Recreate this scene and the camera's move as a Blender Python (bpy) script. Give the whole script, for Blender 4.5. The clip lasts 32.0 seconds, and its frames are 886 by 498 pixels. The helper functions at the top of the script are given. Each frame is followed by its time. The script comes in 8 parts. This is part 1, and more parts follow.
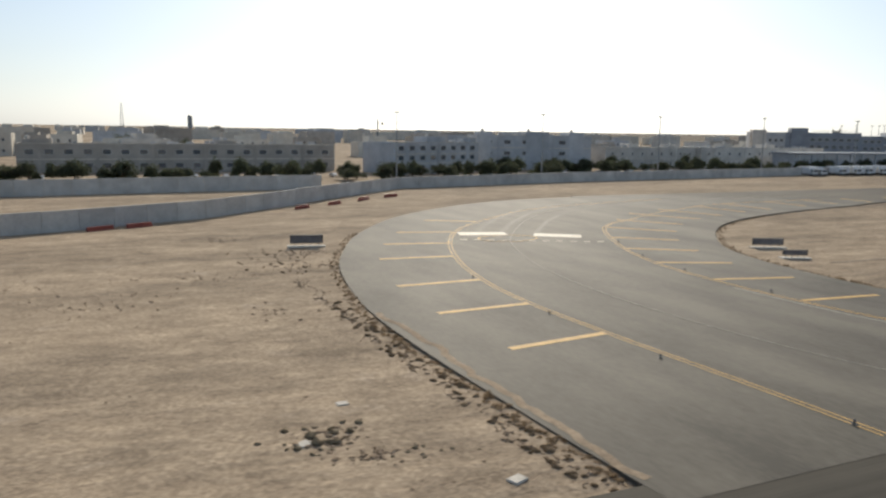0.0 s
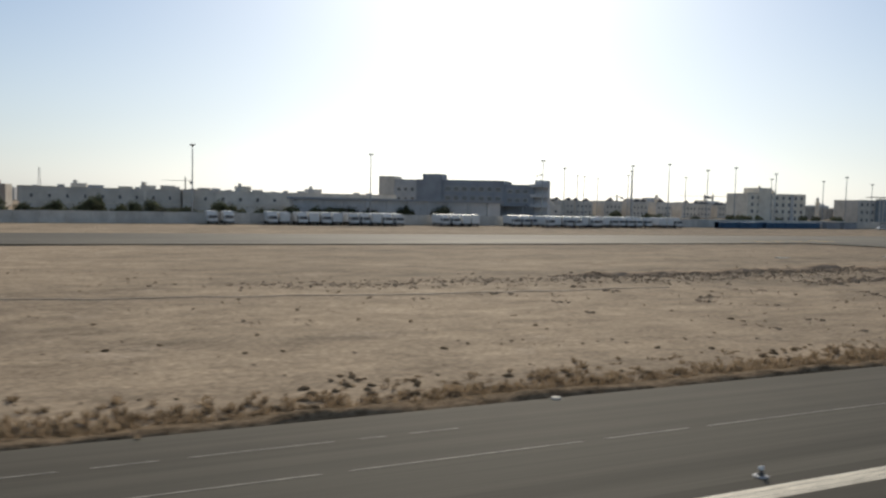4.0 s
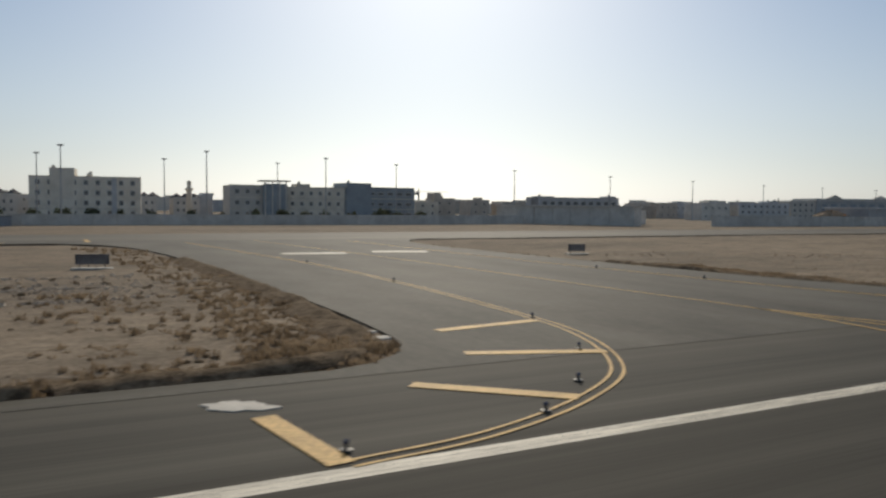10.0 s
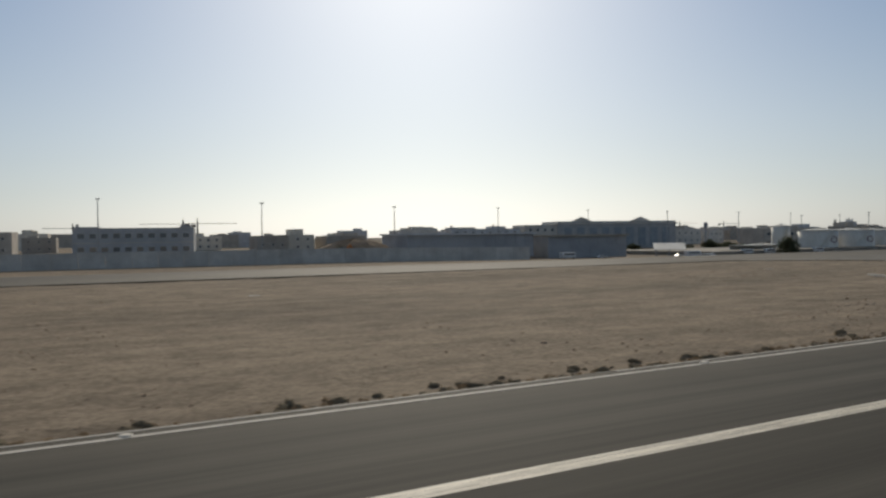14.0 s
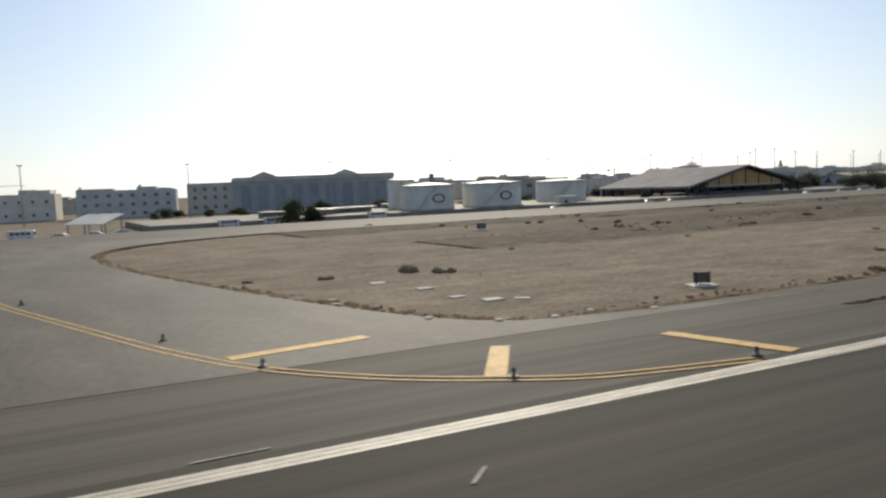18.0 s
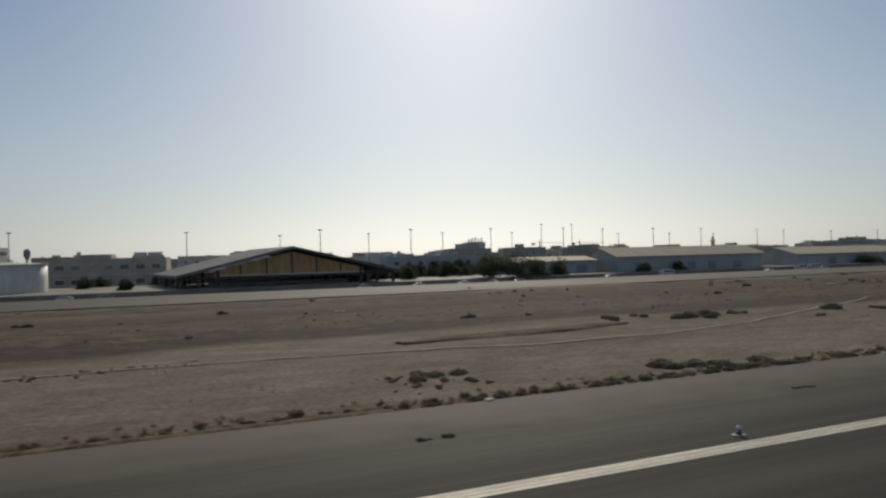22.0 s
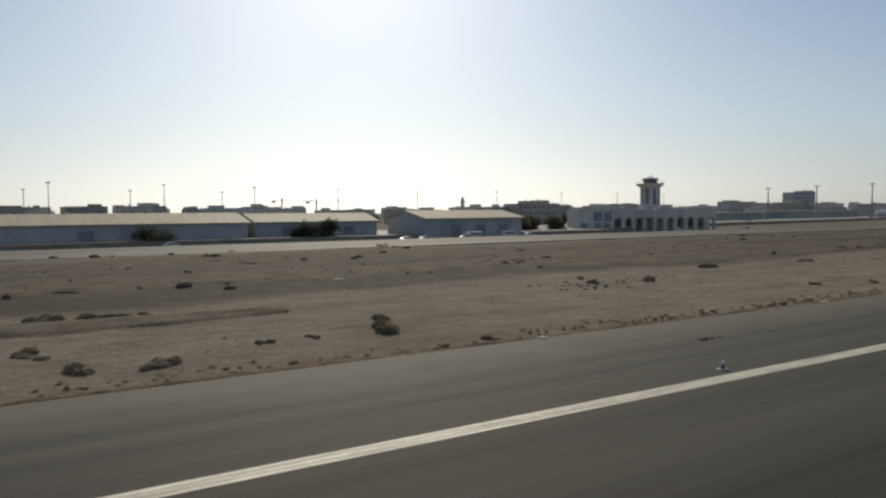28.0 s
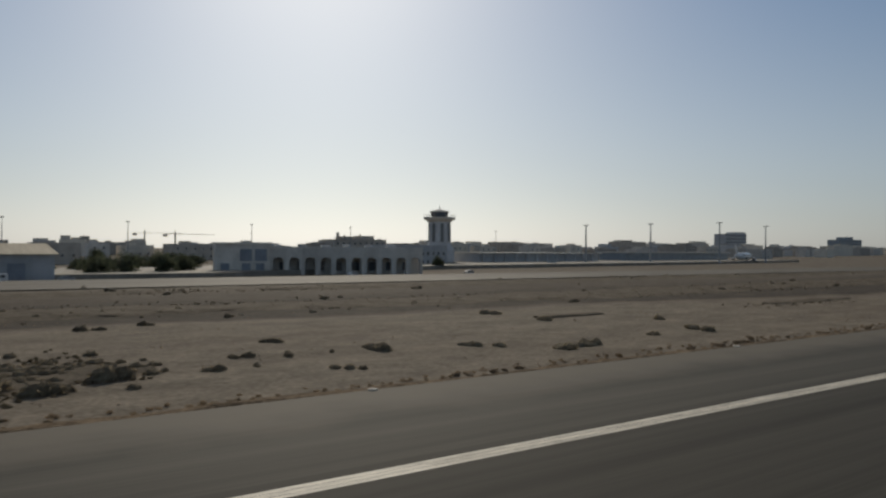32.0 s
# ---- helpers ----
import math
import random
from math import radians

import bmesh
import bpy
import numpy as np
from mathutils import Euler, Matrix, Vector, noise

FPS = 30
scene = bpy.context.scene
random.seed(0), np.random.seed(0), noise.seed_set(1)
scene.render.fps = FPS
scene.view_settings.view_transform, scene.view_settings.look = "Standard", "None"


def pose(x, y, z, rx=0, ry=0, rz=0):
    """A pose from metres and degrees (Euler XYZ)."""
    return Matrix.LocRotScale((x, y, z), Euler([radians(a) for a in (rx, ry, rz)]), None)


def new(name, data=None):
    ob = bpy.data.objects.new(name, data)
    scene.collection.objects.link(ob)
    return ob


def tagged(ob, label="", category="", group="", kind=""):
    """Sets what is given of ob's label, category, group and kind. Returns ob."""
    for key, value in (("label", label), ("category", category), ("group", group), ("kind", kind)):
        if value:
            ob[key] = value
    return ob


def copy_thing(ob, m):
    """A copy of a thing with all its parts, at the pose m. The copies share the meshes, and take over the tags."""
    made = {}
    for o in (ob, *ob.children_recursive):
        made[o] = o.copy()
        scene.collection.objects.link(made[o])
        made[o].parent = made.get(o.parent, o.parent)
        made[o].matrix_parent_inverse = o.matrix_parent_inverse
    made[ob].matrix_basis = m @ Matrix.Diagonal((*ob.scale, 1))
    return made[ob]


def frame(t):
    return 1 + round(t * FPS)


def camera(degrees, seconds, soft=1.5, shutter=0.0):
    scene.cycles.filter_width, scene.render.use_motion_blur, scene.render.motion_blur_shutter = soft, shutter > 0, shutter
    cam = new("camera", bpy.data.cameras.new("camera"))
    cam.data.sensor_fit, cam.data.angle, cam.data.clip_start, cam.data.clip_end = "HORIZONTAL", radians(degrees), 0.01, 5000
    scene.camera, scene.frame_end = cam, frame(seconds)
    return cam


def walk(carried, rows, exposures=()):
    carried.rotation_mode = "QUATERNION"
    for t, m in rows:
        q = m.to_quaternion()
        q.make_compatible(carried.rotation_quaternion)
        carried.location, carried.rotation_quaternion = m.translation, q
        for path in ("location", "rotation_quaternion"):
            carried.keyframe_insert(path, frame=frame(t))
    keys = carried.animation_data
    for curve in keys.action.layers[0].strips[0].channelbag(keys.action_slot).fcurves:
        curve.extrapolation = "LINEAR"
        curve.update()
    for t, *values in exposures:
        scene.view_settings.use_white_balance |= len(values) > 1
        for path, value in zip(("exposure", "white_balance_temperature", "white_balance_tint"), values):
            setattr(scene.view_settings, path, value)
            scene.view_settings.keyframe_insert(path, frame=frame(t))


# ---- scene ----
# camera: a window seat of a landing aircraft, sinking to the runway and rolling out
cam = camera(58.69, 32.0, soft=2.5, shutter=0.08)
PATH = [
    (0.0, -105.78, 0.42, 11.018, 81.31, -0.87, -24.71),
    (0.5, -86.36, 0.51, 10.129, 81.64, -0.14, -24.11),
    (1.0, -66.87, 0.60, 9.266, 82.66, 0.53, -24.38),
    (1.5, -47.33, 0.69, 8.448, 85.91, 0.17, -23.51),
    (2.0, -27.76, 0.77, 7.684, 85.68, -0.83, -23.31),
    (2.5, -8.16, 0.85, 6.954, 86.77, -1.41, -24.79),
    (4.5, 70.44, 1.07, 5.022, 86.06, -1.17, -24.13),
    (5.0, 89.83, 1.05, 4.937, 85.35, -0.83, -23.88),
    (5.5, 109.14, 1.02, 4.913, 85.81, -0.84, -24.28),
    (6.0, 128.39, 0.97, 4.889, 87.77, -1.25, -24.54),
    (6.5, 147.60, 0.90, 4.716, 87.94, -1.34, -24.91),
    (7.0, 166.73, 0.81, 4.559, 87.60, -1.99, -25.09),
    (7.5, 185.73, 0.71, 4.454, 88.15, -2.04, -25.36),
    (8.0, 204.59, 0.60, 4.351, 89.63, -1.90, -26.30),
    (8.5, 223.33, 0.49, 4.291, 88.91, -2.02, -26.44),
    (9.0, 241.97, 0.39, 4.271, 87.37, -1.39, -27.29),
    (9.5, 260.62, 0.29, 4.224, 87.89, -0.85, -27.99),
    (10.0, 279.33, 0.21, 4.199, 86.86, -0.56, -28.41),
    (10.5, 298.13, 0.13, 4.207, 87.89, -0.63, -29.76),
    (11.0, 316.99, 0.07, 4.237, 88.69, -0.53, -31.80),
    (11.5, 335.88, 0.01, 4.274, 89.69, -0.04, -31.77),
    (12.0, 354.76, -0.04, 4.306, 88.53, 0.91, -25.37),
    (12.5, 373.54, -0.09, 4.307, 89.20, 1.29, -27.03),
    (13.0, 392.19, -0.13, 4.311, 88.81, 1.03, -27.87),
    (13.5, 410.67, -0.17, 4.329, 89.32, -0.24, -29.26),
    (14.0, 428.97, -0.20, 4.351, 89.05, 0.75, -29.34),
    (14.5, 447.06, -0.23, 4.337, 90.92, -0.04, -30.13),
    (15.0, 464.95, -0.26, 4.302, 90.45, 0.76, -30.06),
    (15.5, 482.62, -0.28, 4.224, 90.99, 1.26, -31.31),
    (17.5, 550.81, -0.31, 4.150, 88.11, 0.80, -29.19),
    (18.0, 567.26, -0.32, 4.188, 85.46, 2.28, -27.73),
    (18.5, 583.48, -0.32, 4.198, 86.79, 2.91, -27.86),
    (19.0, 599.48, -0.33, 4.200, 87.24, 2.53, -28.36),
    (19.5, 615.25, -0.34, 4.176, 87.87, 2.23, -29.24),
    (20.0, 630.81, -0.35, 4.144, 89.41, 1.93, -29.59),
    (20.5, 646.19, -0.36, 4.150, 90.15, 2.35, -26.73),
    (21.0, 661.40, -0.36, 4.144, 89.19, 1.95, -24.69),
    (21.5, 676.46, -0.37, 4.113, 90.80, 1.10, -24.60),
    (22.0, 691.41, -0.38, 4.071, 90.55, 1.41, -26.37),
    (22.5, 706.27, -0.38, 4.085, 88.33, 1.73, -26.83),
    (23.0, 721.05, -0.38, 4.092, 89.05, 0.51, -27.02),
    (23.5, 735.73, -0.39, 4.094, 90.28, -0.29, -26.38),
    (24.0, 750.30, -0.39, 4.054, 89.99, 0.13, -25.97),
    (24.5, 764.71, -0.39, 3.991, 91.75, 0.17, -24.44),
    (26.5, 819.91, -0.40, 4.093, 89.93, 0.66, -26.49),
    (27.0, 832.82, -0.41, 4.134, 88.86, 0.45, -31.32),
    (27.5, 845.40, -0.43, 4.167, 87.02, 0.72, -33.52),
    (28.0, 857.68, -0.44, 4.149, 87.31, 0.44, -34.28),
    (28.5, 869.70, -0.46, 4.142, 89.31, 0.04, -35.52),
    (29.0, 881.48, -0.48, 4.127, 89.60, 0.49, -36.63),
    (29.5, 893.04, -0.50, 4.127, 89.89, 0.02, -35.93),
    (30.0, 904.37, -0.51, 4.127, 89.38, 0.18, -36.04),
    (30.5, 915.52, -0.53, 4.116, 89.51, -0.53, -36.12),
    (31.0, 926.55, -0.54, 4.108, 89.90, -0.58, -36.05),
    (31.5, 937.47, -0.56, 4.122, 90.90, -0.77, -36.50),
    (32.0, 948.32, -0.58, 4.105, 90.00, -0.42, -36.85),
]
EXPOSURES = [(0.0, 0.28), (1.0, 0.36), (2.0, 0.0), (5.0, 0.08), (6.0, -0.16), (7.0, -0.25), (8.0, -0.4), (9.0, -0.35), (10.0, -0.25), (11.0, -0.34), (12.0, -0.38), (14.0, -0.38), (15.0, -0.5), (16.0, -0.4), (18.0, 0.26), (19.0, -0.14), (20.0, -0.6), (22.0, -0.55), (23.0, -0.4), (24.0, -0.55), (25.0, -0.55), (27.0, -0.5), (28.0, -0.25), (29.0, -0.6), (30.0, -0.5), (31.0, -0.47), (32.0, -0.62)]
walk(cam, [(t, pose(x, y, z, rx, ry, rz)) for t, x, y, z, rx, ry, rz in PATH], EXPOSURES)

# ---- sky and sun ----
SUN_AZIMUTH = 27.8     # degrees from +y towards +x
SUN_HEIGHT = 27.0
world = bpy.data.worlds.new("sky")
scene.world = world
world.use_nodes = True
wn = world.node_tree.nodes
wl = world.node_tree.links
sky = wn.new("ShaderNodeTexSky")
sky.sky_type = 'NISHITA'
sky.sun_disc = False
sky.sun_elevation = radians(SUN_HEIGHT)
sky.sun_rotation = radians(SUN_AZIMUTH)
sky.altitude = 0
sky.air_density = 0.9
sky.dust_density = 1.05
sky.ozone_density = 3.0
pale = wn.new("ShaderNodeHueSaturation")
above = wn.new("ShaderNodeSeparateXYZ")
wl.new(wn.new("ShaderNodeTexCoord").outputs["Generated"], above.inputs[0])
milky = wn.new("ShaderNodeValToRGB")
wl.new(above.outputs[2], milky.inputs[0])
for k, (at_height, v) in enumerate(((0.0, 0.5), (0.3, 1.2), (0.55, 0.6), (1.0, 0.45))):
    stop = milky.color_ramp.elements[k] if k < 2 else milky.color_ramp.elements.new(at_height)
    stop.position, stop.color = at_height, (v, v, v, 1)
wl.new(milky.outputs[0], pale.inputs["Saturation"])
wl.new(sky.outputs[0], pale.inputs["Color"])
haze = wn.new("ShaderNodeGamma")
haze.inputs["Gamma"].default_value = 0.76
wl.new(pale.outputs[0], haze.inputs["Color"])
cool = wn.new("ShaderNodeMix")
cool.data_type, cool.blend_type = 'RGBA', 'MULTIPLY'
cool.inputs[0].default_value = 1.0
cool.inputs[7].default_value = (0.925, 0.99, 1.035, 1)
wl.new(haze.outputs[0], cool.inputs[6])
wl.new(cool.outputs[2], wn["Background"].inputs[0])
wn["Background"].inputs[1].default_value = 0.136
sun_data = bpy.data.lights.new("sun", 'SUN')
sun_data.energy = 3.3
sun_data.angle = radians(0.6)
sun_data.color = (1.0, 0.9, 0.74)
sun = new("sun", sun_data)
az, el = radians(SUN_AZIMUTH), radians(SUN_HEIGHT)
sun_way = Vector((math.sin(az) * math.cos(el), math.cos(az) * math.cos(el), math.sin(el)))
sun.matrix_world = Matrix.Translation(sun_way * 300) @ sun_way.to_track_quat("Z", "Y").to_matrix().to_4x4()

# ---- materials ----
def material(name, dark, light, scale=1.0, fine=12.0, rough=0.85, bump=0.3, metal=0.0, spread=0.0, streak=None, grain=0.5, spec=0.5, through_light=0.0, dust=None, along=None):
    """Two-scale mottled paint, stone, soil or metal in object-free world coordinates. spread: how much objects differ. streak: xyz stretch."""
    m = bpy.data.materials.new(name)
    m.use_nodes = True
    n, l = m.node_tree.nodes, m.node_tree.links
    b = n["Principled BSDF"]
    geo = n.new("ShaderNodeNewGeometry")
    src = geo.outputs["Position"]
    if streak:
        mp = n.new("ShaderNodeMapping")
        mp.inputs["Scale"].default_value = streak
        l.new(src, mp.inputs["Vector"])
        src = mp.outputs[0]
    big, small = n.new("ShaderNodeTexNoise"), n.new("ShaderNodeTexNoise")
    for t, s, d in ((big, scale, 5.0), (small, scale * fine, 4.0)):
        l.new(src, t.inputs["Vector"])
        t.inputs["Scale"].default_value = s
        t.inputs["Detail"].default_value = d
        t.inputs["Roughness"].default_value = 0.6
    mixf = n.new("ShaderNodeMath")
    mixf.operation = 'MULTIPLY_ADD'
    l.new(small.outputs[0], mixf.inputs[0])
    mixf.inputs[1].default_value = grain
    sub = n.new("ShaderNodeMath")
    sub.operation = 'SUBTRACT'
    l.new(big.outputs[0], sub.inputs[0])
    sub.inputs[1].default_value = 0.5 * grain
    l.new(sub.outputs[0], mixf.inputs[2])
    ramp = n.new("ShaderNodeValToRGB")
    ramp.color_ramp.elements[0].position, ramp.color_ramp.elements[0].color = 0.32, (*dark, 1)
    ramp.color_ramp.elements[1].position, ramp.color_ramp.elements[1].color = 0.68, (*light, 1)
    l.new(mixf.outputs[0], ramp.inputs[0])
    col = ramp.outputs[0]
    if spread:
        oi = n.new("ShaderNodeObjectInfo")
        mr = n.new("ShaderNodeMapRange")
        mr.inputs[3].default_value, mr.inputs[4].default_value = 1 - spread, 1 + spread
        l.new(oi.outputs["Random"], mr.inputs[0])
        hs = n.new("ShaderNodeHueSaturation")
        l.new(mr.outputs[0], hs.inputs["Value"])
        l.new(col, hs.inputs["Color"])
        col = hs.outputs[0]
    if along:
        # tone steps along x: differences of haze and glare put into the colour
        sx, span, tone, times = n.new("ShaderNodeSeparateXYZ"), n.new("ShaderNodeMapRange"), n.new("ShaderNodeValToRGB"), n.new("ShaderNodeMix")
        l.new(geo.outputs["Position"], sx.inputs[0])
        l.new(sx.outputs[0], span.inputs[0])
        span.inputs[1].default_value, span.inputs[2].default_value = -200.0, 1200.0
        l.new(span.outputs[0], tone.inputs[0])
        steps = tone.color_ramp.elements
        for k, (x, v) in enumerate(along):
            stop = steps[k] if k < 2 else steps.new(1.0)
            stop.position, stop.color = (x + 200) / 1400, (v, v, v, 1)
        times.data_type, times.blend_type = 'RGBA', 'MULTIPLY'
        times.inputs[0].default_value = 1.0
        l.new(col, times.inputs[6])
        l.new(tone.outputs[0], times.inputs[7])
        col = times.outputs[2]
    if dust:
        # blown sand lies on the outer rim of the pavement, thicker along the weedy half
        sep = n.new("ShaderNodeSeparateXYZ")
        l.new(geo.outputs["Position"], sep.inputs[0])
        rim, where, ragged = n.new("ShaderNodeMapRange"), n.new("ShaderNodeMapRange"), n.new("ShaderNodeTexNoise")
        for node, sock, vals in ((rim, 1, (14.0, 19.0, -0.3, 1.0)), (where, 0, (570.0, 650.0, 0.3, 1.0))):
            l.new(sep.outputs[sock], node.inputs[0])
            for i, v in enumerate(vals):
                node.inputs[i + 1].default_value = v
        ragged.inputs["Scale"].default_value, ragged.inputs["Detail"].default_value = 0.35, 6.0
        l.new(geo.outputs["Position"], ragged.inputs["Vector"])
        add = n.new("ShaderNodeMath")
        add.operation = 'ADD'
        l.new(rim.outputs[0], add.inputs[0])
        l.new(ragged.outputs[0], add.inputs[1])
        cut = n.new("ShaderNodeMapRange")
        cut.inputs[1].default_value, cut.inputs[2].default_value, cut.inputs[4].default_value = 0.55, 1.2, 0.9
        l.new(add.outputs[0], cut.inputs[0])
        both = n.new("ShaderNodeMath")
        both.operation = 'MULTIPLY'
        l.new(cut.outputs[0], both.inputs[0])
        l.new(where.outputs[0], both.inputs[1])
        over = n.new("ShaderNodeMix")
        over.data_type = 'RGBA'
        l.new(both.outputs[0], over.inputs[0])
        l.new(col, over.inputs[6])
        over.inputs[7].default_value = (*dust, 1)
        col = over.outputs[2]
    l.new(col, b.inputs["Base Color"])
    b.inputs["Roughness"].default_value = rough
    b.inputs["Metallic"].default_value = metal
    b.inputs["Specular IOR Level"].default_value = spec
    if bump:
        bp = n.new("ShaderNodeBump")
        bp.inputs["Strength"].default_value = bump
        bp.inputs["Distance"].default_value = 0.05
        l.new(mixf.outputs[0], bp.inputs["Height"])
        l.new(bp.outputs[0], b.inputs["Normal"])
    if through_light:
        tr, mx = n.new("ShaderNodeBsdfTranslucent"), n.new("ShaderNodeMixShader")
        l.new(col, tr.inputs["Color"])
        mx.inputs[0].default_value = through_light
        l.new(b.outputs[0], mx.inputs[1])
        l.new(tr.outputs[0], mx.inputs[2])
        l.new(mx.outputs[0], n["Material Output"].inputs["Surface"])
    return m


def glass(name, tint=(0.11, 0.12, 0.13)):
    m = bpy.data.materials.new(name)
    m.use_nodes = True
    b = m.node_tree.nodes["Principled BSDF"]
    b.inputs["Base Color"].default_value = (*tint, 1)
    b.inputs["Roughness"].default_value = 0.08
    b.inputs["Specular IOR Level"].default_value = 0.8
    return m


def soil(name):
    """Desert soil: broad patches drawn out along the field, crusted mottling, gravel specks and pale caliche blotches; greyer where weeds have grown."""
    m = bpy.data.materials.new(name)
    m.use_nodes = True
    n, l = m.node_tree.nodes, m.node_tree.links
    b = n["Principled BSDF"]
    pos = n.new("ShaderNodeNewGeometry").outputs["Position"]

    def field(scale, stretch, detail, rough=0.6):
        mp, t = n.new("ShaderNodeMapping"), n.new("ShaderNodeTexNoise")
        mp.inputs["Scale"].default_value = stretch
        l.new(pos, mp.inputs["Vector"])
        l.new(mp.outputs[0], t.inputs["Vector"])
        t.inputs["Scale"].default_value, t.inputs["Detail"].default_value, t.inputs["Roughness"].default_value = scale, detail, rough
        return t.outputs[0]

    def fit(src, a, b_, lo, hi):
        r = n.new("ShaderNodeMapRange")
        l.new(src, r.inputs[0])
        for i, v in enumerate((a, b_, lo, hi)):
            r.inputs[i + 1].default_value = v
        return r.outputs[0]

    def blend(fac, a, b_, kind='MIX'):
        x = n.new("ShaderNodeMix")
        x.data_type, x.blend_type = 'RGBA', kind
        for sock, v in ((x.inputs[0], fac), (x.inputs[6], a), (x.inputs[7], b_)):
            if isinstance(v, tuple):
                sock.default_value = (*v, 1)
            elif isinstance(v, float):
                sock.default_value = v
            else:
                l.new(v, sock)
        return x.outputs[2]

    broad = field(0.07, (0.5, 1.3, 1), 5.0, 0.62)
    crust = field(0.45, (0.6, 1.1, 1), 7.0, 0.74)
    gravel = field(5.0, (1, 1, 1), 4.0, 0.7)
    blotch = field(0.32, (0.7, 1.1, 1), 5.0, 0.7)
    sep = n.new("ShaderNodeSeparateXYZ")
    l.new(pos, sep.inputs[0])
    # base colour by x: palest at the low end, darkest at the far end
    tone = n.new("ShaderNodeValToRGB")
    e = tone.color_ramp.elements
    e[0].position, e[0].color = 0.0, (0.43, 0.34, 0.246, 1)
    e[1].position, e[1].color = 1.0, (0.2, 0.171, 0.133, 1)
    for p, c in ((0.16, (0.37, 0.292, 0.21)), (0.26, (0.245, 0.195, 0.144)), (0.45, (0.28, 0.224, 0.163)), (0.6, (0.25, 0.206, 0.154)), (0.75, (0.215, 0.18, 0.139))):
        k = e.new(p)
        k.color = (*c, 1)
    l.new(fit(sep.outputs[0], -120.0, 1000.0, 0.0, 1.0), tone.inputs[0])
    col = blend(fit(broad, 0.42, 0.66, 0.0, 0.62), tone.outputs[0], (0.15, 0.121, 0.092))
    drift = n.new("ShaderNodeMath")
    drift.operation = 'MULTIPLY_ADD'
    l.new(field(0.03, (0.4, 1, 1), 4.0, 0.6), drift.inputs[0])
    drift.inputs[1].default_value = 34.0
    l.new(sep.outputs[1], drift.inputs[2])

    def product(*socks):
        out = socks[0]
        for other in socks[1:]:
            p = n.new("ShaderNodeMath")
            p.operation = 'MULTIPLY'
            l.new(out, p.inputs[0])
            l.new(other, p.inputs[1])
            out = p.outputs[0]
        return out

    weedy = product(fit(drift.outputs[0], 56.5, 59.0, 0.0, 1.0), fit(drift.outputs[0], 76.0, 92.0, 1.0, 0.25), fit(sep.outputs[0], 585.0, 640.0, 0.0, 1.0), fit(crust, 0.36, 0.52, 0.45, 1.0))
    col = blend(weedy, col, (0.062, 0.051, 0.041))
    col = blend(fit(crust, 0.36, 0.64, 0.0, 1.0), blend(1.0, col, (0.74, 0.73, 0.72), 'MULTIPLY'), blend(1.0, col, (1.22, 1.21, 1.19), 'MULTIPLY'))
    pale = fit(sep.outputs[0], -60.0, 330.0, 0.75, 0.12)
    mul = n.new("ShaderNodeMath")
    mul.operation = 'MULTIPLY'
    l.new(fit(blotch, 0.59, 0.68, 0.0, 1.0), mul.inputs[0])
    l.new(pale, mul.inputs[1])
    col = blend(mul.outputs[0], col, (0.46, 0.37, 0.28))
    col = blend(fit(gravel, 0.36, 0.62, 0.0, 1.0), blend(1.0, col, (0.74, 0.73, 0.72), 'MULTIPLY'), blend(1.0, col, (1.2, 1.2, 1.2), 'MULTIPLY'))
    l.new(col, b.inputs["Base Color"])
    b.inputs["Roughness"].default_value, b.inputs["Specular IOR Level"].default_value = 0.95, 0.06
    last = None
    for src, strength, dist in ((crust, 0.9, 0.22), (gravel, 0.5, 0.035)):
        bp = n.new("ShaderNodeBump")
        bp.inputs["Strength"].default_value, bp.inputs["Distance"].default_value = strength, dist
        l.new(src, bp.inputs["Height"])
        if last:
            l.new(last, bp.inputs["Normal"])
        last = bp.outputs[0]
    l.new(last, b.inputs["Normal"])
    return m


SAND = soil("sand")
SAND_DARK = material("dug_soil", (0.22, 0.16, 0.105), (0.4, 0.3, 0.21), 0.6, 9, 0.95, 0.9, spec=0.1)
ASPHALT = material("asphalt", (0.036, 0.033, 0.026), (0.088, 0.08, 0.064), 0.13, 26, 0.86, 0.15, streak=(0.05, 4.5, 1), spec=0.13, grain=0.35, along=((0, 0.95), (500, 0.9), (560, 0.95), (640, 0.74), (780, 0.76), (920, 0.9), (1100, 0.85)))
TAXIWAY = material("taxiway_asphalt", (0.075, 0.066, 0.052), (0.15, 0.132, 0.103), 0.09, 30, 0.8, 0.12, streak=(0.35, 1.5, 1), spec=0.14)
SHOULDER = material("shoulder_asphalt", (0.04, 0.036, 0.029), (0.106, 0.097, 0.078), 0.12, 26, 0.85, 0.15, streak=(0.05, 5.5, 1), spec=0.13, grain=0.35, dust=(0.142, 0.123, 0.096), along=((0, 1.0), (500, 0.95), (535, 1.4), (582, 1.38), (610, 0.9), (650, 0.74), (780, 0.76), (920, 0.9), (1100, 0.85)))
CONCRETE = material("concrete", (0.42, 0.385, 0.33), (0.66, 0.61, 0.53), 0.9, 12, 0.85, 0.2, spread=0.08)
WHITE_LINE = material("worn_white_paint", (0.36, 0.32, 0.25), (0.74, 0.67, 0.54), 1.4, 7, 0.7, 0.1, streak=(0.35, 3.5, 1), grain=0.8)
YELLOW_LINE = material("worn_yellow_paint", (0.46, 0.27, 0.065), (0.74, 0.45, 0.125), 1.2, 8, 0.75, 0.1, grain=0.8)
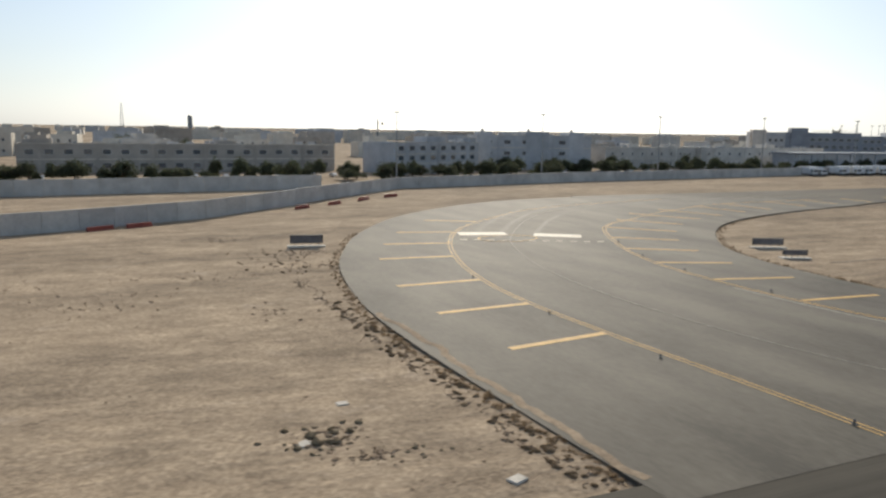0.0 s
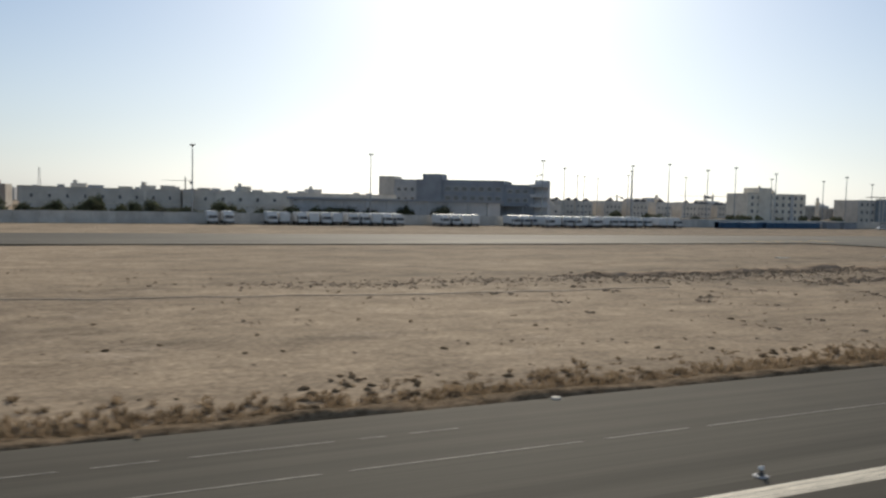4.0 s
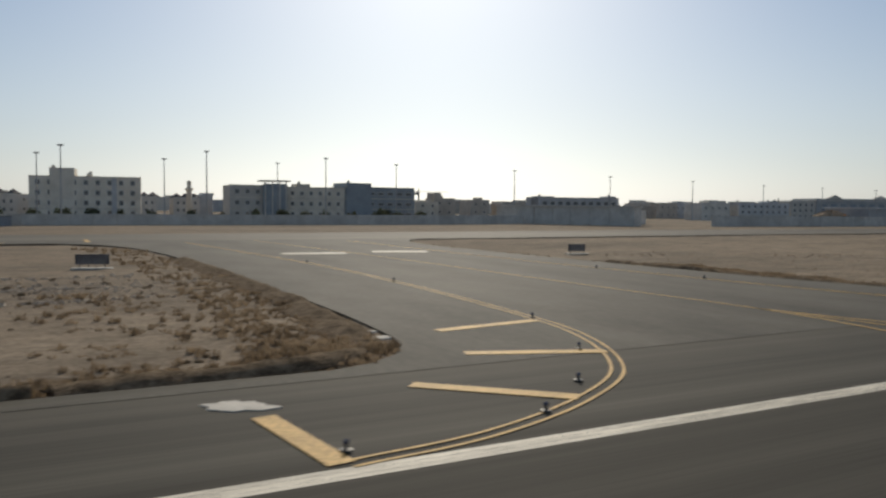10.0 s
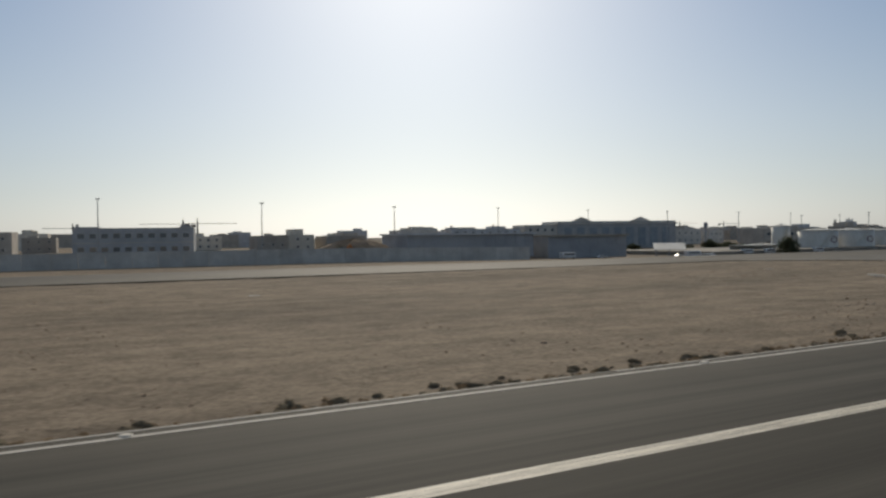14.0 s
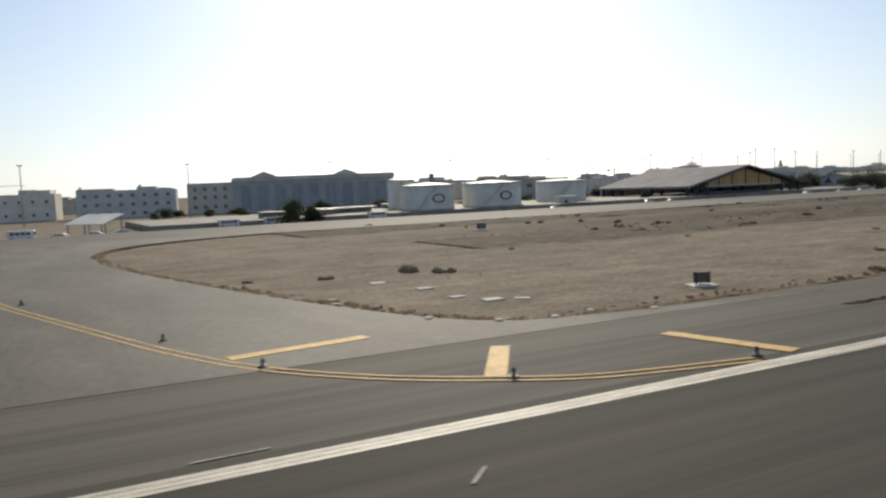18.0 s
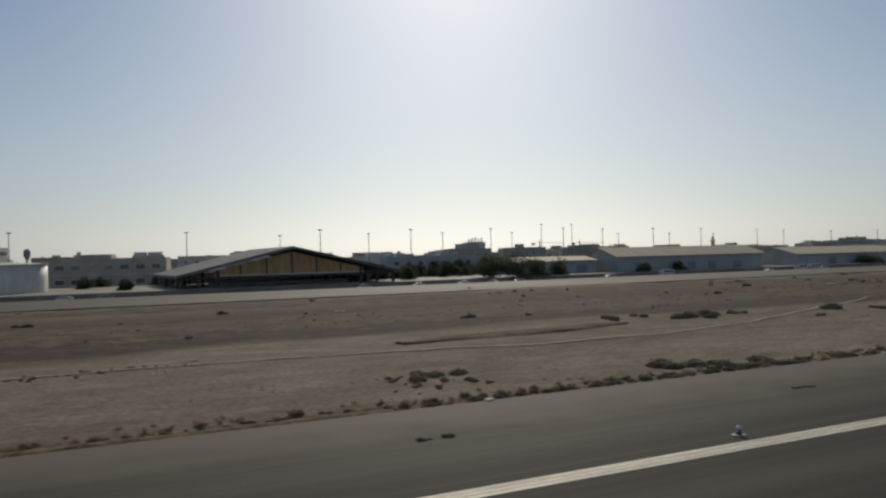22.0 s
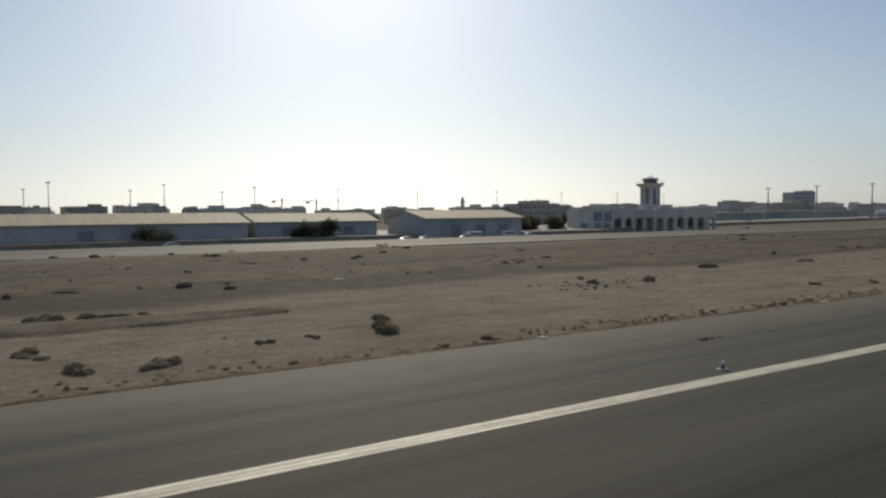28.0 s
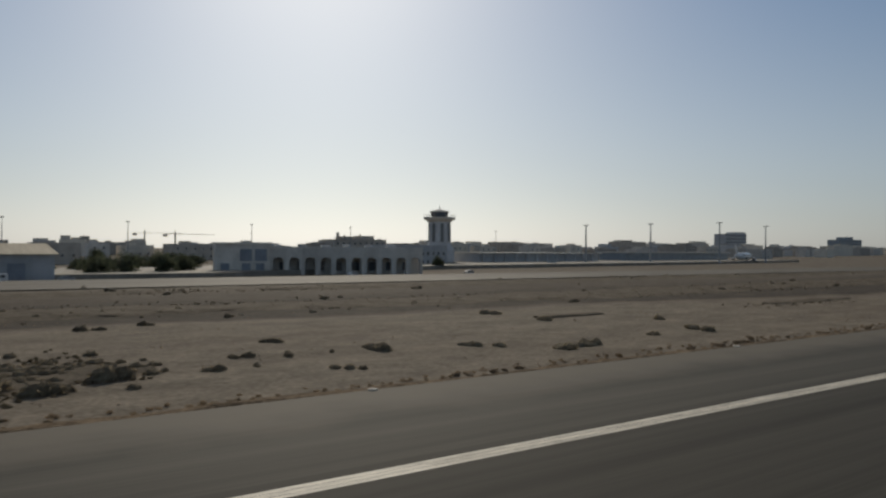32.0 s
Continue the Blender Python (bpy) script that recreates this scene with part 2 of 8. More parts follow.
OLD_LINE = material("faded_paint", (0.17, 0.158, 0.135), (0.36, 0.33, 0.28), 1.5, 6, 0.8, 0.1, grain=0.9)
FAINT_YELLOW = material("faint_yellow_paint", (0.12, 0.104, 0.068), (0.33, 0.27, 0.15), 1.3, 6, 0.8, 0.1, grain=0.9)
PLASTER = material("pale_plaster", (0.53, 0.49, 0.43), (0.7, 0.65, 0.58), 0.35, 10, 0.9, 0.1, spread=0.14)
CREAM = material("cream_plaster", (0.58, 0.52, 0.43), (0.74, 0.68, 0.58), 0.35, 10, 0.9, 0.1, spread=0.14)
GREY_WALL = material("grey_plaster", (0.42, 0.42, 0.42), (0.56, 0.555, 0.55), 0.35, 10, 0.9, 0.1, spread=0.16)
DARK_WALL = material("dark_cladding", (0.21, 0.225, 0.25), (0.3, 0.32, 0.35), 0.3, 10, 0.7, 0.05)
BLUE_GLASS_WALL = material("blue_grey_cladding", (0.21, 0.24, 0.265), (0.31, 0.35, 0.38), 0.3, 8, 0.35, 0.03)
BLOCK_WALL = material("boundary_concrete", (0.45, 0.425, 0.385), (0.62, 0.59, 0.54), 0.5, 9, 0.9, 0.15, spread=0.1)
ROOF_TIN = material("beige_sheet_roof", (0.3, 0.265, 0.215), (0.42, 0.375, 0.31), 0.25, 14, 0.8, 0.05, spec=0.2)
SHED_WALL = material("grey_sheet_wall", (0.37, 0.375, 0.38), (0.49, 0.495, 0.5), 0.25, 14, 0.6, 0.05)
DARK_ROOF = material("dark_sheet_roof", (0.09, 0.085, 0.085), (0.15, 0.145, 0.14), 0.25, 14, 0.85, 0.05, spec=0.15)
TIMBER = material("orange_timber_cladding", (0.42, 0.23, 0.1), (0.6, 0.36, 0.17), 0.8, 8, 0.75, 0.1, streak=(3, 3, 0.4), spread=0.1)
TANK_WHITE = material("tank_white_paint", (0.56, 0.53, 0.47), (0.72, 0.69, 0.62), 0.3, 9, 0.55, 0.05, streak=(1, 1, 0.25), grain=0.7)
STEEL = material("galvanised_steel", (0.28, 0.28, 0.28), (0.4, 0.4, 0.4), 2.0, 8, 0.5, 0.05, metal=0.6)
DARK_METAL = material("dark_metal", (0.03, 0.03, 0.032), (0.06, 0.06, 0.06), 2.0, 8, 0.6, 0.05)
RUBBER = material("tyre_rubber", (0.015, 0.015, 0.015), (0.03, 0.03, 0.03), 4.0, 6, 0.85, 0.1)
WHITE_PAINT = material("vehicle_white", (0.62, 0.62, 0.61), (0.74, 0.74, 0.73), 0.8, 6, 0.3, 0.0, spread=0.06)
SILVER_PAINT = material("vehicle_silver", (0.35, 0.36, 0.37), (0.45, 0.46, 0.47), 0.8, 6, 0.3, 0.0, spread=0.25)
BLUE_PAINT = material("container_blue", (0.03, 0.085, 0.16), (0.055, 0.14, 0.24), 0.8, 6, 0.55, 0.05)
RED_PAINT = material("barrier_red", (0.22, 0.05, 0.035), (0.36, 0.09, 0.06), 0.8, 6, 0.6, 0.05)
LOGO = material("logo_maroon", (0.13, 0.05, 0.06), (0.2, 0.08, 0.09), 1.0, 6, 0.6, 0.0)
GLASS = glass("window_glass")
LAMP_GLASS = glass("lamp_glass", (0.55, 0.57, 0.58))
SIGN_BACK = material("sign_back_paint", (0.13, 0.115, 0.11), (0.22, 0.2, 0.19), 1.5, 6, 0.7, 0.05, spread=0.15)
BUSH = material("desert_shrub", (0.19, 0.158, 0.11), (0.38, 0.318, 0.222), 1.6, 8, 0.95, 0.0, spread=0.25, spec=0.05, through_light=0.45)
TUFT = material("brown_tuft", (0.16, 0.117, 0.074), (0.4, 0.3, 0.192), 0.7, 9, 0.95, 0.0, spec=0.05, through_light=0.45)
APRON = material("dusty_apron_concrete", (0.2, 0.178, 0.145), (0.33, 0.3, 0.25), 0.25, 10, 0.8, 0.05, spec=0.2)
DRY_GRASS = material("dry_grass", (0.17, 0.123, 0.078), (0.37, 0.28, 0.185), 0.5, 12, 0.95, 0.0, spec=0.05, through_light=0.45)
LEAF = material("tree_leaf", (0.06, 0.07, 0.045), (0.14, 0.152, 0.09), 0.8, 8, 0.9, 0.0, spread=0.2, spec=0.2, through_light=0.4)
BARK = material("bark", (0.06, 0.045, 0.03), (0.12, 0.09, 0.06), 2.0, 8, 0.95, 0.3)
STONE = material("pale_stone", (0.3, 0.24, 0.178), (0.46, 0.375, 0.285), 1.5, 6, 0.95, 0.2, spread=0.2)
POLISHED = material("polished_asphalt", (0.06, 0.054, 0.045), (0.12, 0.108, 0.09), 0.15, 20, 0.75, 0.06, streak=(0.5, 1.2, 1), spec=0.3)
DUSTY = material("dusty_asphalt", (0.1, 0.086, 0.068), (0.18, 0.157, 0.125), 0.4, 12, 0.9, 0.2, spec=0.1)
LINK_ASPHALT = material("link_asphalt", (0.042, 0.038, 0.03), (0.112, 0.101, 0.08), 0.13, 24, 0.83, 0.15, streak=(1.5, 0.5, 1), spec=0.17, grain=0.35)
PALE_LINK = material("pale_worn_asphalt", (0.056, 0.05, 0.04), (0.152, 0.136, 0.107), 0.13, 24, 0.78, 0.15, streak=(1.5, 0.5, 1), spec=0.24, grain=0.35)
WEED = material("dark_weed", (0.1, 0.084, 0.057), (0.185, 0.154, 0.105), 0.8, 8, 0.95, 0.0, spec=0.05, through_light=0.35)
SHEET_ROOF = material("sunlit_sheet_roof", (0.5, 0.42, 0.3), (0.64, 0.55, 0.41), 0.25, 14, 0.75, 0.03, streak=(4, 0.4, 1), spec=0.12)
LIT_HANGAR_ROOF = material("lit_hangar_sheet", (0.17, 0.165, 0.16), (0.255, 0.248, 0.24), 0.25, 14, 0.85, 0.05, spec=0.12)
BROWN_WALL = material("brown_plaster", (0.37, 0.325, 0.275), (0.5, 0.45, 0.385), 0.35, 10, 0.9, 0.1, spread=0.18)
ORANGE_PAINT = material("digger_orange", (0.5, 0.17, 0.035), (0.66, 0.26, 0.06), 1.0, 6, 0.55, 0.05)
SHED_DARK = material("dark_grey_sheet", (0.29, 0.295, 0.305), (0.39, 0.395, 0.405), 0.25, 14, 0.7, 0.05)
WEED_MAT = material("weedy_crust", (0.07, 0.057, 0.041), (0.17, 0.14, 0.104), 0.5, 9, 0.95, 0.9, spec=0.04, grain=0.9)
MOUND = material("matted_dead_grass", (0.075, 0.054, 0.035), (0.25, 0.185, 0.122), 2.2, 6, 0.98, 1.0, spec=0.03, grain=0.9)

# ---- mesh helpers ----
def mesh_object(name, bm, mat, parent=None, label="", smooth=False):
    me = bpy.data.meshes.new(name)
    bm.to_mesh(me)
    bm.free()
    for m in (mat if isinstance(mat, (list, tuple)) else [mat]):
        me.materials.append(m)
    if smooth:
        for p in me.polygons:
            p.use_smooth = True
    ob = new(name, me)
    ob.parent = parent
    if label:
        ob["label"] = label
    return ob


part = mesh_object


def box(bm, x0, y0, z0, x1, y1, z1, m=None):
    """An axis-parallel block, moved by m."""
    vs = [bm.verts.new((x, y, z)) for z in (z0, z1) for x, y in ((x0, y0), (x1, y0), (x1, y1), (x0, y1))]
    if m is not None:
        for v in vs:
            v.co = m @ v.co
    for f in ((3, 2, 1, 0), (4, 5, 6, 7), (0, 1, 5, 4), (1, 2, 6, 5), (2, 3, 7, 6), (3, 0, 4, 7)):
        bm.faces.new([vs[i] for i in f])


def prism(bm, outline, z0, z1):
    """An upright prism over a plan outline (counter-clockwise)."""
    lo = [bm.verts.new((x, y, z0)) for x, y in outline]
    hi = [bm.verts.new((x, y, z1)) for x, y in outline]
    n = len(outline)
    bm.faces.new(list(reversed(lo)))
    bm.faces.new(hi)
    for i in range(n):
        bm.faces.new((lo[i], lo[(i + 1) % n], hi[(i + 1) % n], hi[i]))


def tube(bm, rings, sides=8, closed=True):
    """A lathe or limb: rings of (x, y, z, radius)."""
    made = []
    for x, y, z, r in rings:
        made.append([bm.verts.new((x + r * math.cos(2 * math.pi * k / sides), y + r * math.sin(2 * math.pi * k / sides), z)) for k in range(sides)])
    for a, b in zip(made, made[1:]):
        for k in range(sides):
            bm.faces.new((a[k], a[(k + 1) % sides], b[(k + 1) % sides], b[k]))
    if closed:
        bm.faces.new(list(reversed(made[0])))
        bm.faces.new(made[-1])


def curve_points(ctrl, n=8):
    """A smooth line through a few plan points."""
    p = [Vector(c) for c in ctrl]
    p = [p[0] * 2 - p[1]] + p + [p[-1] * 2 - p[-2]]
    out = []
    for i in range(1, len(p) - 2):
        for k in range(n):
            t = k / n
            a, b, c, d = p[i - 1], p[i], p[i + 1], p[i + 2]
            out.append(0.5 * ((2 * b) + (c - a) * t + (2 * a - 5 * b + 4 * c - d) * t * t + (3 * b - a - 3 * c + d) * t ** 3))
    out.append(p[-2])
    return out


def ribbon(bm, line, width, z0, z1, gaps=0.0):
    """A flat band along a plan line with a small thickness."""
    n = len(line)
    rows = []
    for i, p in enumerate(line):
        d = (line[min(i + 1, n - 1)] - line[max(i - 1, 0)]).normalized()
        s = Vector((-d.y, d.x)) * width / 2
        rows.append([bm.verts.new((q.x, q.y, z)) for q in (p + s, p - s) for z in (z0, z1)])
    for i in range(n - 1):
        if gaps and random.random() < gaps:
            continue
        a, b = rows[i], rows[i + 1]
        bm.faces.new((a[1], a[3], b[3], b[1]))
        bm.faces.new((a[0], a[1], b[1], b[0]))
        bm.faces.new((a[3], a[2], b[2], b[3]))


# ---- the ground: one sheet to the horizon ----
RUNWAY_EDGE, TAXI_NEAR, TAXI_FAR = 19.0, 89.0, 113.0


def near_edge(x):
    """Near edge of the long parallel taxiway."""
    return TAXI_NEAR - 7 * min(max((x - 380) / 180, 0), 1)


def smooth_step(v):
    v = min(max(v, 0.0), 1.0)
    return v * v * (3 - 2 * v)


def ground_z(x, y):
    """Height of the sand: gently uneven between the pavements, a little lower beyond the taxiway in the far half."""
    z = -0.20 - 1.5 * smooth_step((x - 470) / 110) * smooth_step((y - 106) / 30)
    if 19 < y < 92:
        fade = smooth_step(min((y - 19) / 2.0, (92 - y) / 6))
        lump = 0.10 * (noise.noise((x * 0.045, y * 0.07, 1.3)) + 0.9) + 0.07 * noise.noise((x * 0.35, y * 0.35, 7))
        z += fade * min(max(lump, 0.0), 0.17)
        clear = min(abs(x - c) - w for c, w in ((-36, 62), (178, 40), (307, 36), (556, 44)))
        if clear > 0 and 22 < y < 86:
            heave = max(0.0, noise.noise((x * 0.03, y * 0.085, 12.0)) + 0.12) + 0.35 * noise.noise((x * 0.17, y * 0.3, 5.0))
            z += 0.2 * smooth_step(clear / 8) * smooth_step(min((y - 22) / 6, (86 - y) / 8)) * max(0.0, heave)
    elif y > 113:
        z += 0.12
    return z


def build_ground():
    xs = [-4200, -2200, -1000, -500, -300] + [-200 + 1.6 * i for i in range(875)] + [1400, 1800, 2600, 4500]
    ys = [-3000, -800, -200, -45, 15, 18.6] + [19.2 + 0.7 * i for i in range(102)] + [93, 100, 106, 113, 116, 120, 126, 132, 140, 155, 180, 230, 320, 500, 900, 1800, 4600]
    nx = len(xs)
    verts = [(x, y, ground_z(x, y)) for y in ys for x in xs]
    faces = [(r * nx + i, r * nx + i + 1, (r + 1) * nx + i + 1, (r + 1) * nx + i) for r in range(len(ys) - 1) for i in range(nx - 1)]
    me = bpy.data.meshes.new("ground")
    me.from_pydata(verts, [], faces)
    me.materials.append(SAND)
    me.polygons.foreach_set("use_smooth", [True] * len(faces))
    ob = new("ground", me)
    tagged(ob, "dry brown desert sand with stony patches beside the runway", "ground", kind="structure")


build_ground()


def slab(name, outline, top, mat, label, category="pavement"):
    bm = bmesh.new()
    prism(bm, outline, -0.5, top)
    return tagged(mesh_object(name, bm, mat), label, category, kind="structure")


def line_between(a, b, n=8):
    return curve_points([a, b], n)


# runway with its asphalt shoulder
slab("runway", [(-700, -42), (1700, -42), (1700, 12.2), (-700, 12.2)], 0.0, ASPHALT, "dark grey asphalt runway with streaks of wear", "runway")
slab("runway_shoulder", [(-700, 12.2), (1700, 12.2), (1700, RUNWAY_EDGE), (-700, RUNWAY_EDGE)], -0.004, SHOULDER, "grey asphalt runway shoulder with cracked seams", "shoulder")

# the long taxiway beyond the sand
near = [(x, near_edge(x)) for x in range(-30, 1500, 30)]
slab("parallel_taxiway", near + [(1490, 101), (500, 106), (380, TAXI_FAR), (-30, TAXI_FAR)], 0.0, TAXIWAY, "pale worn asphalt of the parallel taxiway", "taxiway")

# pale concrete apron in front of the sheds and the terminal
slab("apron", [(585, 139), (1000, 139), (1080, 176), (1210, 196), (1360, 226), (1360, 262), (1190, 240), (1060, 205), (960, 178), (585, 178)], -1.555, APRON, "pale worn concrete apron before the sheds", "apron")

# four link taxiways: left and right edges as plan curves
LINKS = {
    "link_taxiway_first": ([(-90.0, 17.6), (-90.3, 24), (-90.5, 36), (-90, 46), (-87.8, 58), (-84.8, 67), (-78.6, 80), (-67, 95), (-47, 108), (-18, 113)],
                           [(-30, 18), (-46, 21.3), (-50, 27), (-52.6, 35), (-53, 41.5), (-51.4, 51.5), (-47.4, 60), (-37, 71), (-25, 77.8), (-10, 82.5), (5, 86), (20, 90)]),
    "link_taxiway_second": ([(157, 18), (161, 20), (161.2, 24.5), (160.5, 34), (159.5, 51), (158.6, 69), (157.2, 82), (153, 90), (146, 93)],
                            [(209, 18), (203, 19), (200, 21.5), (198, 26), (195.5, 33), (193.5, 44), (192.4, 60), (193.6, 76), (198, 86), (206, 92)]),
    "link_taxiway_third": ([(279, 18), (286.6, 19), (289.2, 21), (290, 24.5), (290.5, 34), (290.6, 52), (289.4, 74), (286, 85), (278, 92)],
                           [(336, 18), (327, 18.9), (323.5, 20.3), (321.8, 24), (320.4, 31), (319.2, 43), (318.5, 60), (318.6, 78), (322, 87), (330, 92)]),
    "link_taxiway_fourth": ([(522, 18), (533, 19.4), (537, 23), (539, 32), (540, 46), (540, 62), (536, 74), (526, 84)],
                            [(592, 18), (583, 19.2), (579.6, 20.4), (577.4, 25), (575, 34), (572.5, 46), (571, 58), (572, 68), (578, 77), (592, 84)]),
}
for name, (left, right) in LINKS.items():
    bm = bmesh.new()
    L, R = curve_points(left, 6), curve_points(right, 6)
    count = 60
    def resample(line):
        d = [0.0]
        for a, b in zip(line, line[1:]):
            d.append(d[-1] + (b - a).length)
        out, j = [], 0
        for k in range(count + 1):
            s = d[-1] * k / count
            while j < len(d) - 2 and d[j + 1] < s:
                j += 1
            out.append(line[j].lerp(line[j + 1], (s - d[j]) / max(d[j + 1] - d[j], 1e-6)))
        return out
    L, R = resample(L), resample(R)
    rows = []
    for a, b in zip(L, R):
        rows.append([bm.verts.new((*a, -0.5)), bm.verts.new((*a, 0.006)), bm.verts.new((*b, 0.006)), bm.verts.new((*b, -0.5))])
    for a, b in zip(rows, rows[1:]):
        for k in range(3):
            bm.faces.new((a[k], a[k + 1], b[k + 1], b[k]))
    bmesh.ops.recalc_face_normals(bm, faces=bm.faces)
    tagged(mesh_object(name, bm, PALE_LINK if name.endswith(("first", "fourth")) else LINK_ASPHALT), "grey asphalt link taxiway curving from the runway with pale worn tracks", "taxiway", kind="structure")


# ---- painted markings ----
def marking(name, lines, width, mat, label, z=0.006, gaps=0.0):
    bm = bmesh.new()
    for ln in lines:
        ribbon(bm, ln, width, z, z + 0.006, gaps)
    return tagged(mesh_object(name, bm, mat), label, "marking", kind="structure")


def edge_line():
    """Laid in three strokes with thin dark joins that open further along, and nibbled rims."""
    bm = bmesh.new()
    for k in range(800):
        x0, x1 = -700 + 3 * k, -697 + 3 * k
        gap = 0.008 if x0 < 540 else 0.018
        for lo, hi in ((11.29, 11.45 - gap / 2), (11.45 + gap / 2, 11.64 - gap / 2), (11.64 + gap / 2, 11.81)):
            a, b = [0.012 * noise.noise((x * 0.7, lo, 3.0)) for x in (x0, x1)]
            vs = [bm.verts.new(c) for c in ((x0, lo + a, 0.006), (x1, lo + b, 0.006), (x1, hi + b, 0.006), (x0, hi + a, 0.006))]
            bm.faces.new(vs)
    tagged(mesh_object("runway_edge_line", bm, WHITE_LINE), "worn white painted runway edge line", "marking", kind="structure")


edge_line()
marking("thin_shoulder_line", [line_between((x, y), (x + n, y + 0.05), 60) for x, n, y in ((40, 36, 15.4), (86, 30, 15.4), (128, 14, 15.4))], 0.04, OLD_LINE, "faint worn thin white line on the shoulder", -0.003, 0.12)
marking("second_shoulder_line", [line_between((x, 17.25), (x + n, 17.3), 50) for x, n in ((30, 30), (78, 20))], 0.035, OLD_LINE, "faint worn thin white line on the shoulder", -0.003, 0.25)
marking("worn_outer_line", [curve_points([(-63.3, 42.2), (-63.1, 36.1), (-62.6, 31.7), (-61.9, 29), (-61.1, 25.4), (-60.2, 23.2), (-59.2, 21.6), (-58.1, 19.8), (-57.1, 18.2), (-55.5, 15.5)], 8),
                            [Vector((-61.9, 29)), Vector((-60.7, 29.2))], [Vector((-59.1, 21.5)), Vector((-58, 21.9))]], 0.24, OLD_LINE, "worn grey-white outer line with gaps", 0.01, 0.03)
marking("pavement_seam", [[Vector(p) for p in ln] for ln in (((-46.8, 21.9), (-49.7, 18.6), (-52.2, 15.8)), ((-46.4, 21.4), (-47.3, 18.7)), ((-42.9, 19.7), (-43.4, 17.3)), ((-51.2, 21.5), (-53.4, 19.8), (-55.4, 18.5)))], 0.035, OLD_LINE, "thin pale filled seam in the asphalt", 0.008)
marking("chalky_mark", [[Vector((569.2, 12.3)), Vector((570.5, 12.32))], [Vector((573, 9.6)), Vector((572.5, 9.1))]], 0.07, OLD_LINE, "short chalky mark on the asphalt", 0.008)
marking("pavement_gutter_strip", [line_between((378, 18.35), (485, 18.3), 60)], 0.2, CONCRETE, "pale concrete gutter strip along the pavement edge", 0.0)
marking("outer_gutter_strip", [line_between((380, 18.9), (484, 18.85), 60)], 0.09, CONCRETE, "thin pale concrete strip beyond the gutter", 0.0, 0.25)

# yellow shoulder stripes, doubled edge lines, guide lines and white bars of the links
DOUBLE = {
    "first": ([(-79, 18.8), (-79.2, 25.5), (-79.7, 35), (-79.8, 43.5), (-79, 51.2), (-76.8, 60), (-72.8, 70), (-67.4, 78.8), (-58, 88), (-45, 97), (-18, 104)],
              [(-52.5, 13.5), (-54.6, 16.8), (-58.2, 22), (-61.2, 29), (-62.5, 37.5), (-62.5, 45.5), (-61.5, 53), (-58, 62.5), (-50.6, 75), (-42, 81), (-30, 88), (-14, 94), (10, 96)]),
    "second": ([(165.1, 83), (168.3, 42), (169.4, 27), (169.9, 20.5), (169.7, 18.2), (168.7, 15.5), (166.6, 13.2), (163, 11.95)],
               [(184.7, 83.6), (183, 65), (183.2, 47), (185.4, 35.4), (187.9, 27.3), (190.2, 21.5), (192.6, 17.4), (195.2, 14.4), (198.6, 12)]),
    "third": ([(295.2, 87), (297.6, 55), (297.6, 39), (296.6, 26), (295.5, 20.4), (293.2, 16.1), (290.3, 13.8), (287, 12.4), (284, 11.95)],
              [(313.5, 86.7), (313.9, 56), (315, 39.7), (315.8, 30), (317, 23), (318.9, 18.5), (321.6, 15.6), (324.3, 13.7), (327.5, 12.4), (330.6, 11.95)]),
    "fourth": ([(549, 62), (548.5, 46), (547.5, 34), (545.6, 24), (542, 16.4), (537, 12.9), (531, 11.95)],
               [(562, 62), (563, 50), (565.7, 37.6), (568.4, 28.2), (570.3, 22), (571.9, 18.3), (573.8, 15.8), (575.7, 14.2), (577.9, 12.9), (581.6, 12)]),
}
for which, pair in DOUBLE.items():
    lines = []
    for ctrl in pair:
        c = curve_points(ctrl, 8)
        for off in (-0.16, 0.16):
            lines.append([p + Vector((-(d := (c[min(i + 1, len(c) - 1)] - c[max(i - 1, 0)]).normalized()).y, d.x)) * off for i, p in enumerate(c)])
    marking("double_edge_line_" + which, lines, 0.085, YELLOW_LINE, "doubled yellow taxiway edge line", 0.012)
CENTRE = {
    "first": [[(-62, 8), (-66.9, 14.8), (-69, 18.2), (-71.9, 26), (-73.3, 35.3), (-73.4, 44), (-71.9, 54.5), (-68.6, 64.6), (-64.4, 72.5), (-54.2, 85.7), (-42.8, 94.9), (-21.2, 101), (20, 102)]],
    "second": [[(172, 89.9), (174.7, 47), (175.8, 27.5), (176.1, 20.5), (177.5, 16.6), (180.3, 11.8), (187, 6)],
               [(184.4, 75), (183, 60), (182, 46), (181.8, 33), (182.2, 23.4), (183.4, 16.2), (186, 11)]],
    "third": [[(303.3, 89.7), (305.4, 59), (306.3, 34), (306.7, 22.9), (305.8, 16.6), (304.6, 13.5), (303.2, 10.8), (299, 6)],
              [(306.7, 22.9), (307.3, 16), (307.5, 8.4), (307.7, 0)], [(306.7, 22.9), (307.6, 19.3), (308.8, 15.8), (311, 12), (313.6, 9.2), (322, 4)]],
    "fourth": [[(553.6, 62), (555, 46), (556.7, 33.5), (558, 20), (557.3, 15.6), (556.6, 13.2), (555.4, 10.7), (551, 6)],
               [(558, 20), (558.6, 15.4), (559.2, 8.3), (559.6, 0)], [(558, 20), (559.9, 14.8), (561.6, 12), (564.2, 8.5), (573, 3)]],
}
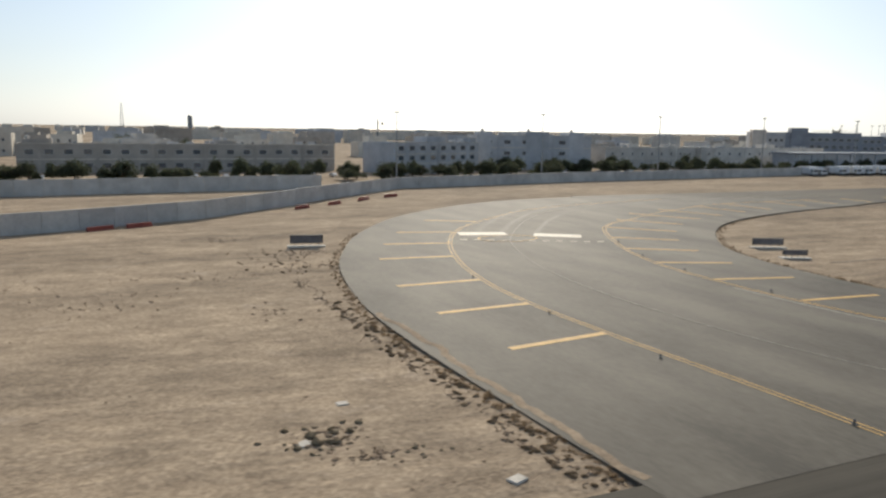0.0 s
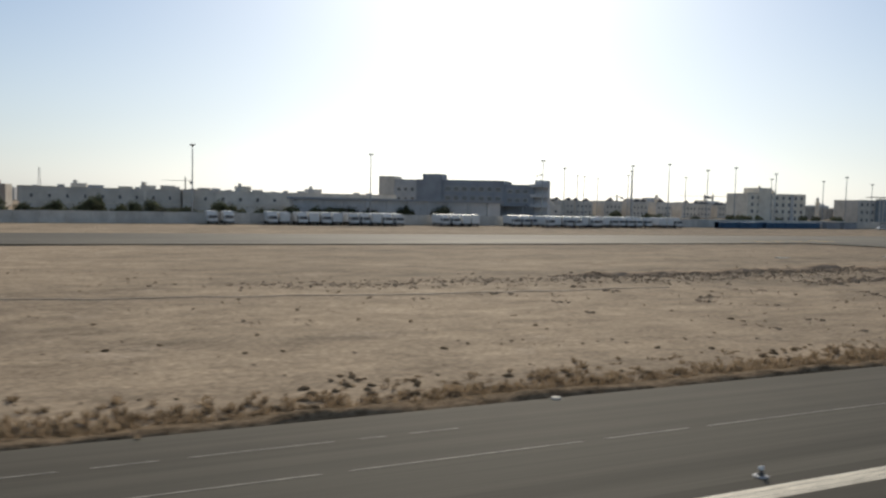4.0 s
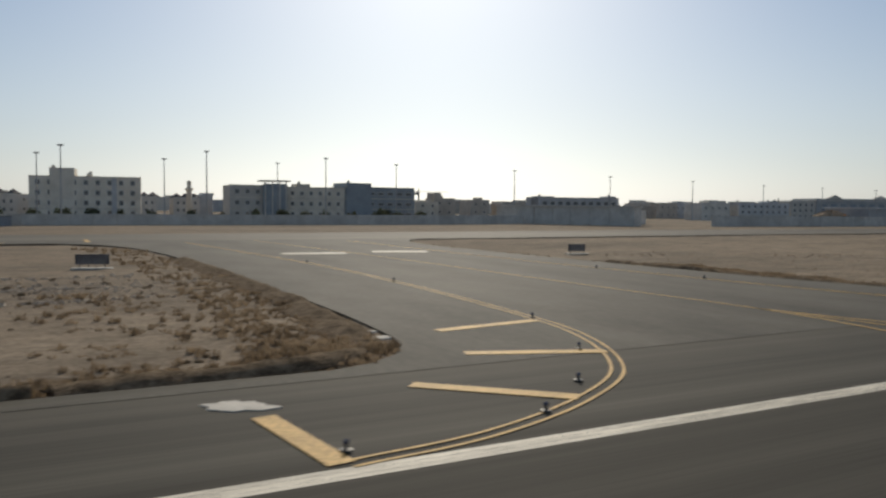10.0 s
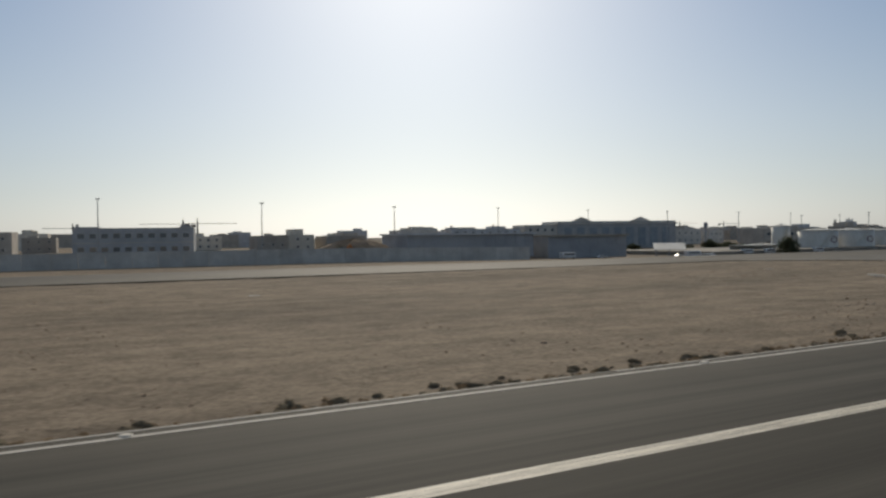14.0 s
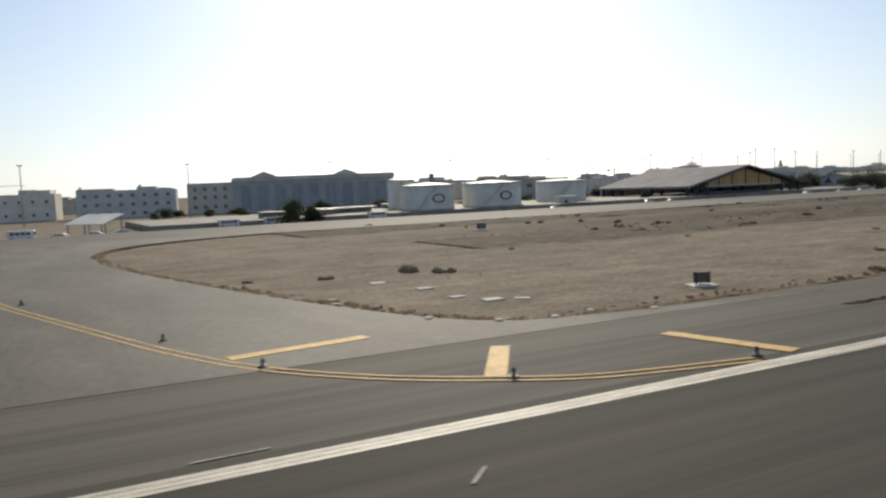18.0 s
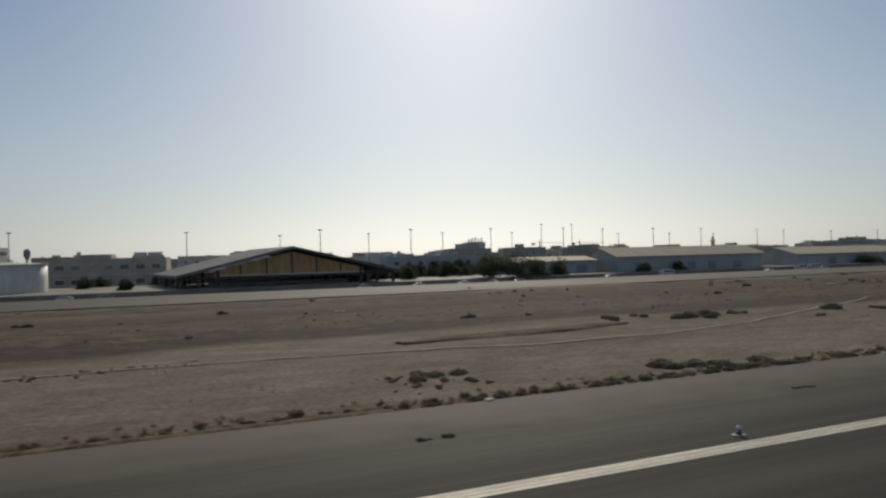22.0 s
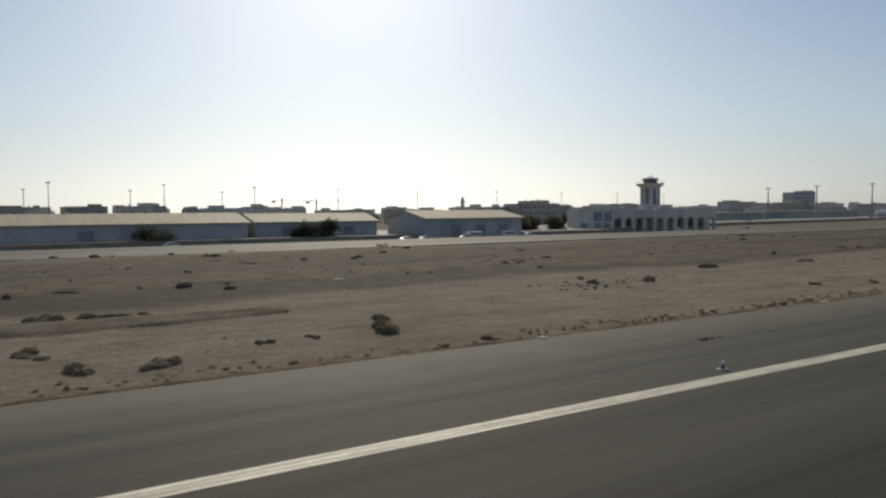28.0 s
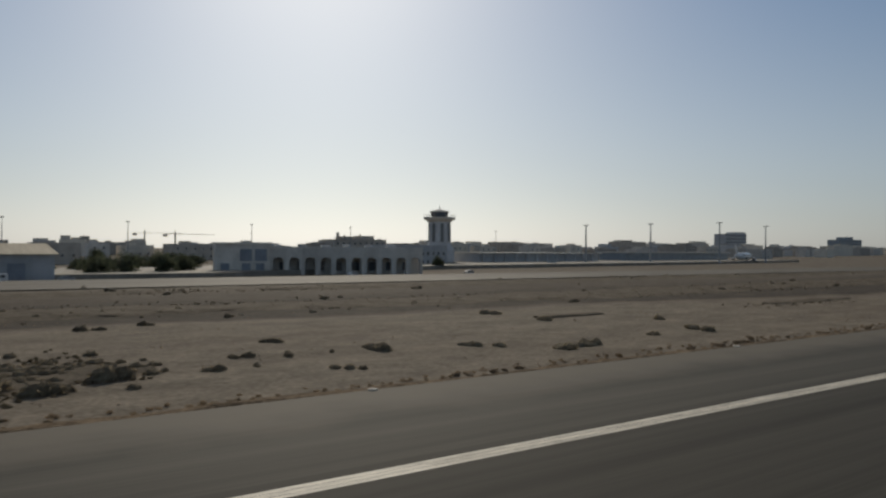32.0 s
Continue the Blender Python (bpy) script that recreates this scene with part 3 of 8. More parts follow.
for which, ctrls in CENTRE.items():
    marking("guide_line_" + which, [curve_points(c, 8) for c in ctrls], 0.13 if which in ("third", "fourth") else 0.1, YELLOW_LINE if which in ("third", "fourth") else FAINT_YELLOW if which == "second" else OLD_LINE, "thin worn curved taxiway guide line", 0.016, 0.02)


def stripes(which, pairs, width=0.5):
    """Each slanting yellow shoulder stripe lies on its own."""
    for (a, b) in pairs:
        bm = bmesh.new()
        ribbon(bm, [Vector(a), Vector(b)], width, 0.006, 0.02)
        tagged(mesh_object("yellow_shoulder_stripe", bm, YELLOW_LINE), "worn yellow shoulder stripe painted on the taxiway", "marking", "yellow stripes of the %s link" % which, "structure")


stripes("first", [((-86.3, 34.2), (-79.8, 35)), ((-86.5, 42.6), (-80, 43)), ((-85.8, 51.1), (-79.2, 51.3)), ((-83, 62.4), (-76.5, 61.8)), ((-79.6, 70.4), (-73.2, 69.1)),
                  ((-75.3, 78.1), (-69.5, 76.5)), ((-68, 87.5), (-62.6, 84.4))])
stripes("first", [((-52.9, 16.1), (-49.3, 20.2)), ((-58.1, 22), (-52.5, 24.9)), ((-60.9, 29.2), (-54.3, 30)), ((-62.2, 37.2), (-55.6, 36.6)), ((-62.3, 45.2), (-55.8, 43.6)),
                  ((-61.4, 53), (-55.3, 50.5)), ((-58.7, 60.4), (-53.1, 57)), ((-55.4, 67.4), (-49.8, 63.4)), ((-50.4, 74.8), (-45.2, 69)), ((-44.4, 81), (-39.7, 74.3)),
                  ((-38.1, 86.7), (-33.5, 78)), ((-30.4, 90), (-27.3, 80.6)), ((-21.5, 92.6), (-20.4, 83.2)), ((-13.9, 94.5), (-13.6, 85)), ((-4, 95.4), (-3.6, 87.4)),
                  ((5, 96), (4.6, 88.4)), ((15, 96), (14, 89.4)), ((26, 96.4), (25, 90)), ((36, 96.4), (35, 90))], 0.42)
stripes("second", [((165.3, 19.5), (170, 19.8)), ((164.2, 16.5), (168.2, 14.4)), ((161.2, 15.3), (162.3, 12)), ((190.3, 21.6), (193.3, 24)), ((193.8, 16.3), (195.5, 18)),
                   ((200.2, 14.9), (199.4, 12)), ((204.2, 15.2), (206, 12.4)), ((183.4, 45.6), (187.6, 45.4)), ((184.9, 38.4), (189, 38.9)), ((182.6, 52.5), (186.6, 52)), ((182.6, 60), (186.5, 59.2)),
                   ((154, 96), (157, 91.5)), ((163, 97), (162.5, 91.5)), ((146, 95.5), (149.5, 90.8))])
stripes("third", [((291.7, 23.4), (296.1, 24)), ((290.5, 19.5), (294.4, 18)), ((287.4, 16.6), (290.2, 13.9)), ((283.54, 15.36), (283.9, 12.0)), ((318.1, 24), (320.9, 23.4)),
                  ((319.4, 18), (322.7, 19.4)), ((324.5, 13.9), (326.1, 16.7)), ((330.4, 15.5), (331.2, 12)), ((276, 96), (278, 91)), ((286, 96.5), (286, 91))])
stripes("fourth", [((571.5, 19.9), (575.5, 20.4)), ((576, 14.2), (577.8, 16.9)), ((582.2, 15.6), (583, 12.1)), ((540.5, 20.4), (545, 20.2)), ((536.4, 16.8), (539.6, 14.2)), ((530.6, 15.4), (530.9, 12.1))])


def white_bars(which, bars):
    for (a, b, w) in bars:
        bm = bmesh.new()
        ribbon(bm, [Vector(a), Vector(b)], w, 0.006, 0.022)
        tagged(mesh_object("white_holding_bar", bm, WHITE_LINE), "thick white painted bar across the taxiway", "marking", "white bars of the %s link" % which, "structure")


white_bars("first", [((-69.5, 75), (-64.6, 73.4), 2.2), ((-62.1, 71.8), (-58, 69), 2.2)])
white_bars("second", [((169.8, 65.8), (175, 65.2), 1.8), ((176.7, 65.6), (181.3, 64.6), 1.8)])
white_bars("third", [((299, 65.2), (304.5, 64.4), 1.8), ((307.5, 65.6), (312.3, 64.2), 1.8)])
white_bars("fourth", [((550.5, 56.6), (554.8, 55.8), 1.0), ((556, 55.6), (560.2, 54.7), 1.0), ((551, 50.2), (555.2, 49.5), 1.0), ((556.8, 49.3), (561.1, 48.7), 1.0)])
ring = [Vector((-66.2 + 3.2 * math.cos(k * math.pi / 16), 70.2 + 2.2 * math.sin(k * math.pi / 16))) for k in range(33)]
marking("painted_ring", [ring], 0.18, YELLOW_LINE, "yellow painted ring on the taxiway centre", 0.03)
dash = line_between((-72.5, 71.5), (-57.5, 64.5), 24)
marking("dashed_holding_line", [dash[i:i + 2] for i in range(0, 24, 2)], 0.3, WHITE_LINE, "dashed white holding line across the taxiway", 0.024)

# pale dust gathered on the outer edge of the first link
c = curve_points([(-90.2, 19.3), (-90.3, 22.5), (-90.1, 26.7), (-90.3, 31), (-90.0, 36), (-90.2, 44)], 8)
marking("dusty_edge_strip", [[p + Vector((0.35 + 0.5 * noise.noise((p.x, p.y * 0.8, 1.0)), 0)) for p in c]], 0.4, SAND, "pale dusty strip along the taxiway edge", 0.008)
# wheel tracks polished into the far bend of the first link
c = [p for p in curve_points(CENTRE["first"][0], 8) if p.y > 70]
for k, off in enumerate((-2.6, 1.2, 3.8)):
    track = [p + Vector((-(d := (c[min(i + 1, len(c) - 1)] - c[max(i - 1, 0)]).normalized()).y, d.x)) * (off + 0.4 * noise.noise((p.x * 0.2, p.y * 0.2, off))) for i, p in enumerate(c)]
    marking("polished_track_" + ("inner", "middle", "outer")[k], [track], 0.55, POLISHED, "smooth pale wheel track worn into the taxiway", 0.007)


# ---- dark weedy crust lying in ragged bands on the sand ----
def crust_band(name, x0, x1, centre, half, seed, label):
    """A ragged low sheet that follows the ground; half(x) below zero leaves a gap."""
    bm = bmesh.new()
    last = None
    x = x0
    while x <= x1:
        h = half(x)
        if h < 0.35:
            last = None
        else:
            row = []
            for k in range(9):
                f = k / 4 - 1
                edge = 1 + 0.35 * noise.noise((x * 0.35, f * 2.0, seed)) + 0.25 * noise.noise((x * 1.1, f * 3.0, seed + 4))
                y = centre(x) + f * h * edge
                row.append(bm.verts.new((x + 0.3 * noise.noise((x, y, seed)), y, ground_z(x, y) + (0.08 if 0 < k < 8 else -0.03) + 0.035 * noise.noise((x * 0.9, y * 0.9, seed)))))
            if last:
                for a in range(8):
                    bm.faces.new((last[a], row[a], row[a + 1], last[a + 1]))
            last = row
        x += 0.9
    tagged(mesh_object(name, bm, WEED_MAT, smooth=True), label, "weeds", kind="stuff")


crust_band("weed_crust", 594, 1190, lambda x: 51 + 4 * noise.noise((x * 0.011, 6.0, 2.0)), lambda x: 6.0 + 7 * noise.noise((x * 0.019, 2.0, 2.0)) + 2 * noise.noise((x * 0.08, 7.0, 2.0)), 1.0, "broad ragged band of dark weedy crust on the sand")
crust_band("weed_crust", 590, 1190, lambda x: 73 + 4 * math.sin(x * 0.013), lambda x: 4.5 + 7 * noise.noise((x * 0.023, 8.0, 3.0)), 5.0, "far ragged band of dark weedy crust on the sand")
crust_band("weed_crust", 600, 1150, lambda x: 34 + 5 * noise.noise((x * 0.02, 1.0, 4.0)), lambda x: -0.6 + 4 * noise.noise((x * 0.04, 4.0, 9.0)), 8.0, "scattered patches of dark weedy crust on the sand")
crust_band("weed_crust", 943, 957, lambda x: 27.6, lambda x: 3.2 - 0.06 * (x - 950) ** 2, 3.0, "dark patch of low weeds near the pavement")

# ---- parts of buildings ----
def thing(name, label, category, group="", at=None):
    e = new(name)
    tagged(e, label, category, group)
    if at is not None:
        e.matrix_world = at
    return e


def window_mesh(w, h, mats=None):
    """Frame standing proud of the wall with a dark pane set back in it; the wall is the plane y = 0, outside is -y."""
    bm = bmesh.new()
    f = 0.10
    for x0, z0, x1, z1 in ((-w / 2, 0, w / 2, f), (-w / 2, h - f, w / 2, h), (-w / 2, f, -w / 2 + f, h - f), (w / 2 - f, f, w / 2, h - f)):
        box(bm, x0, -0.10, z0, x1, 0.05, z1)
    n = len(bm.faces)
    box(bm, -w / 2 + f, -0.03, f, w / 2 - f, 0.05, h - f)
    bm.faces.ensure_lookup_table()
    for k in range(n, len(bm.faces)):
        bm.faces[k].material_index = 1
    me = bpy.data.meshes.new("window")
    bm.to_mesh(me)
    bm.free()
    for m in mats or (PLASTER, GLASS):
        me.materials.append(m)
    return me


WINDOWS = {}


def window(w, h, parent, x, y, z, turn=0.0, name="window"):
    key = (round(w, 2), round(h, 2))
    if key not in WINDOWS:
        WINDOWS[key] = window_mesh(*key)
    ob = new(name, WINDOWS[key])
    ob.parent = parent
    ob.matrix_local = pose(x, y, z, 0, 0, turn)
    return ob


def block(name, parent, x0, y0, z0, x1, y1, z1, mat, label="", parapet=0.0):
    """A block; with a parapet its flat roof lies sunk within one closed shell."""
    bm = bmesh.new()
    if not parapet:
        box(bm, x0, y0, z0, x1, y1, z1)
    else:
        t, top = 0.25, z1 + parapet
        rings = []
        for z, k in ((z0, 0), (top, 0), (top, t), (z1, t)):
            rings.append([bm.verts.new(c) for c in ((x0 + k, y0 + k, z), (x1 - k, y0 + k, z), (x1 - k, y1 - k, z), (x0 + k, y1 - k, z))])
        bm.faces.new(list(reversed(rings[0])))
        bm.faces.new(rings[3])
        for a, b in zip(rings, rings[1:]):
            for i in range(4):
                bm.faces.new((a[i], a[(i + 1) % 4], b[(i + 1) % 4], b[i]))
    return part(name, bm, mat, parent, label)


def facade_at(a, b):
    """The pose of a facade whose foot runs from a to b in plan (left to right as seen from outside)."""
    d = Vector(b) - Vector(a)
    return pose(a[0], a[1], ground_z(*a) - 0.05, 0, 0, math.degrees(math.atan2(d.y, d.x))), d.length


def rows_of_windows(parent, x0, x1, y, zs, n, w, h, skip=()):
    for r, z in enumerate(zs):
        for k in range(n):
            if (r, k) in skip:
                continue
            window(w, h, parent, x0 + (k + 0.5) * (x1 - x0) / n, y, z)


# ---- the boundary wall, panel by panel ----
def boundary_wall(name, line, height, mat, label):
    base = thing(name, label, "wall")
    base["kind"] = "structure"
    bm = bmesh.new()
    box(bm, -1.98, -0.10, -0.6, 1.98, 0.10, height)
    box(bm, -1.98, -0.14, height, 1.98, 0.14, height + 0.12)
    me = bpy.data.meshes.new("panel")
    bm.to_mesh(me)
    bm.free()
    me.materials.append(mat)
    pts = [Vector(p) for p in line]
    for a, b in zip(pts, pts[1:]):
        d = b - a
        n = max(1, round(d.length / 4))
        for k in range(n):
            c = a + d * (k + 0.5) / n
            ob = new("panel", me)
            ob.parent = base
            ob.matrix_local = pose(c.x, c.y, ground_z(c.x, c.y), 0, 0, math.degrees(math.atan2(d.y, d.x))) @ Matrix.Diagonal((d.length / n / 4, 1, 1, 1))


boundary_wall("boundary_wall_front", [(-210, 38), (-150, 68), (-113, 88), (-92, 99), (-63, 126)], 2.1, BLOCK_WALL, "long grey concrete boundary wall along the sand")
boundary_wall("boundary_wall_long", [(-63, 126.3), (-52, 136), (-8, 145), (60, 153), (160, 160), (300, 161), (352, 158), (388, 160)], 2.0, BLOCK_WALL, "long grey concrete boundary wall behind the parked trucks")
boundary_wall("boundary_wall_rear", [(-260, 118), (-170, 128), (-95, 137), (-66, 139)], 2.4, BLOCK_WALL, "grey concrete wall behind the front wall")
boundary_wall("boundary_wall_sheds", [(424, 134), (470, 129), (520, 127)], 2.4, BLOCK_WALL, "grey concrete wall beside the sheds")


# ---- tall lighting masts ----
def make_mast():
    m = thing("light_mast", "slender grey steel floodlight mast with a crossbar of lamps", "light mast", "masts along the airport road")
    bm = bmesh.new()
    tube(bm, [(0, 0, -0.3, 0.20), (0, 0, 0.6, 0.19), (0, 0, 14.6, 0.085)], 8)
    part("pole", bm, STEEL, m)
    bm = bmesh.new()
    tube(bm, [(0, 0, 14.5, 0.16), (0, 0, 14.9, 0.16)], 8)
    box(bm, -0.5, -0.05, 14.62, 0.5, 0.05, 14.74)
    box(bm, -0.05, -0.45, 14.62, 0.05, 0.45, 14.74)
    part("crossbar", bm, STEEL, m)
    bm = bmesh.new()
    box(bm, -0.16, -0.12, 0, 0.16, 0.12, 0.15)
    box(bm, -0.12, -0.14, -0.05, 0.12, 0.08, 0.0)
    me = bpy.data.meshes.new("lamp")
    bm.to_mesh(me)
    bm.free()
    me.materials.append(DARK_METAL)
    for x, y in ((-0.48, 0), (-0.2, 0.3), (0.2, -0.3), (0.48, 0), (0, 0.42), (0, -0.42)):
        lamp = new("lamp", me)
        lamp.parent = m
        lamp.matrix_local = pose(x, y, 14.74)
    return m


MAST_SPOTS = [(-44.4, 157.1, 14.4), (-5.5, 161.8, 14.8), (32, 165, 15), (70.8, 167.1, 15.4), (108.6, 166.9, 15.2), (146.3, 156.1, 15), (173.9, 159.1, 15), (202, 163.5, 15.1), (231.6, 168, 15.3),
              (259.2, 166.9, 15.2), (287, 169.5, 15.3), (314.9, 171.2, 15.3), (343, 175.5, 15.1), (171.1, 185.1, 15.1), (196.9, 189.1, 15.3), (213.7, 192.6, 18.1), (239.5, 191.5, 18), (256.8, 193, 15),
              (283.4, 195.2, 15.1), (310.4, 197, 14.8), (339.1, 201, 14.9), (368.8, 192, 15.1), (205, 228.9, 15.1), (211.5, 209.6, 15), (235, 209.2, 15), (192, 232, 15), (198, 244, 15), (214, 238, 15.2),
              (232, 255, 15.4), (408.7, 195.2, 14.8), (449, 200, 14.2), (488.8, 202.9, 13.7), (528.7, 205.9, 13.1), (566, 208, 13), (604, 210, 12.6), (643, 212, 12.4), (682.2, 213, 12.3),
              (724, 221, 12.3), (753.9, 237.6, 11.8), (757, 207, 12.3), (783, 238, 12.2), (786.5, 212.5, 12.5), (811.2, 241.2, 12.3), (815.7, 216, 12.6), (841, 244.7, 12.2), (845.5, 219, 12.8),
              (856, 248, 15.4), (872, 251, 15.5), (866.5, 225, 12.6), (888, 223, 12.6), (919, 231, 12.6), (944, 226, 12.1), (981, 244.5, 12.2), (1014.8, 246.7, 11.8), (1057, 253, 12.1),
              (1100.8, 262, 12.3), (941, 246.4, 11.1), (912, 241, 11.2), (884, 238, 11.2), (1143, 268, 12.4), (1186, 276, 12.4), (1169, 204.3, 13.5), (1207, 204.4, 15), (1247, 199.5, 16.4),
              (1292, 205, 16)]
mast = make_mast()
first_mast = True
for x, y, top in MAST_SPOTS:
    g = ground_z(x, y)
    m = pose(x, y, g, 0, 0, (x * 7) % 90)
    stout = 2.3 if x > 1160 and y < 210 else 1.0
    if first_mast:
        mast.matrix_world = m @ Matrix.Diagonal((1, 1, (top - g) / 14.9, 1))
        first_mast = False
    else:
        c = copy_thing(mast, m)
        c.scale = (stout, stout, (top - g) / 14.9)


# ---- office block under dark cladding, oblique to the runway ----
def dark_office():
    at, n = facade_at((134.2, 232.4), (175.2, 200.9))
    b = thing("office_building", "dark grey four-storey office building with stair towers and open balconies", "office", at=at)
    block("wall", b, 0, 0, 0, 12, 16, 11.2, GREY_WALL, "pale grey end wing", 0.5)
    block("stair_tower", b, 0, -0.3, 0, 5, 8, 12.3, PLASTER, "", 0.3)
    block("wall", b, 12, 0.2, 0, 39, 17, 11.4, DARK_WALL, "dark clad main wing", 0.4)
    block("stair_tower", b, 14, -0.4, 0, 20, 7, 13.2, DARK_WALL, "", 0.3)
    block("wall", b, 39, 0.6, 0, 48, 14, 10.3, DARK_WALL, "lower dark wing", 0.4)
    block("stair_tower", b, 48, 2, 0, 52, 9, 11.9, GREY_WALL, "", 0.2)
    for z in (4.0, 7.0, 10.0):
        block("balcony", b, 47, -0.6, z, 52.4, 2.0, z + 0.9, GREY_WALL, "open concrete balcony")
    block("canopy", b, 24, -3.5, 4.2, 46, 0.2, 4.7, DARK_WALL, "dark entrance canopy")
    for x in (25, 31, 38, 45):
        block("column", b, x, -3.2, 0, x + 0.5, -2.7, 4.2, DARK_WALL)
    rows_of_windows(b, 5.4, 11.8, 0.0, (2.0, 5.0, 8.0), 3, 1.3, 1.3)
    rows_of_windows(b, 20.6, 38.6, 0.2, (5.6, 8.4), 7, 1.8, 1.4)
    rows_of_windows(b, 39.6, 46.6, 0.6, (5.4, 8.0), 3, 1.6, 1.2)


dark_office()
# long low shed in front of the office
at, n = facade_at((94, 176), (143, 170))
shed = thing("long_shed", "long low dark flat-roofed shed behind the boundary wall", "shed", at=at)
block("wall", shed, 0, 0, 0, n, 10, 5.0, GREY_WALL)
block("roof", shed, -0.6, -0.8, 5.0, n + 0.6, 10.6, 5.5, DARK_WALL)
for k in range(10):
    block("pier", shed, 1 + k * 5, -0.35, 0, 1.8 + k * 5, 0.0, 5.0, GREY_WALL)


# ---- plain blocks of flats and houses ----
def flats(name, a, b, depth, height, storeys, per, mat, label, extras=(), win=(0.9, 1.1), parapet=0.35, category="house"):
    at, n = facade_at(a, b)
    e = thing(name, label, category, at=at)
    block("wall", e, 0, 0, 0, n, depth, height, mat, "", parapet)
    step = height / storeys
    rows_of_windows(e, 0.6, n - 0.6, 0, [step * k + step * 0.32 for k in range(storeys)], per, *win)
    for k in range(1, storeys):
        block("string_course", e, 0, -0.12, step * k - 0.1, n, 0.0, step * k + 0.12, CREAM)
    block("coping", e, -0.1, -0.14, height + parapet, n + 0.1, 0.3, height + parapet + 0.12, CREAM)
    for x0, y0, x1, y1, top in extras:
        block("roof_room", e, n * x0, depth * y0 - 0.2, 0.0, n * x1, depth * y1, top, mat, "", 0.2)
        bm = bmesh.new()
        tube(bm, [(n * x0 + 0.9, depth * y0 + 0.9, top, 0.45), (n * x0 + 0.9, depth * y0 + 0.9, top + 0.8, 0.45), (n * x0 + 0.9, depth * y0 + 0.9, top + 0.95, 0.1)], 8)
        part("water_tank", bm, PLASTER, e)
    if category == "house":
        rnd = random.Random(int(a[0]) + 400)
        for k in range(int(n / 7)):
            x = rnd.uniform(1, n - 2)
            block("roof_unit", e, x, 2.0, height, x + rnd.uniform(0.8, 1.6), 3.2, height + rnd.uniform(0.6, 1.1), GREY_WALL, "boxy cooling unit on the roof")
        for k in range(0, per, 3):
            x = 0.6 + (k + 1.0) * (n - 1.2) / per
            block("pilaster", e, x - 0.25, -0.2, 0, x + 0.25, 0.0, height, mat)
    return e


flats("villa_block", (-118, 196), (-46, 196.5), 12, 6.2, 2, 18, BROWN_WALL, "long brown two-storey villa terrace with wide dark windows", ((0.02, 0.1, 0.1, 0.6, 7.4), (0.6, 0.1, 0.66, 0.6, 7.2)), (1.9, 1.3))
flats("villa_block", (-36.2, 180), (-8, 190), 12, 7.2, 3, 8, GREY_WALL, "grey three-storey villa block with wide dark windows", ((0.4, 0.1, 0.62, 0.5, 8.9), (0.92, 0.1, 1.0, 0.5, 8.6)), (1.9, 1.3))
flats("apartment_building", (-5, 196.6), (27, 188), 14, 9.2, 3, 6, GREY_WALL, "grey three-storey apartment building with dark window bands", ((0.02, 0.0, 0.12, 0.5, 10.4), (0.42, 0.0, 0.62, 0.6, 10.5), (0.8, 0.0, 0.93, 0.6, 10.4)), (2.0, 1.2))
flats("villa_block", (38, 196), (71.5, 194.5), 12, 6.0, 2, 9, PLASTER, "long white two-storey villa terrace with small windows", ((0.3, 0.2, 0.4, 0.6, 7.2), (0.74, 0.2, 0.84, 0.6, 7.1)), (0.8, 1.0))
flats("villa_block", (74.5, 195), (124, 191), 12, 6.0, 2, 12, PLASTER, "long white two-storey villa terrace with small windows", ((0.2, 0.2, 0.27, 0.6, 7.5), (0.55, 0.2, 0.62, 0.6, 7.3)), (0.8, 1.0))
at, n = facade_at((71.8, 192.5), (74.2, 192.4))
e = thing("gable_wall", "plain bright white end wall of a villa terrace", "wall", at=at)
block("wall", e, 0, 0, 0, n, 10, 6.6, PLASTER)

h = flats("hotel", (282.2, 227.9), (308.7, 224.2), 13, 10.6, 4, 9, CREAM, "cream four-storey hotel with rows of square windows", ((0.18, 0.0, 0.40, 0.7, 13.0), (0.5, 0.2, 0.55, 0.5, 11.6)), (1.15, 1.35), 0.4, "hotel")
block("drain_shaft", h, 19.6, -0.35, 0, 20.8, 0.0, 10.6, GREY_WALL)
h = flats("office_building", (330.8, 218.1), (346, 217), 12, 9.2, 3, 5, PLASTER, "white three-storey office with a dark glazed entrance tower", (), (1.3, 1.3), 0.3, "office")
block("glazed_bay", h, 9, -1.6, 0, 15.5, 0.0, 10.0, BLUE_GLASS_WALL, "dark glazed entrance bay")
for x in (9.2, 11.2, 13.2, 15.0):
    block("fin", h, x, -1.9, 0, x + 0.3, -1.6, 10.6, PLASTER)
block("crown_slab", h, 8.2, -2.2, 10.6, 16.4, 4, 10.95, PLASTER)
h = flats("office_building", (346.5, 218), (364, 217.4), 12, 8.9, 3, 6, CREAM, "cream three-storey office with a roof room", ((0.2, 0.1, 0.42, 0.6, 10.0),), (1.1, 1.2), 0.3, "office")
h = flats("office_building", (364.3, 217.5), (388, 219.8), 13, 9.3, 3, 7, BLUE_GLASS_WALL, "blue-grey clad office block with a stepped roof", ((0.02, 0.0, 0.36, 0.7, 10.6),), (2.2, 1.0), 0.3, "office")
h = flats("construction_building", (446, 235), (476.5, 227.4), 14, 7.4, 2, 10, GREY_WALL, "grey unfinished two-storey building with open window bays", ((0.0, 0.1, 0.2, 0.6, 8.0), (0.88, 0.1, 0.98, 0.6, 8.2)), (1.9, 1.5), 0.3, "building")

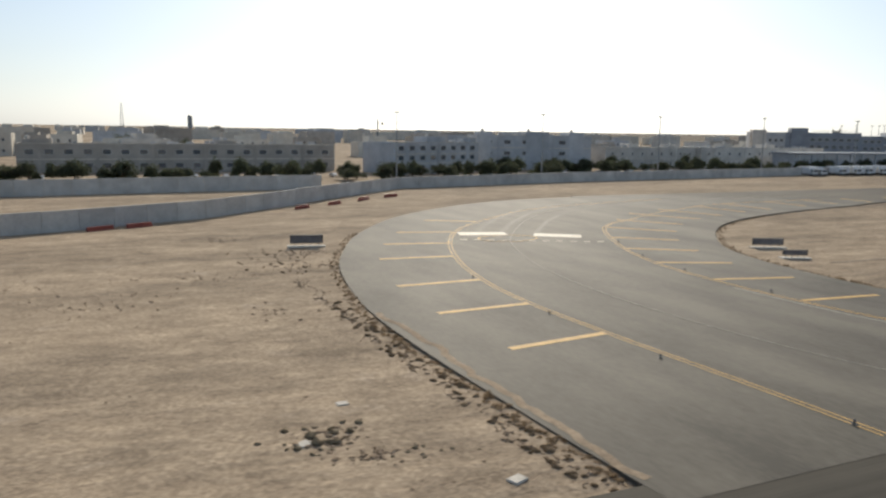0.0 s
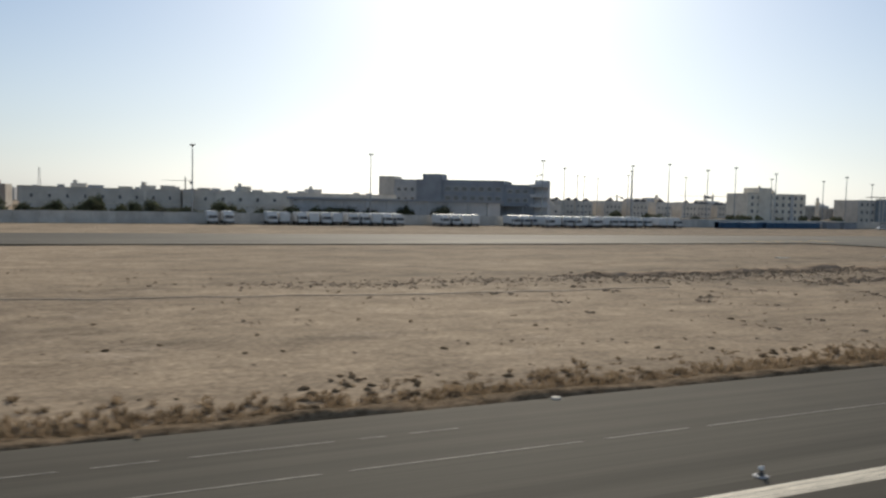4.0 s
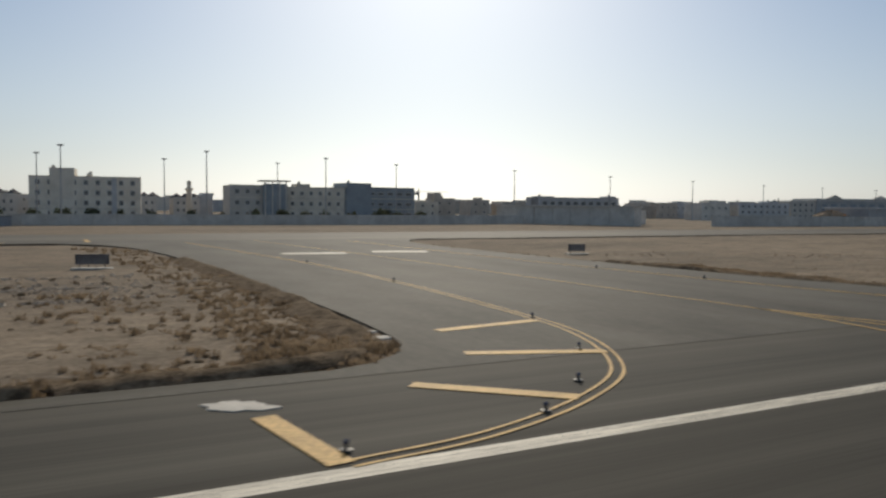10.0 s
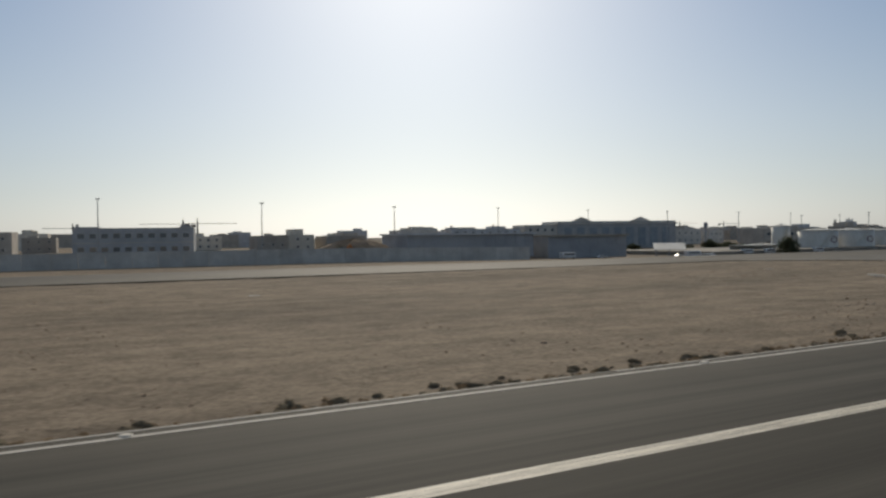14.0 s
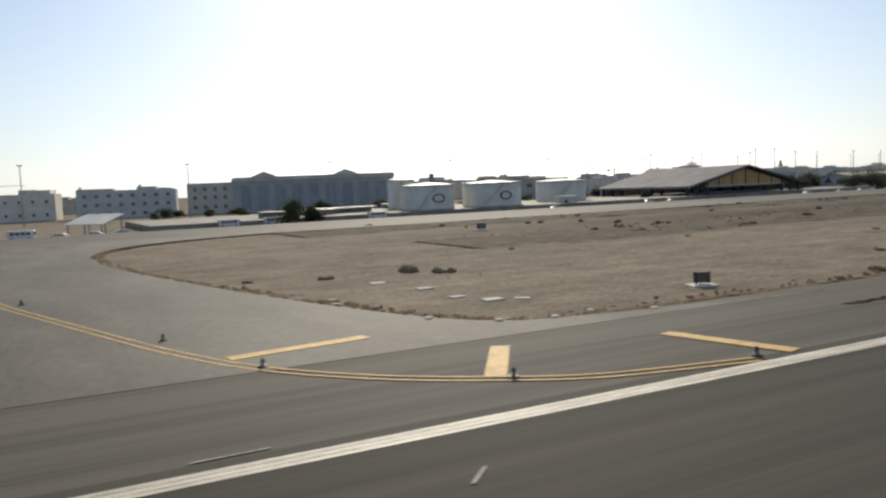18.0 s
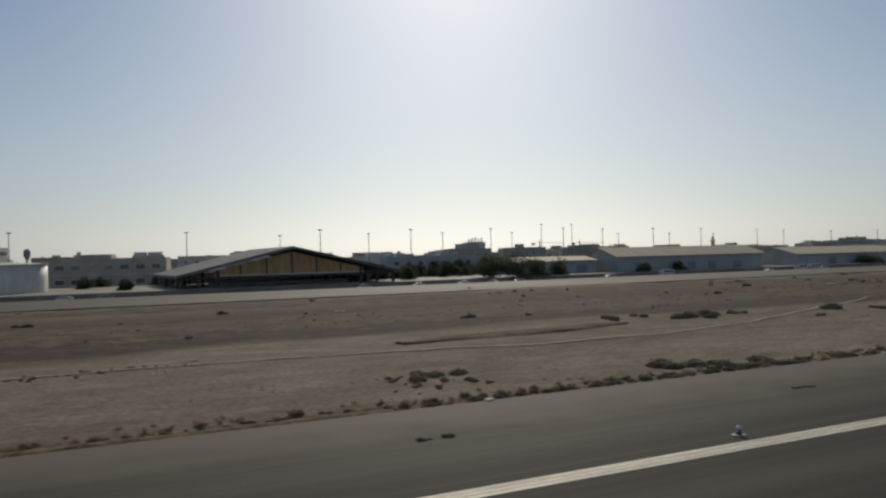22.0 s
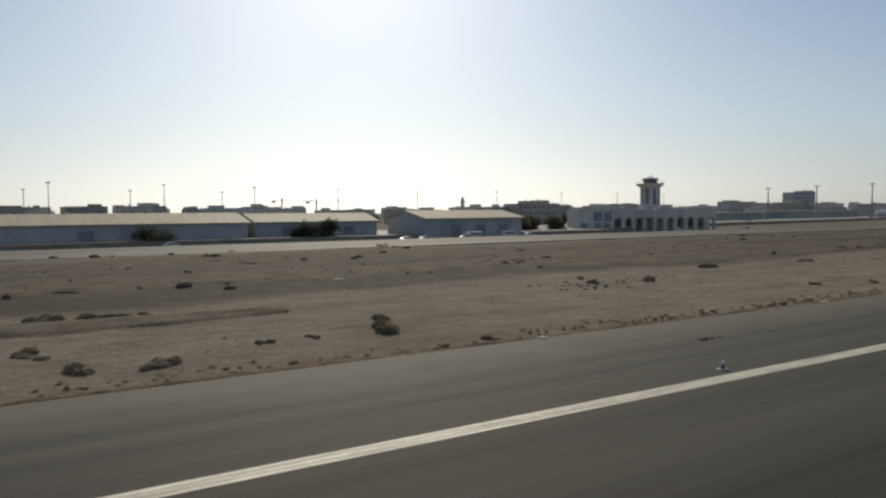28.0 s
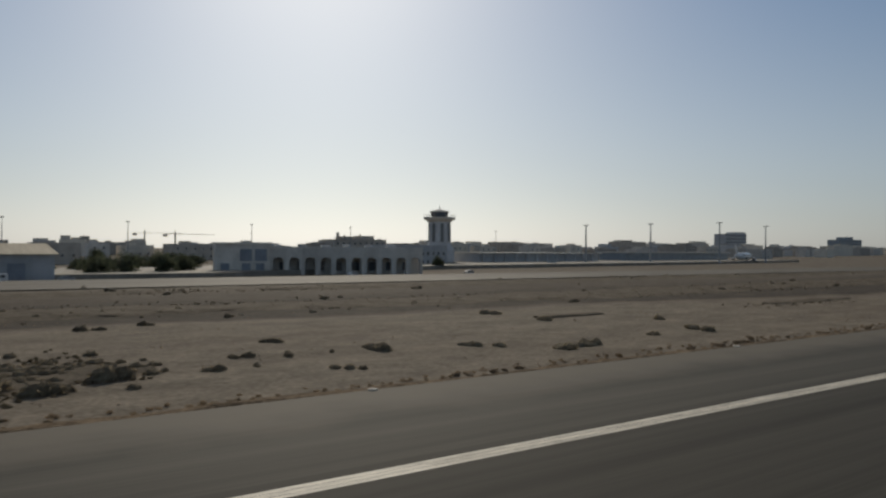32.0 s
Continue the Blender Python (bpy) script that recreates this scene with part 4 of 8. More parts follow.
# wide terminal-like palace with two pediments
at, n = facade_at((611.8, 258.3), (674.9, 239.6))
e = thing("palace_building", "wide grey public building with two pediments and tall glazed bays", "building", at=at)
block("wall", e, 0, 0, 0, 14, 16, 9.6, PLASTER, "pale end wing", 0.3)
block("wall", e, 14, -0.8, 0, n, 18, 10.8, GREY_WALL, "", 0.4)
block("cornice", e, 13.6, -1.3, 10.0, n + 0.4, 18.4, 10.5, PLASTER)
for x in (24, 50):
    bm = bmesh.new()
    p = [(-4, 10.9), (4, 10.9), (4, 11.35), (0, 12.9), (-4, 11.35)]
    lo = [bm.verts.new((x + a, -1.1, z)) for a, z in p]
    hi = [bm.verts.new((x + a, 0.6, z)) for a, z in p]
    bm.faces.new(lo)
    bm.faces.new(list(reversed(hi)))
    for k in range(5):
        bm.faces.new((lo[k], hi[k], hi[(k + 1) % 5], lo[(k + 1) % 5]))
    part("pediment", bm, PLASTER, e)
for k in range(9):
    x = 16.5 + k * 5.4
    block("glazed_bay", e, x, -1.0, 1.0, x + 3.2, -0.7, 8.6, BLUE_GLASS_WALL, "tall dark glazed bay")
rows_of_windows(e, 0.8, 13.2, 0, (1.6, 4.6, 7.2), 4, 1.3, 1.4)
flats("office_building", (580, 262), (608, 256), 14, 8.2, 3, 8, GREY_WALL, "grey three-storey office with a stepped roof", ((0.0, 0.1, 0.36, 0.6, 9.0), (0.6, 0.1, 0.8, 0.6, 9.3)), (1.4, 1.2), 0.3, "office")
flats("office_building", (687, 205), (716, 199), 14, 6.8, 2, 8, BROWN_WALL, "low brown office with dark window bands and a roof room", ((0.3, 0.1, 0.58, 0.6, 8.0),), (2.2, 1.3), 0.3, "office")
flats("office_building", (735, 186), (756, 180), 12, 5.7, 2, 6, DARK_WALL, "dark grey office block beside the hangar", ((0.35, 0.1, 0.55, 0.6, 6.5),), (1.6, 1.0), 0.3, "office")


# ---- white fuel tanks ----
def tank(x, y, radius, top, logo):
    g = ground_z(x, y)
    e = thing("fuel_tank", "white cylindrical fuel storage tank with a shallow cone roof", "tank", "fuel tanks", pose(x, y, g))
    hgt = top - g
    bm = bmesh.new()
    tube(bm, [(0, 0, -0.2, radius), (0, 0, hgt * 0.25, radius), (0, 0, hgt * 0.26, radius - 0.03), (0, 0, hgt * 0.5, radius - 0.03), (0, 0, hgt * 0.51, radius - 0.05), (0, 0, hgt, radius - 0.05)], 40)
    part("shell", bm, TANK_WHITE, e, smooth=True)
    bm = bmesh.new()
    tube(bm, [(0, 0, hgt, radius + 0.12), (0, 0, hgt + 0.1, radius + 0.12), (0, 0, hgt + 0.55, 0.6), (0, 0, hgt + 0.75, 0.5)], 40)
    part("roof", bm, TANK_WHITE, e)
    bm = bmesh.new()
    for k in range(18):
        a = -2.6 + k * 0.05
        ca, sa = math.cos(a), math.sin(a)
        z = 0.3 + k * (hgt - 0.4) / 18
        box(bm, radius * ca - 0.25, radius * sa - 0.35, z, radius * ca + 0.25, radius * sa + 0.1, z + 0.06)
    part("stair", bm, TANK_WHITE, e)
    if logo:
        bm = bmesh.new()
        for k in range(30):
            a = 2 * math.pi * k / 30
            w = [(1.5 * math.cos(a + da) * s, 0.95 * math.sin(a + da) * s) for da, s in ((0, 1), (0.22, 1), (0.22, 0.72), (0, 0.72))]
            vs = []
            for u, v in w:
                t = -math.pi / 2 - 0.05 + u / radius
                vs.append(bm.verts.new(((radius + 0.03) * math.cos(t), (radius + 0.03) * math.sin(t), hgt * 0.55 + v)))
            bm.faces.new(vs)
        part("painted_ring", bm, LOGO, e, "dark maroon painted ring")
    return e


tank(642, 163, 2.8, 6.0, False)
tank(643.1, 151.0, 5.6, 4.55, True)
tank(659.0, 151.0, 6.6, 4.55, True)
tank(684.5, 160, 6.2, 4.4, False)
at, n = facade_at((672, 143), (676, 142.4))
e = thing("pump_house", "small pale flat-roofed pump house between the tanks", "hut", at=at)
block("wall", e, 0, 0, 0, n, 3, 2.4, TANK_WHITE)
block("roof", e, -0.2, -0.2, 2.4, n + 0.2, 3.2, 2.6, PLASTER)
block("door", e, 1.0, -0.06, 0, 1.9, 0.02, 1.7, DARK_METAL)


# ---- the timber-gabled hangar ----
def hangar():
    at = pose(731.5, 144.2, ground_z(731, 144))
    e = thing("hangar", "open hangar with a dark roof and orange timber gable front", "hangar", at=at)
    half, ridge, eave, depth, lip = 21.0, 8.3, 3.4, 34.0, 0.5
    for s, lab in ((-1, ""), (1, "")):
        bm = bmesh.new()
        p = [(0, ridge), (s * half, eave), (s * half, eave - lip), (0, ridge - lip)]
        lo = [bm.verts.new((x, -1.2, z)) for x, z in p]
        hi = [bm.verts.new((x, depth, z)) for x, z in p]
        bm.faces.new(lo)
        bm.faces.new(hi)
        for k in range(4):
            bm.faces.new((lo[k], lo[(k + 1) % 4], hi[(k + 1) % 4], hi[k]))
        bmesh.ops.recalc_face_normals(bm, faces=bm.faces)
        # lit and shaded slope put into the colour: lighter left, darker right
        part("roof_slope", bm, LIT_HANGAR_ROOF if s < 0 else DARK_ROOF, e, "sheet roof slope in a lit tone" if s < 0 else "sheet roof slope in a shaded tone")
    # upright timber boards of the gable
    n = 24
    span = half * 0.68
    for k in range(n):
        x0 = -span + 2 * span * k / n
        x1 = x0 + 2 * span / n - 0.06
        z0, z1 = [ridge - 1.0 - abs(x) * (ridge - eave) / half for x in (x0, x1)]
        bm = bmesh.new()
        vs = [bm.verts.new(c) for c in ((x0, 0, 3.3), (x1, 0, 3.3), (x1, 0, max(z1, 3.35)), (x0, 0, max(z0, 3.35)))]
        f = bm.faces.new(vs)
        r = bmesh.ops.extrude_face_region(bm, geom=[f])
        for v in r["geom"]:
            if isinstance(v, bmesh.types.BMVert):
                v.co.y += 0.12
        bmesh.ops.recalc_face_normals(bm, faces=bm.faces)
        part("board", bm, TIMBER, e)
    block("beam", e, -span, -0.12, 3.0, span, 0.2, 3.3, PLASTER, "pale beam under the gable")
    block("beam", e, -half, 0.3, 2.6, half, 0.6, 3.0, DARK_METAL)
    for k in range(7):
        x = -span + k * span / 3
        block("mullion", e, x - 0.12, -0.16, 3.3, x + 0.12, 0.0, max(ridge - 1.05 - abs(x) * (ridge - eave) / half, 3.4), DARK_METAL)
    for x in (-20.4, -17, -13.6, 13.6, 17, 20.4):
        for y in (0, 16, 32):
            block("column", e, x - 0.25, y - 0.25, 0, x + 0.25, y + 0.25, 3.2 if abs(x) > 15 else 4.2, DARK_METAL)
    block("back_wall", e, -20, depth - 0.6, 0, 20, depth - 0.2, 3.4, GREY_WALL)
    block("side_wall", e, 19.6, 12, 0, 20, depth - 1, 3.2, DARK_WALL)
    block("screen_wall", e, -14, 6, 0, 13, 6.4, 1.7, DARK_WALL, "dark low inner wall")


hangar()


# ---- warehouses with low pitched roofs ----
def warehouse(a, b, depth, eave, ridge, doors, label):
    """Long side towards the runway from a to b; eave and ridge are heights over the level runway."""
    at, n = facade_at(a, b)
    g = at.translation.z
    e = thing("warehouse", label, "warehouse", "warehouses along the apron", at)
    block("wall", e, 0, 0, 0, n, depth, eave - g - 0.1, SHED_WALL)
    for s in (0, 1):
        bm = bmesh.new()
        y0, y1 = (-0.6, depth / 2) if s == 0 else (depth + 0.6, depth / 2)
        z0, z1 = eave - g - 0.1, ridge - g
        lo = [bm.verts.new(c) for c in ((-0.5, y0, z0), (n + 0.5, y0, z0), (n + 0.5, y1, z1), (-0.5, y1, z1))]
        hi = [bm.verts.new((v.co.x, v.co.y, v.co.z + 0.15)) for v in lo]
        bm.faces.new(lo)
        bm.faces.new(hi)
        for k in range(4):
            bm.faces.new((lo[k], lo[(k + 1) % 4], hi[(k + 1) % 4], hi[k]))
        bmesh.ops.recalc_face_normals(bm, faces=bm.faces)
        part("roof_slope", bm, SHEET_ROOF, e, "beige sheet roof slope")
    for x in (0.02, n - 0.32):
        bm = bmesh.new()
        w = [(0, eave - g - 0.12), (depth, eave - g - 0.12), (depth / 2, ridge - g)]
        lo = [bm.verts.new((x, y, z)) for y, z in w]
        hi = [bm.verts.new((x + 0.3, y, z)) for y, z in w]
        bm.faces.new(lo)
        bm.faces.new(hi)
        for k in range(3):
            bm.faces.new((lo[k], lo[(k + 1) % 3], hi[(k + 1) % 3], hi[k]))
        bmesh.ops.recalc_face_normals(bm, faces=bm.faces)
        part("gable", bm, SHED_WALL, e)
    for d in doors:
        block("door", e, n * d, -0.08, 0, n * d + 2.6, 0.04, 3.0, DARK_WALL, "dark roller door")
    k = 0.0
    while k < n - 0.4:
        block("rib", e, k, -0.05, 0, k + 0.12, 0.0, eave - g - 0.12, SHED_WALL)
        k += 4.0
    return e


warehouse((809, 146), (857, 146.5), 12, 3.0, 5.1, (0.12, 0.33, 0.46, 0.6, 0.78), "long grey sheet-metal warehouse with a beige roof and dark doors")
warehouse((869, 146), (912, 146), 14, 2.4, 4.2, (0.3, 0.6), "long grey sheet-metal warehouse with a beige roof")
warehouse((914, 147), (941, 147), 12, 2.4, 4.0, (0.2, 0.7), "grey sheet-metal warehouse with a beige roof behind trees")
warehouse((947, 137), (974.5, 139), 14, 2.8, 4.4, (0.25, 0.5, 0.75), "grey sheet-metal warehouse with a pale gable end")
warehouse((786, 152), (806, 150), 12, 2.4, 3.3, (0.15, 0.45, 0.75), "low grey shed with a pale roof edge and dark bays")
flats("office_building", (764, 176), (786, 172), 10, 5.6, 2, 7, GREY_WALL, "grey two-storey block behind the apron trees", ((0.1, 0.1, 0.3, 0.6, 6.4), (0.6, 0.1, 0.8, 0.6, 6.6)), (1.3, 1.1), 0.3, "office")

# shed with a pale vaulted roof and walls at the bend of the boundary wall
at, n = facade_at((386, 169), (403.6, 138))
e = thing("storage_shed", "long windowless pale storage shed with a flat grey roof", "shed", at=at)
block("wall", e, 0, 0, 0, n, 5, 4.3, BLOCK_WALL)
block("roof", e, -0.3, -0.4, 4.3, n + 0.3, 5.4, 4.7, PLASTER)
for k in range(8):
    block("pier", e, 0.6 + k * 4.8, -0.18, 0, 1.0 + k * 4.8, 0.0, 4.3, BLOCK_WALL)
at, n = facade_at((412.9, 163.5), (419.9, 154))
e = thing("gatehouse", "pale low gatehouse with a dark doorway", "hut", at=at)
block("wall", e, 0, 0, 0, n, 8, 3.4, PLASTER, "", 0.2)
block("door", e, 3.2, -0.06, 0, 5.2, 0.03, 2.2, DARK_METAL)
rows_of_windows(e, 5.4, n - 0.3, 0, (1.0,), 1, 1.2, 1.0)
# two long dark sheds in a row
for a, b, mt, lab in (((503, 146.5), (533, 143.6), SHED_DARK, "long plain dark grey shed with a flat roof"), ((536.9, 143.3), (557.5, 140.4), SHED_DARK, "long grey shed with a pale sheet roof")):
    at, n = facade_at(a, b)
    e = thing("long_shed", lab, "shed", "long sheds beside the apron", at=at)
    block("wall", e, 0, 0, 0, n, 16, 5.0, mt)
    block("roof", e, -0.4, -0.7, 5.0, n + 0.4, 16.6, 5.4, ROOF_TIN if "pale" in lab else GREY_WALL)
    for k in range(int(n / 5)):
        block("door", e, 1 + k * 5, -0.06, 0, 4.2 + k * 5, 0.03, 3.0, SHED_DARK)
    for k in range(int(n / 2.5)):
        block("rib", e, k * 2.5 + 0.5, -0.1, 3.2, k * 2.5 + 0.62, 0.0, 5.0, SHED_DARK)

# tilted sunshade canopy
e = thing("sunshade", "tilted pale sheet sunshade on steel posts", "canopy", at=pose(577, 146, ground_z(577, 146), 0, 0, -42))
bm = bmesh.new()
box(bm, -3.9, -3.0, 0, 3.9, 3.0, 0.12, pose(0, 0, 2.5, 15))
part("roof_sheet", bm, TANK_WHITE, e)
for x in (-3.3, 0, 3.3):
    block("post", e, x - 0.08, -2.7, 0, x + 0.08, -2.54, 1.8, STEEL)
    block("post", e, x - 0.08, 2.5, 0, x + 0.08, 2.66, 3.2, STEEL)


# ---- control tower ----
def control_tower():
    x, y = 1113.5, 222
    g = ground_z(x, y)
    e = thing("control_tower", "grey airport control tower with a flared gallery and glazed cab", "control tower", at=pose(x, y, g))
    u = 1.0
    bm = bmesh.new()
    tube(bm, [(0, 0, 0, 5.4), (0, 0, 5.2, 5.4), (0, 0, 7.6, 4.1), (0, 0, 15.2, 4.0)], 8)
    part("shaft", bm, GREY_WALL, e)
    for k in range(8):
        a = 2 * math.pi * (k + 0.5) / 8
        c, s = math.cos(a), math.sin(a)
        bm = bmesh.new()
        box(bm, -0.55, -0.2, 8.2, 0.55, 0.2, 14.6, Matrix.Translation((3.75 * c, 3.75 * s, 0)) @ pose(0, 0, 0, 0, 0, math.degrees(a) + 90))
        part("slot_window", bm, GLASS, e, "tall dark slot window")
    bm = bmesh.new()
    tube(bm, [(0, 0, 15.2, 4.1), (0, 0, 16.2, 5.6), (0, 0, 16.8, 5.7), (0, 0, 16.8, 3.6)], 16)
    part("gallery", bm, PLASTER, e)
    bm = bmesh.new()
    tube(bm, [(0, 0, 16.8, 2.7), (0, 0, 18.6, 3.3)], 12)
    part("cab_glass", bm, GLASS, e)
    bm = bmesh.new()
    tube(bm, [(0, 0, 18.6, 3.5), (0, 0, 18.9, 3.5), (0, 0, 19.4, 1.4), (0, 0, 19.7, 0.3)], 16)
    part("cab_roof", bm, PLASTER, e)
    bm = bmesh.new()
    tube(bm, [(0, 0, 19.6, 0.12), (0, 0, 21.0, 0.06)], 6)
    tube(bm, [(1.2, 0, 19.3, 0.06), (1.2, 0, 20.4, 0.04)], 6)
    part("aerial", bm, STEEL, e)
    bm = bmesh.new()
    for k in range(24):
        a, c = 2 * math.pi * k / 24, 2 * math.pi * (k + 1) / 24
        for r0, r1, z in ((5.46, 5.54, 17.6),):
            vs = [bm.verts.new((r * math.cos(t), r * math.sin(t), zz)) for t in (a, c) for r in (r0, r1) for zz in (z, z + 0.06)]
            for f in ((0, 4, 5, 1), (2, 3, 7, 6), (1, 5, 7, 3), (0, 2, 6, 4)):
                bm.faces.new([vs[q] for q in f])
    part("handrail", bm, STEEL, e)
    for k in range(24):
        a = 2 * math.pi * k / 24
        bm = bmesh.new()
        tube(bm, [(5.5 * math.cos(a), 5.5 * math.sin(a), 16.8, 0.04), (5.5 * math.cos(a), 5.5 * math.sin(a), 17.6, 0.04)], 4)
        part("railing_post", bm, STEEL, e)


control_tower()


# ---- old terminal with an arcade ----
def terminal():
    at, n = facade_at((1007, 155), (1050, 142.5))
    g = at.translation.z
    e = thing("terminal_building", "pale old terminal with an arched front and a raised end pavilion", "terminal", at=at)
    top = 4.1 - g
    block("wall", e, 4, 3.0, 0, n, 13, top, PLASTER, "", 0.3)
    block("pavilion", e, 0, -0.6, 0, 11, 3.4, top + 0.75, PLASTER, "raised end pavilion", 0.3)
    block("cornice", e, -0.5, -1.0, top + 0.6, 11.4, -0.6, top + 1.0, CREAM)
    block("glazed_bay", e, 5.0, -0.75, 3.0, 10.4, -0.55, top - 0.3, DARK_WALL, "dark glazed upper window")
    for x in (1.2, 5.4, 8.2):
        block("doorway", e, x, -0.7, 0, x + 1.7, -0.58, 2.5, DARK_WALL, "dark tall doorway")
    for x in (0, 3.6, 7.4, 10.4):
        block("pilaster", e, x, -0.85, 0, x + 0.6, -0.6, top + 0.6, PLASTER)
    # arcade: one arched bay after another
    width, spring = 3.35, 2.9
    for k in range(10):
        x0 = 11.2 + k * width
        bm = bmesh.new()
        half = width / 2 - 0.55
        arch = [(x0 + width / 2 - half * math.cos(a), spring + half * 0.75 * math.sin(a)) for a in [m * math.pi / 8 for m in range(9)]]
        roofline = [(x0 + width * m / 8, top) for m in range(9)]
        for y in (0.0, 0.9):
            lo = [bm.verts.new((x, y, z)) for x, z in arch]
            hi = [bm.verts.new((x, y, z)) for x, z in roofline]
            for m in range(8):
                bm.faces.new((lo[m], lo[m + 1], hi[m + 1], hi[m]))
            for a, b, x in ((lo[0], hi[0], x0), (lo[-1], hi[-1], x0 + width)):
                bm.faces.new((a, b, bm.verts.new((x, y, 0)), bm.verts.new((a.co.x, y, 0))))
        rim = [bm.verts.new((x, y, z)) for x, z in arch for y in (0.0, 0.9)]
        for m in range(8):
            bm.faces.new((rim[2 * m], rim[2 * m + 1], rim[2 * m + 3], rim[2 * m + 2]))
        for x in (arch[0][0], arch[-1][0]):
            bm.faces.new([bm.verts.new(c) for c in ((x, 0, 0), (x, 0.9, 0), (x, 0.9, spring), (x, 0, spring))])
        bmesh.ops.recalc_face_normals(bm, faces=bm.faces)
        part("arch", bm, PLASTER, e)
    block("arcade_roof", e, 11.2, 0, top, n, 3.0, top + 0.3, PLASTER)
    rows_of_windows(e, 12.5, n - 1, 3.0, (0.7,), 8, 2.0, 2.2)
    for k in range(6):
        x = 13 + 5 * k
        block("roof_unit", e, x, 5, top, x + 1.4 + 0.3 * (k % 3), 6.4, top + 0.7 + 0.2 * (k % 2), GREY_WALL, "boxy cooling unit on the roof")
    at2, n2 = facade_at((1076, 190), (1104, 205))
    w = thing("terminal_wing", "grey low terminal wing beneath the control tower", "terminal", at=at2)
    block("wall", w, 0, 0, 0, n2, 12, 5.0 - at2.translation.z, GREY_WALL, "", 0.3)
    rows_of_windows(w, 0.8, n2 - 0.8, 0, (1.0, 3.6), 8, 1.8, 1.3)


terminal()
at, n = facade_at((1125, 214), (1200, 226))
e = thing("long_shed", "long low grey terminal concourse with a pale roof edge", "building", at=at)
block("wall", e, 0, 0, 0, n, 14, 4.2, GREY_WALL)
block("roof", e, -0.6, -1.6, 4.2, n + 0.6, 14.6, 4.6, PLASTER)
for k in range(12):
    block("pier", e, 1 + k * 6.2, -1.3, 0, 1.6 + k * 6.2, -0.8, 4.2, GREY_WALL)
at, n = facade_at((1225, 232), (1330, 250))
e = thing("long_shed", "long low glazed passenger pier with white roof edge", "building", at=at)
block("wall", e, 0, 0, 0, n, 14, 4.6, BLUE_GLASS_WALL)
block("roof", e, -0.6, -1.6, 4.6, n + 0.6, 14.6, 5.1, PLASTER)
flats("apartment_building", (1129, 326), (1157, 324), 14, 9.6, 3, 9, BROWN_WALL, "brown three-storey building far behind the terminal", ((0.2, 0.1, 0.38, 0.6, 11.2), (0.5, 0.1, 0.78, 0.6, 11.6)), (1.4, 1.2))
flats("tower_hotel", (2280, 880), (2330, 866), 30, 38, 6, 12, GREY_WALL, "distant grey tower block above the roofs", ((0.5, 0.1, 1.0, 0.9, 42),), (2.4, 3.4), 0.8, "tower block")
flats("tower_hotel", (2560, 800), (2622, 786), 30, 30, 5, 12, BLUE_GLASS_WALL, "distant dark office tower with a roof dome", ((0.35, 0.1, 0.65, 0.9, 36),), (2.4, 3.0), 0.8, "tower block")
flats("tower_block", (212, 2600), (226, 2599), 14, 38, 9, 4, GREY_WALL, "lone distant grey tower block on the horizon", ((0.1, 0.2, 0.5, 0.8, 41),), (2.2, 3.0), 1.0, "tower block")
e = thing("lattice_mast", "distant thin lattice radio mast", "mast", at=pose(-25, 1660, ground_z(-25, 1660)))
for x, y in ((-3, -3), (3, -3), (3, 3), (-3, 3)):
    bm = bmesh.new()
    tube(bm, [(x, y, -0.2, 0.5), (x * 0.25, y * 0.25, 50, 0.3)], 4)
    part("leg", bm, STEEL, e)
for k in range(8):
    f = 1 - 0.09 * k
    block("cross_brace", e, -3 * f, -3 * f - 0.15, 6 * k + 3, 3 * f, -3 * f + 0.15, 6 * k + 3.5, STEEL)
e = thing("water_tower", "dark bulb-topped water tower on a thin stem", "water tower", at=pose(685.5, 232.6, ground_z(685, 232)))
bm = bmesh.new()
tube(bm, [(0, 0, -0.3, 0.45), (0, 0, 7.6, 0.3)], 8)
part("stem", bm, GREY_WALL, e)
bm = bmesh.new()
tube(bm, [(0, 0, 7.5, 0.35), (0, 0, 8.3, 0.8), (0, 0, 9.6, 0.85), (0, 0, 10.2, 0.55)], 12)
part("bowl", bm, DARK_WALL, e)
# plant tower with stacks beyond the warehouses
e = thing("plant_tower", "distant grey plant tower with a cluster of stacks", "tower", at=pose(840, 268.6, ground_z(840, 268)))
block("wall", e, -3.4, 0, 0, 3.4, 6, 11.0, GREY_WALL)
for k in range(5):
    bm = bmesh.new()
    tube(bm, [(-2.8 + k * 1.4, 2, 10.9, 0.35), (-2.8 + k * 1.4, 2, 12.2 + 0.35 * (k % 3), 0.3)], 8)
    part("stack", bm, GREY_WALL, e)


# ---- villas with steep pyramid roofs ----
def pyramid_villa(x, y, top, roofs, w=9.0):
    g = ground_z(x, y)
    e = thing("pyramid_roof_villa", "white villa with small dark pyramid roofs", "villa", "villas with pyramid roofs", pose(x, y, g))
    hgt = top - g
    n = len(roofs)
    block("wall", e, -w / 2, 0, 0, w / 2, 9, hgt - 1.7, PLASTER, "", 0.2)
    rows_of_windows(e, -w / 2 + 0.5, w / 2 - 0.5, 0, (1.2, 3.8), 4, 0.9, 1.2)
    for k in roofs:
        bm = bmesh.new()
        tube(bm, [(k, 2.5, hgt - 1.75, 2.5), (k, 2.5, hgt - 1.6, 2.5), (k, 2.5, hgt, 0.05)], 4)
        part("pyramid_roof", bm, DARK_ROOF, e, "dark pyramid roof")


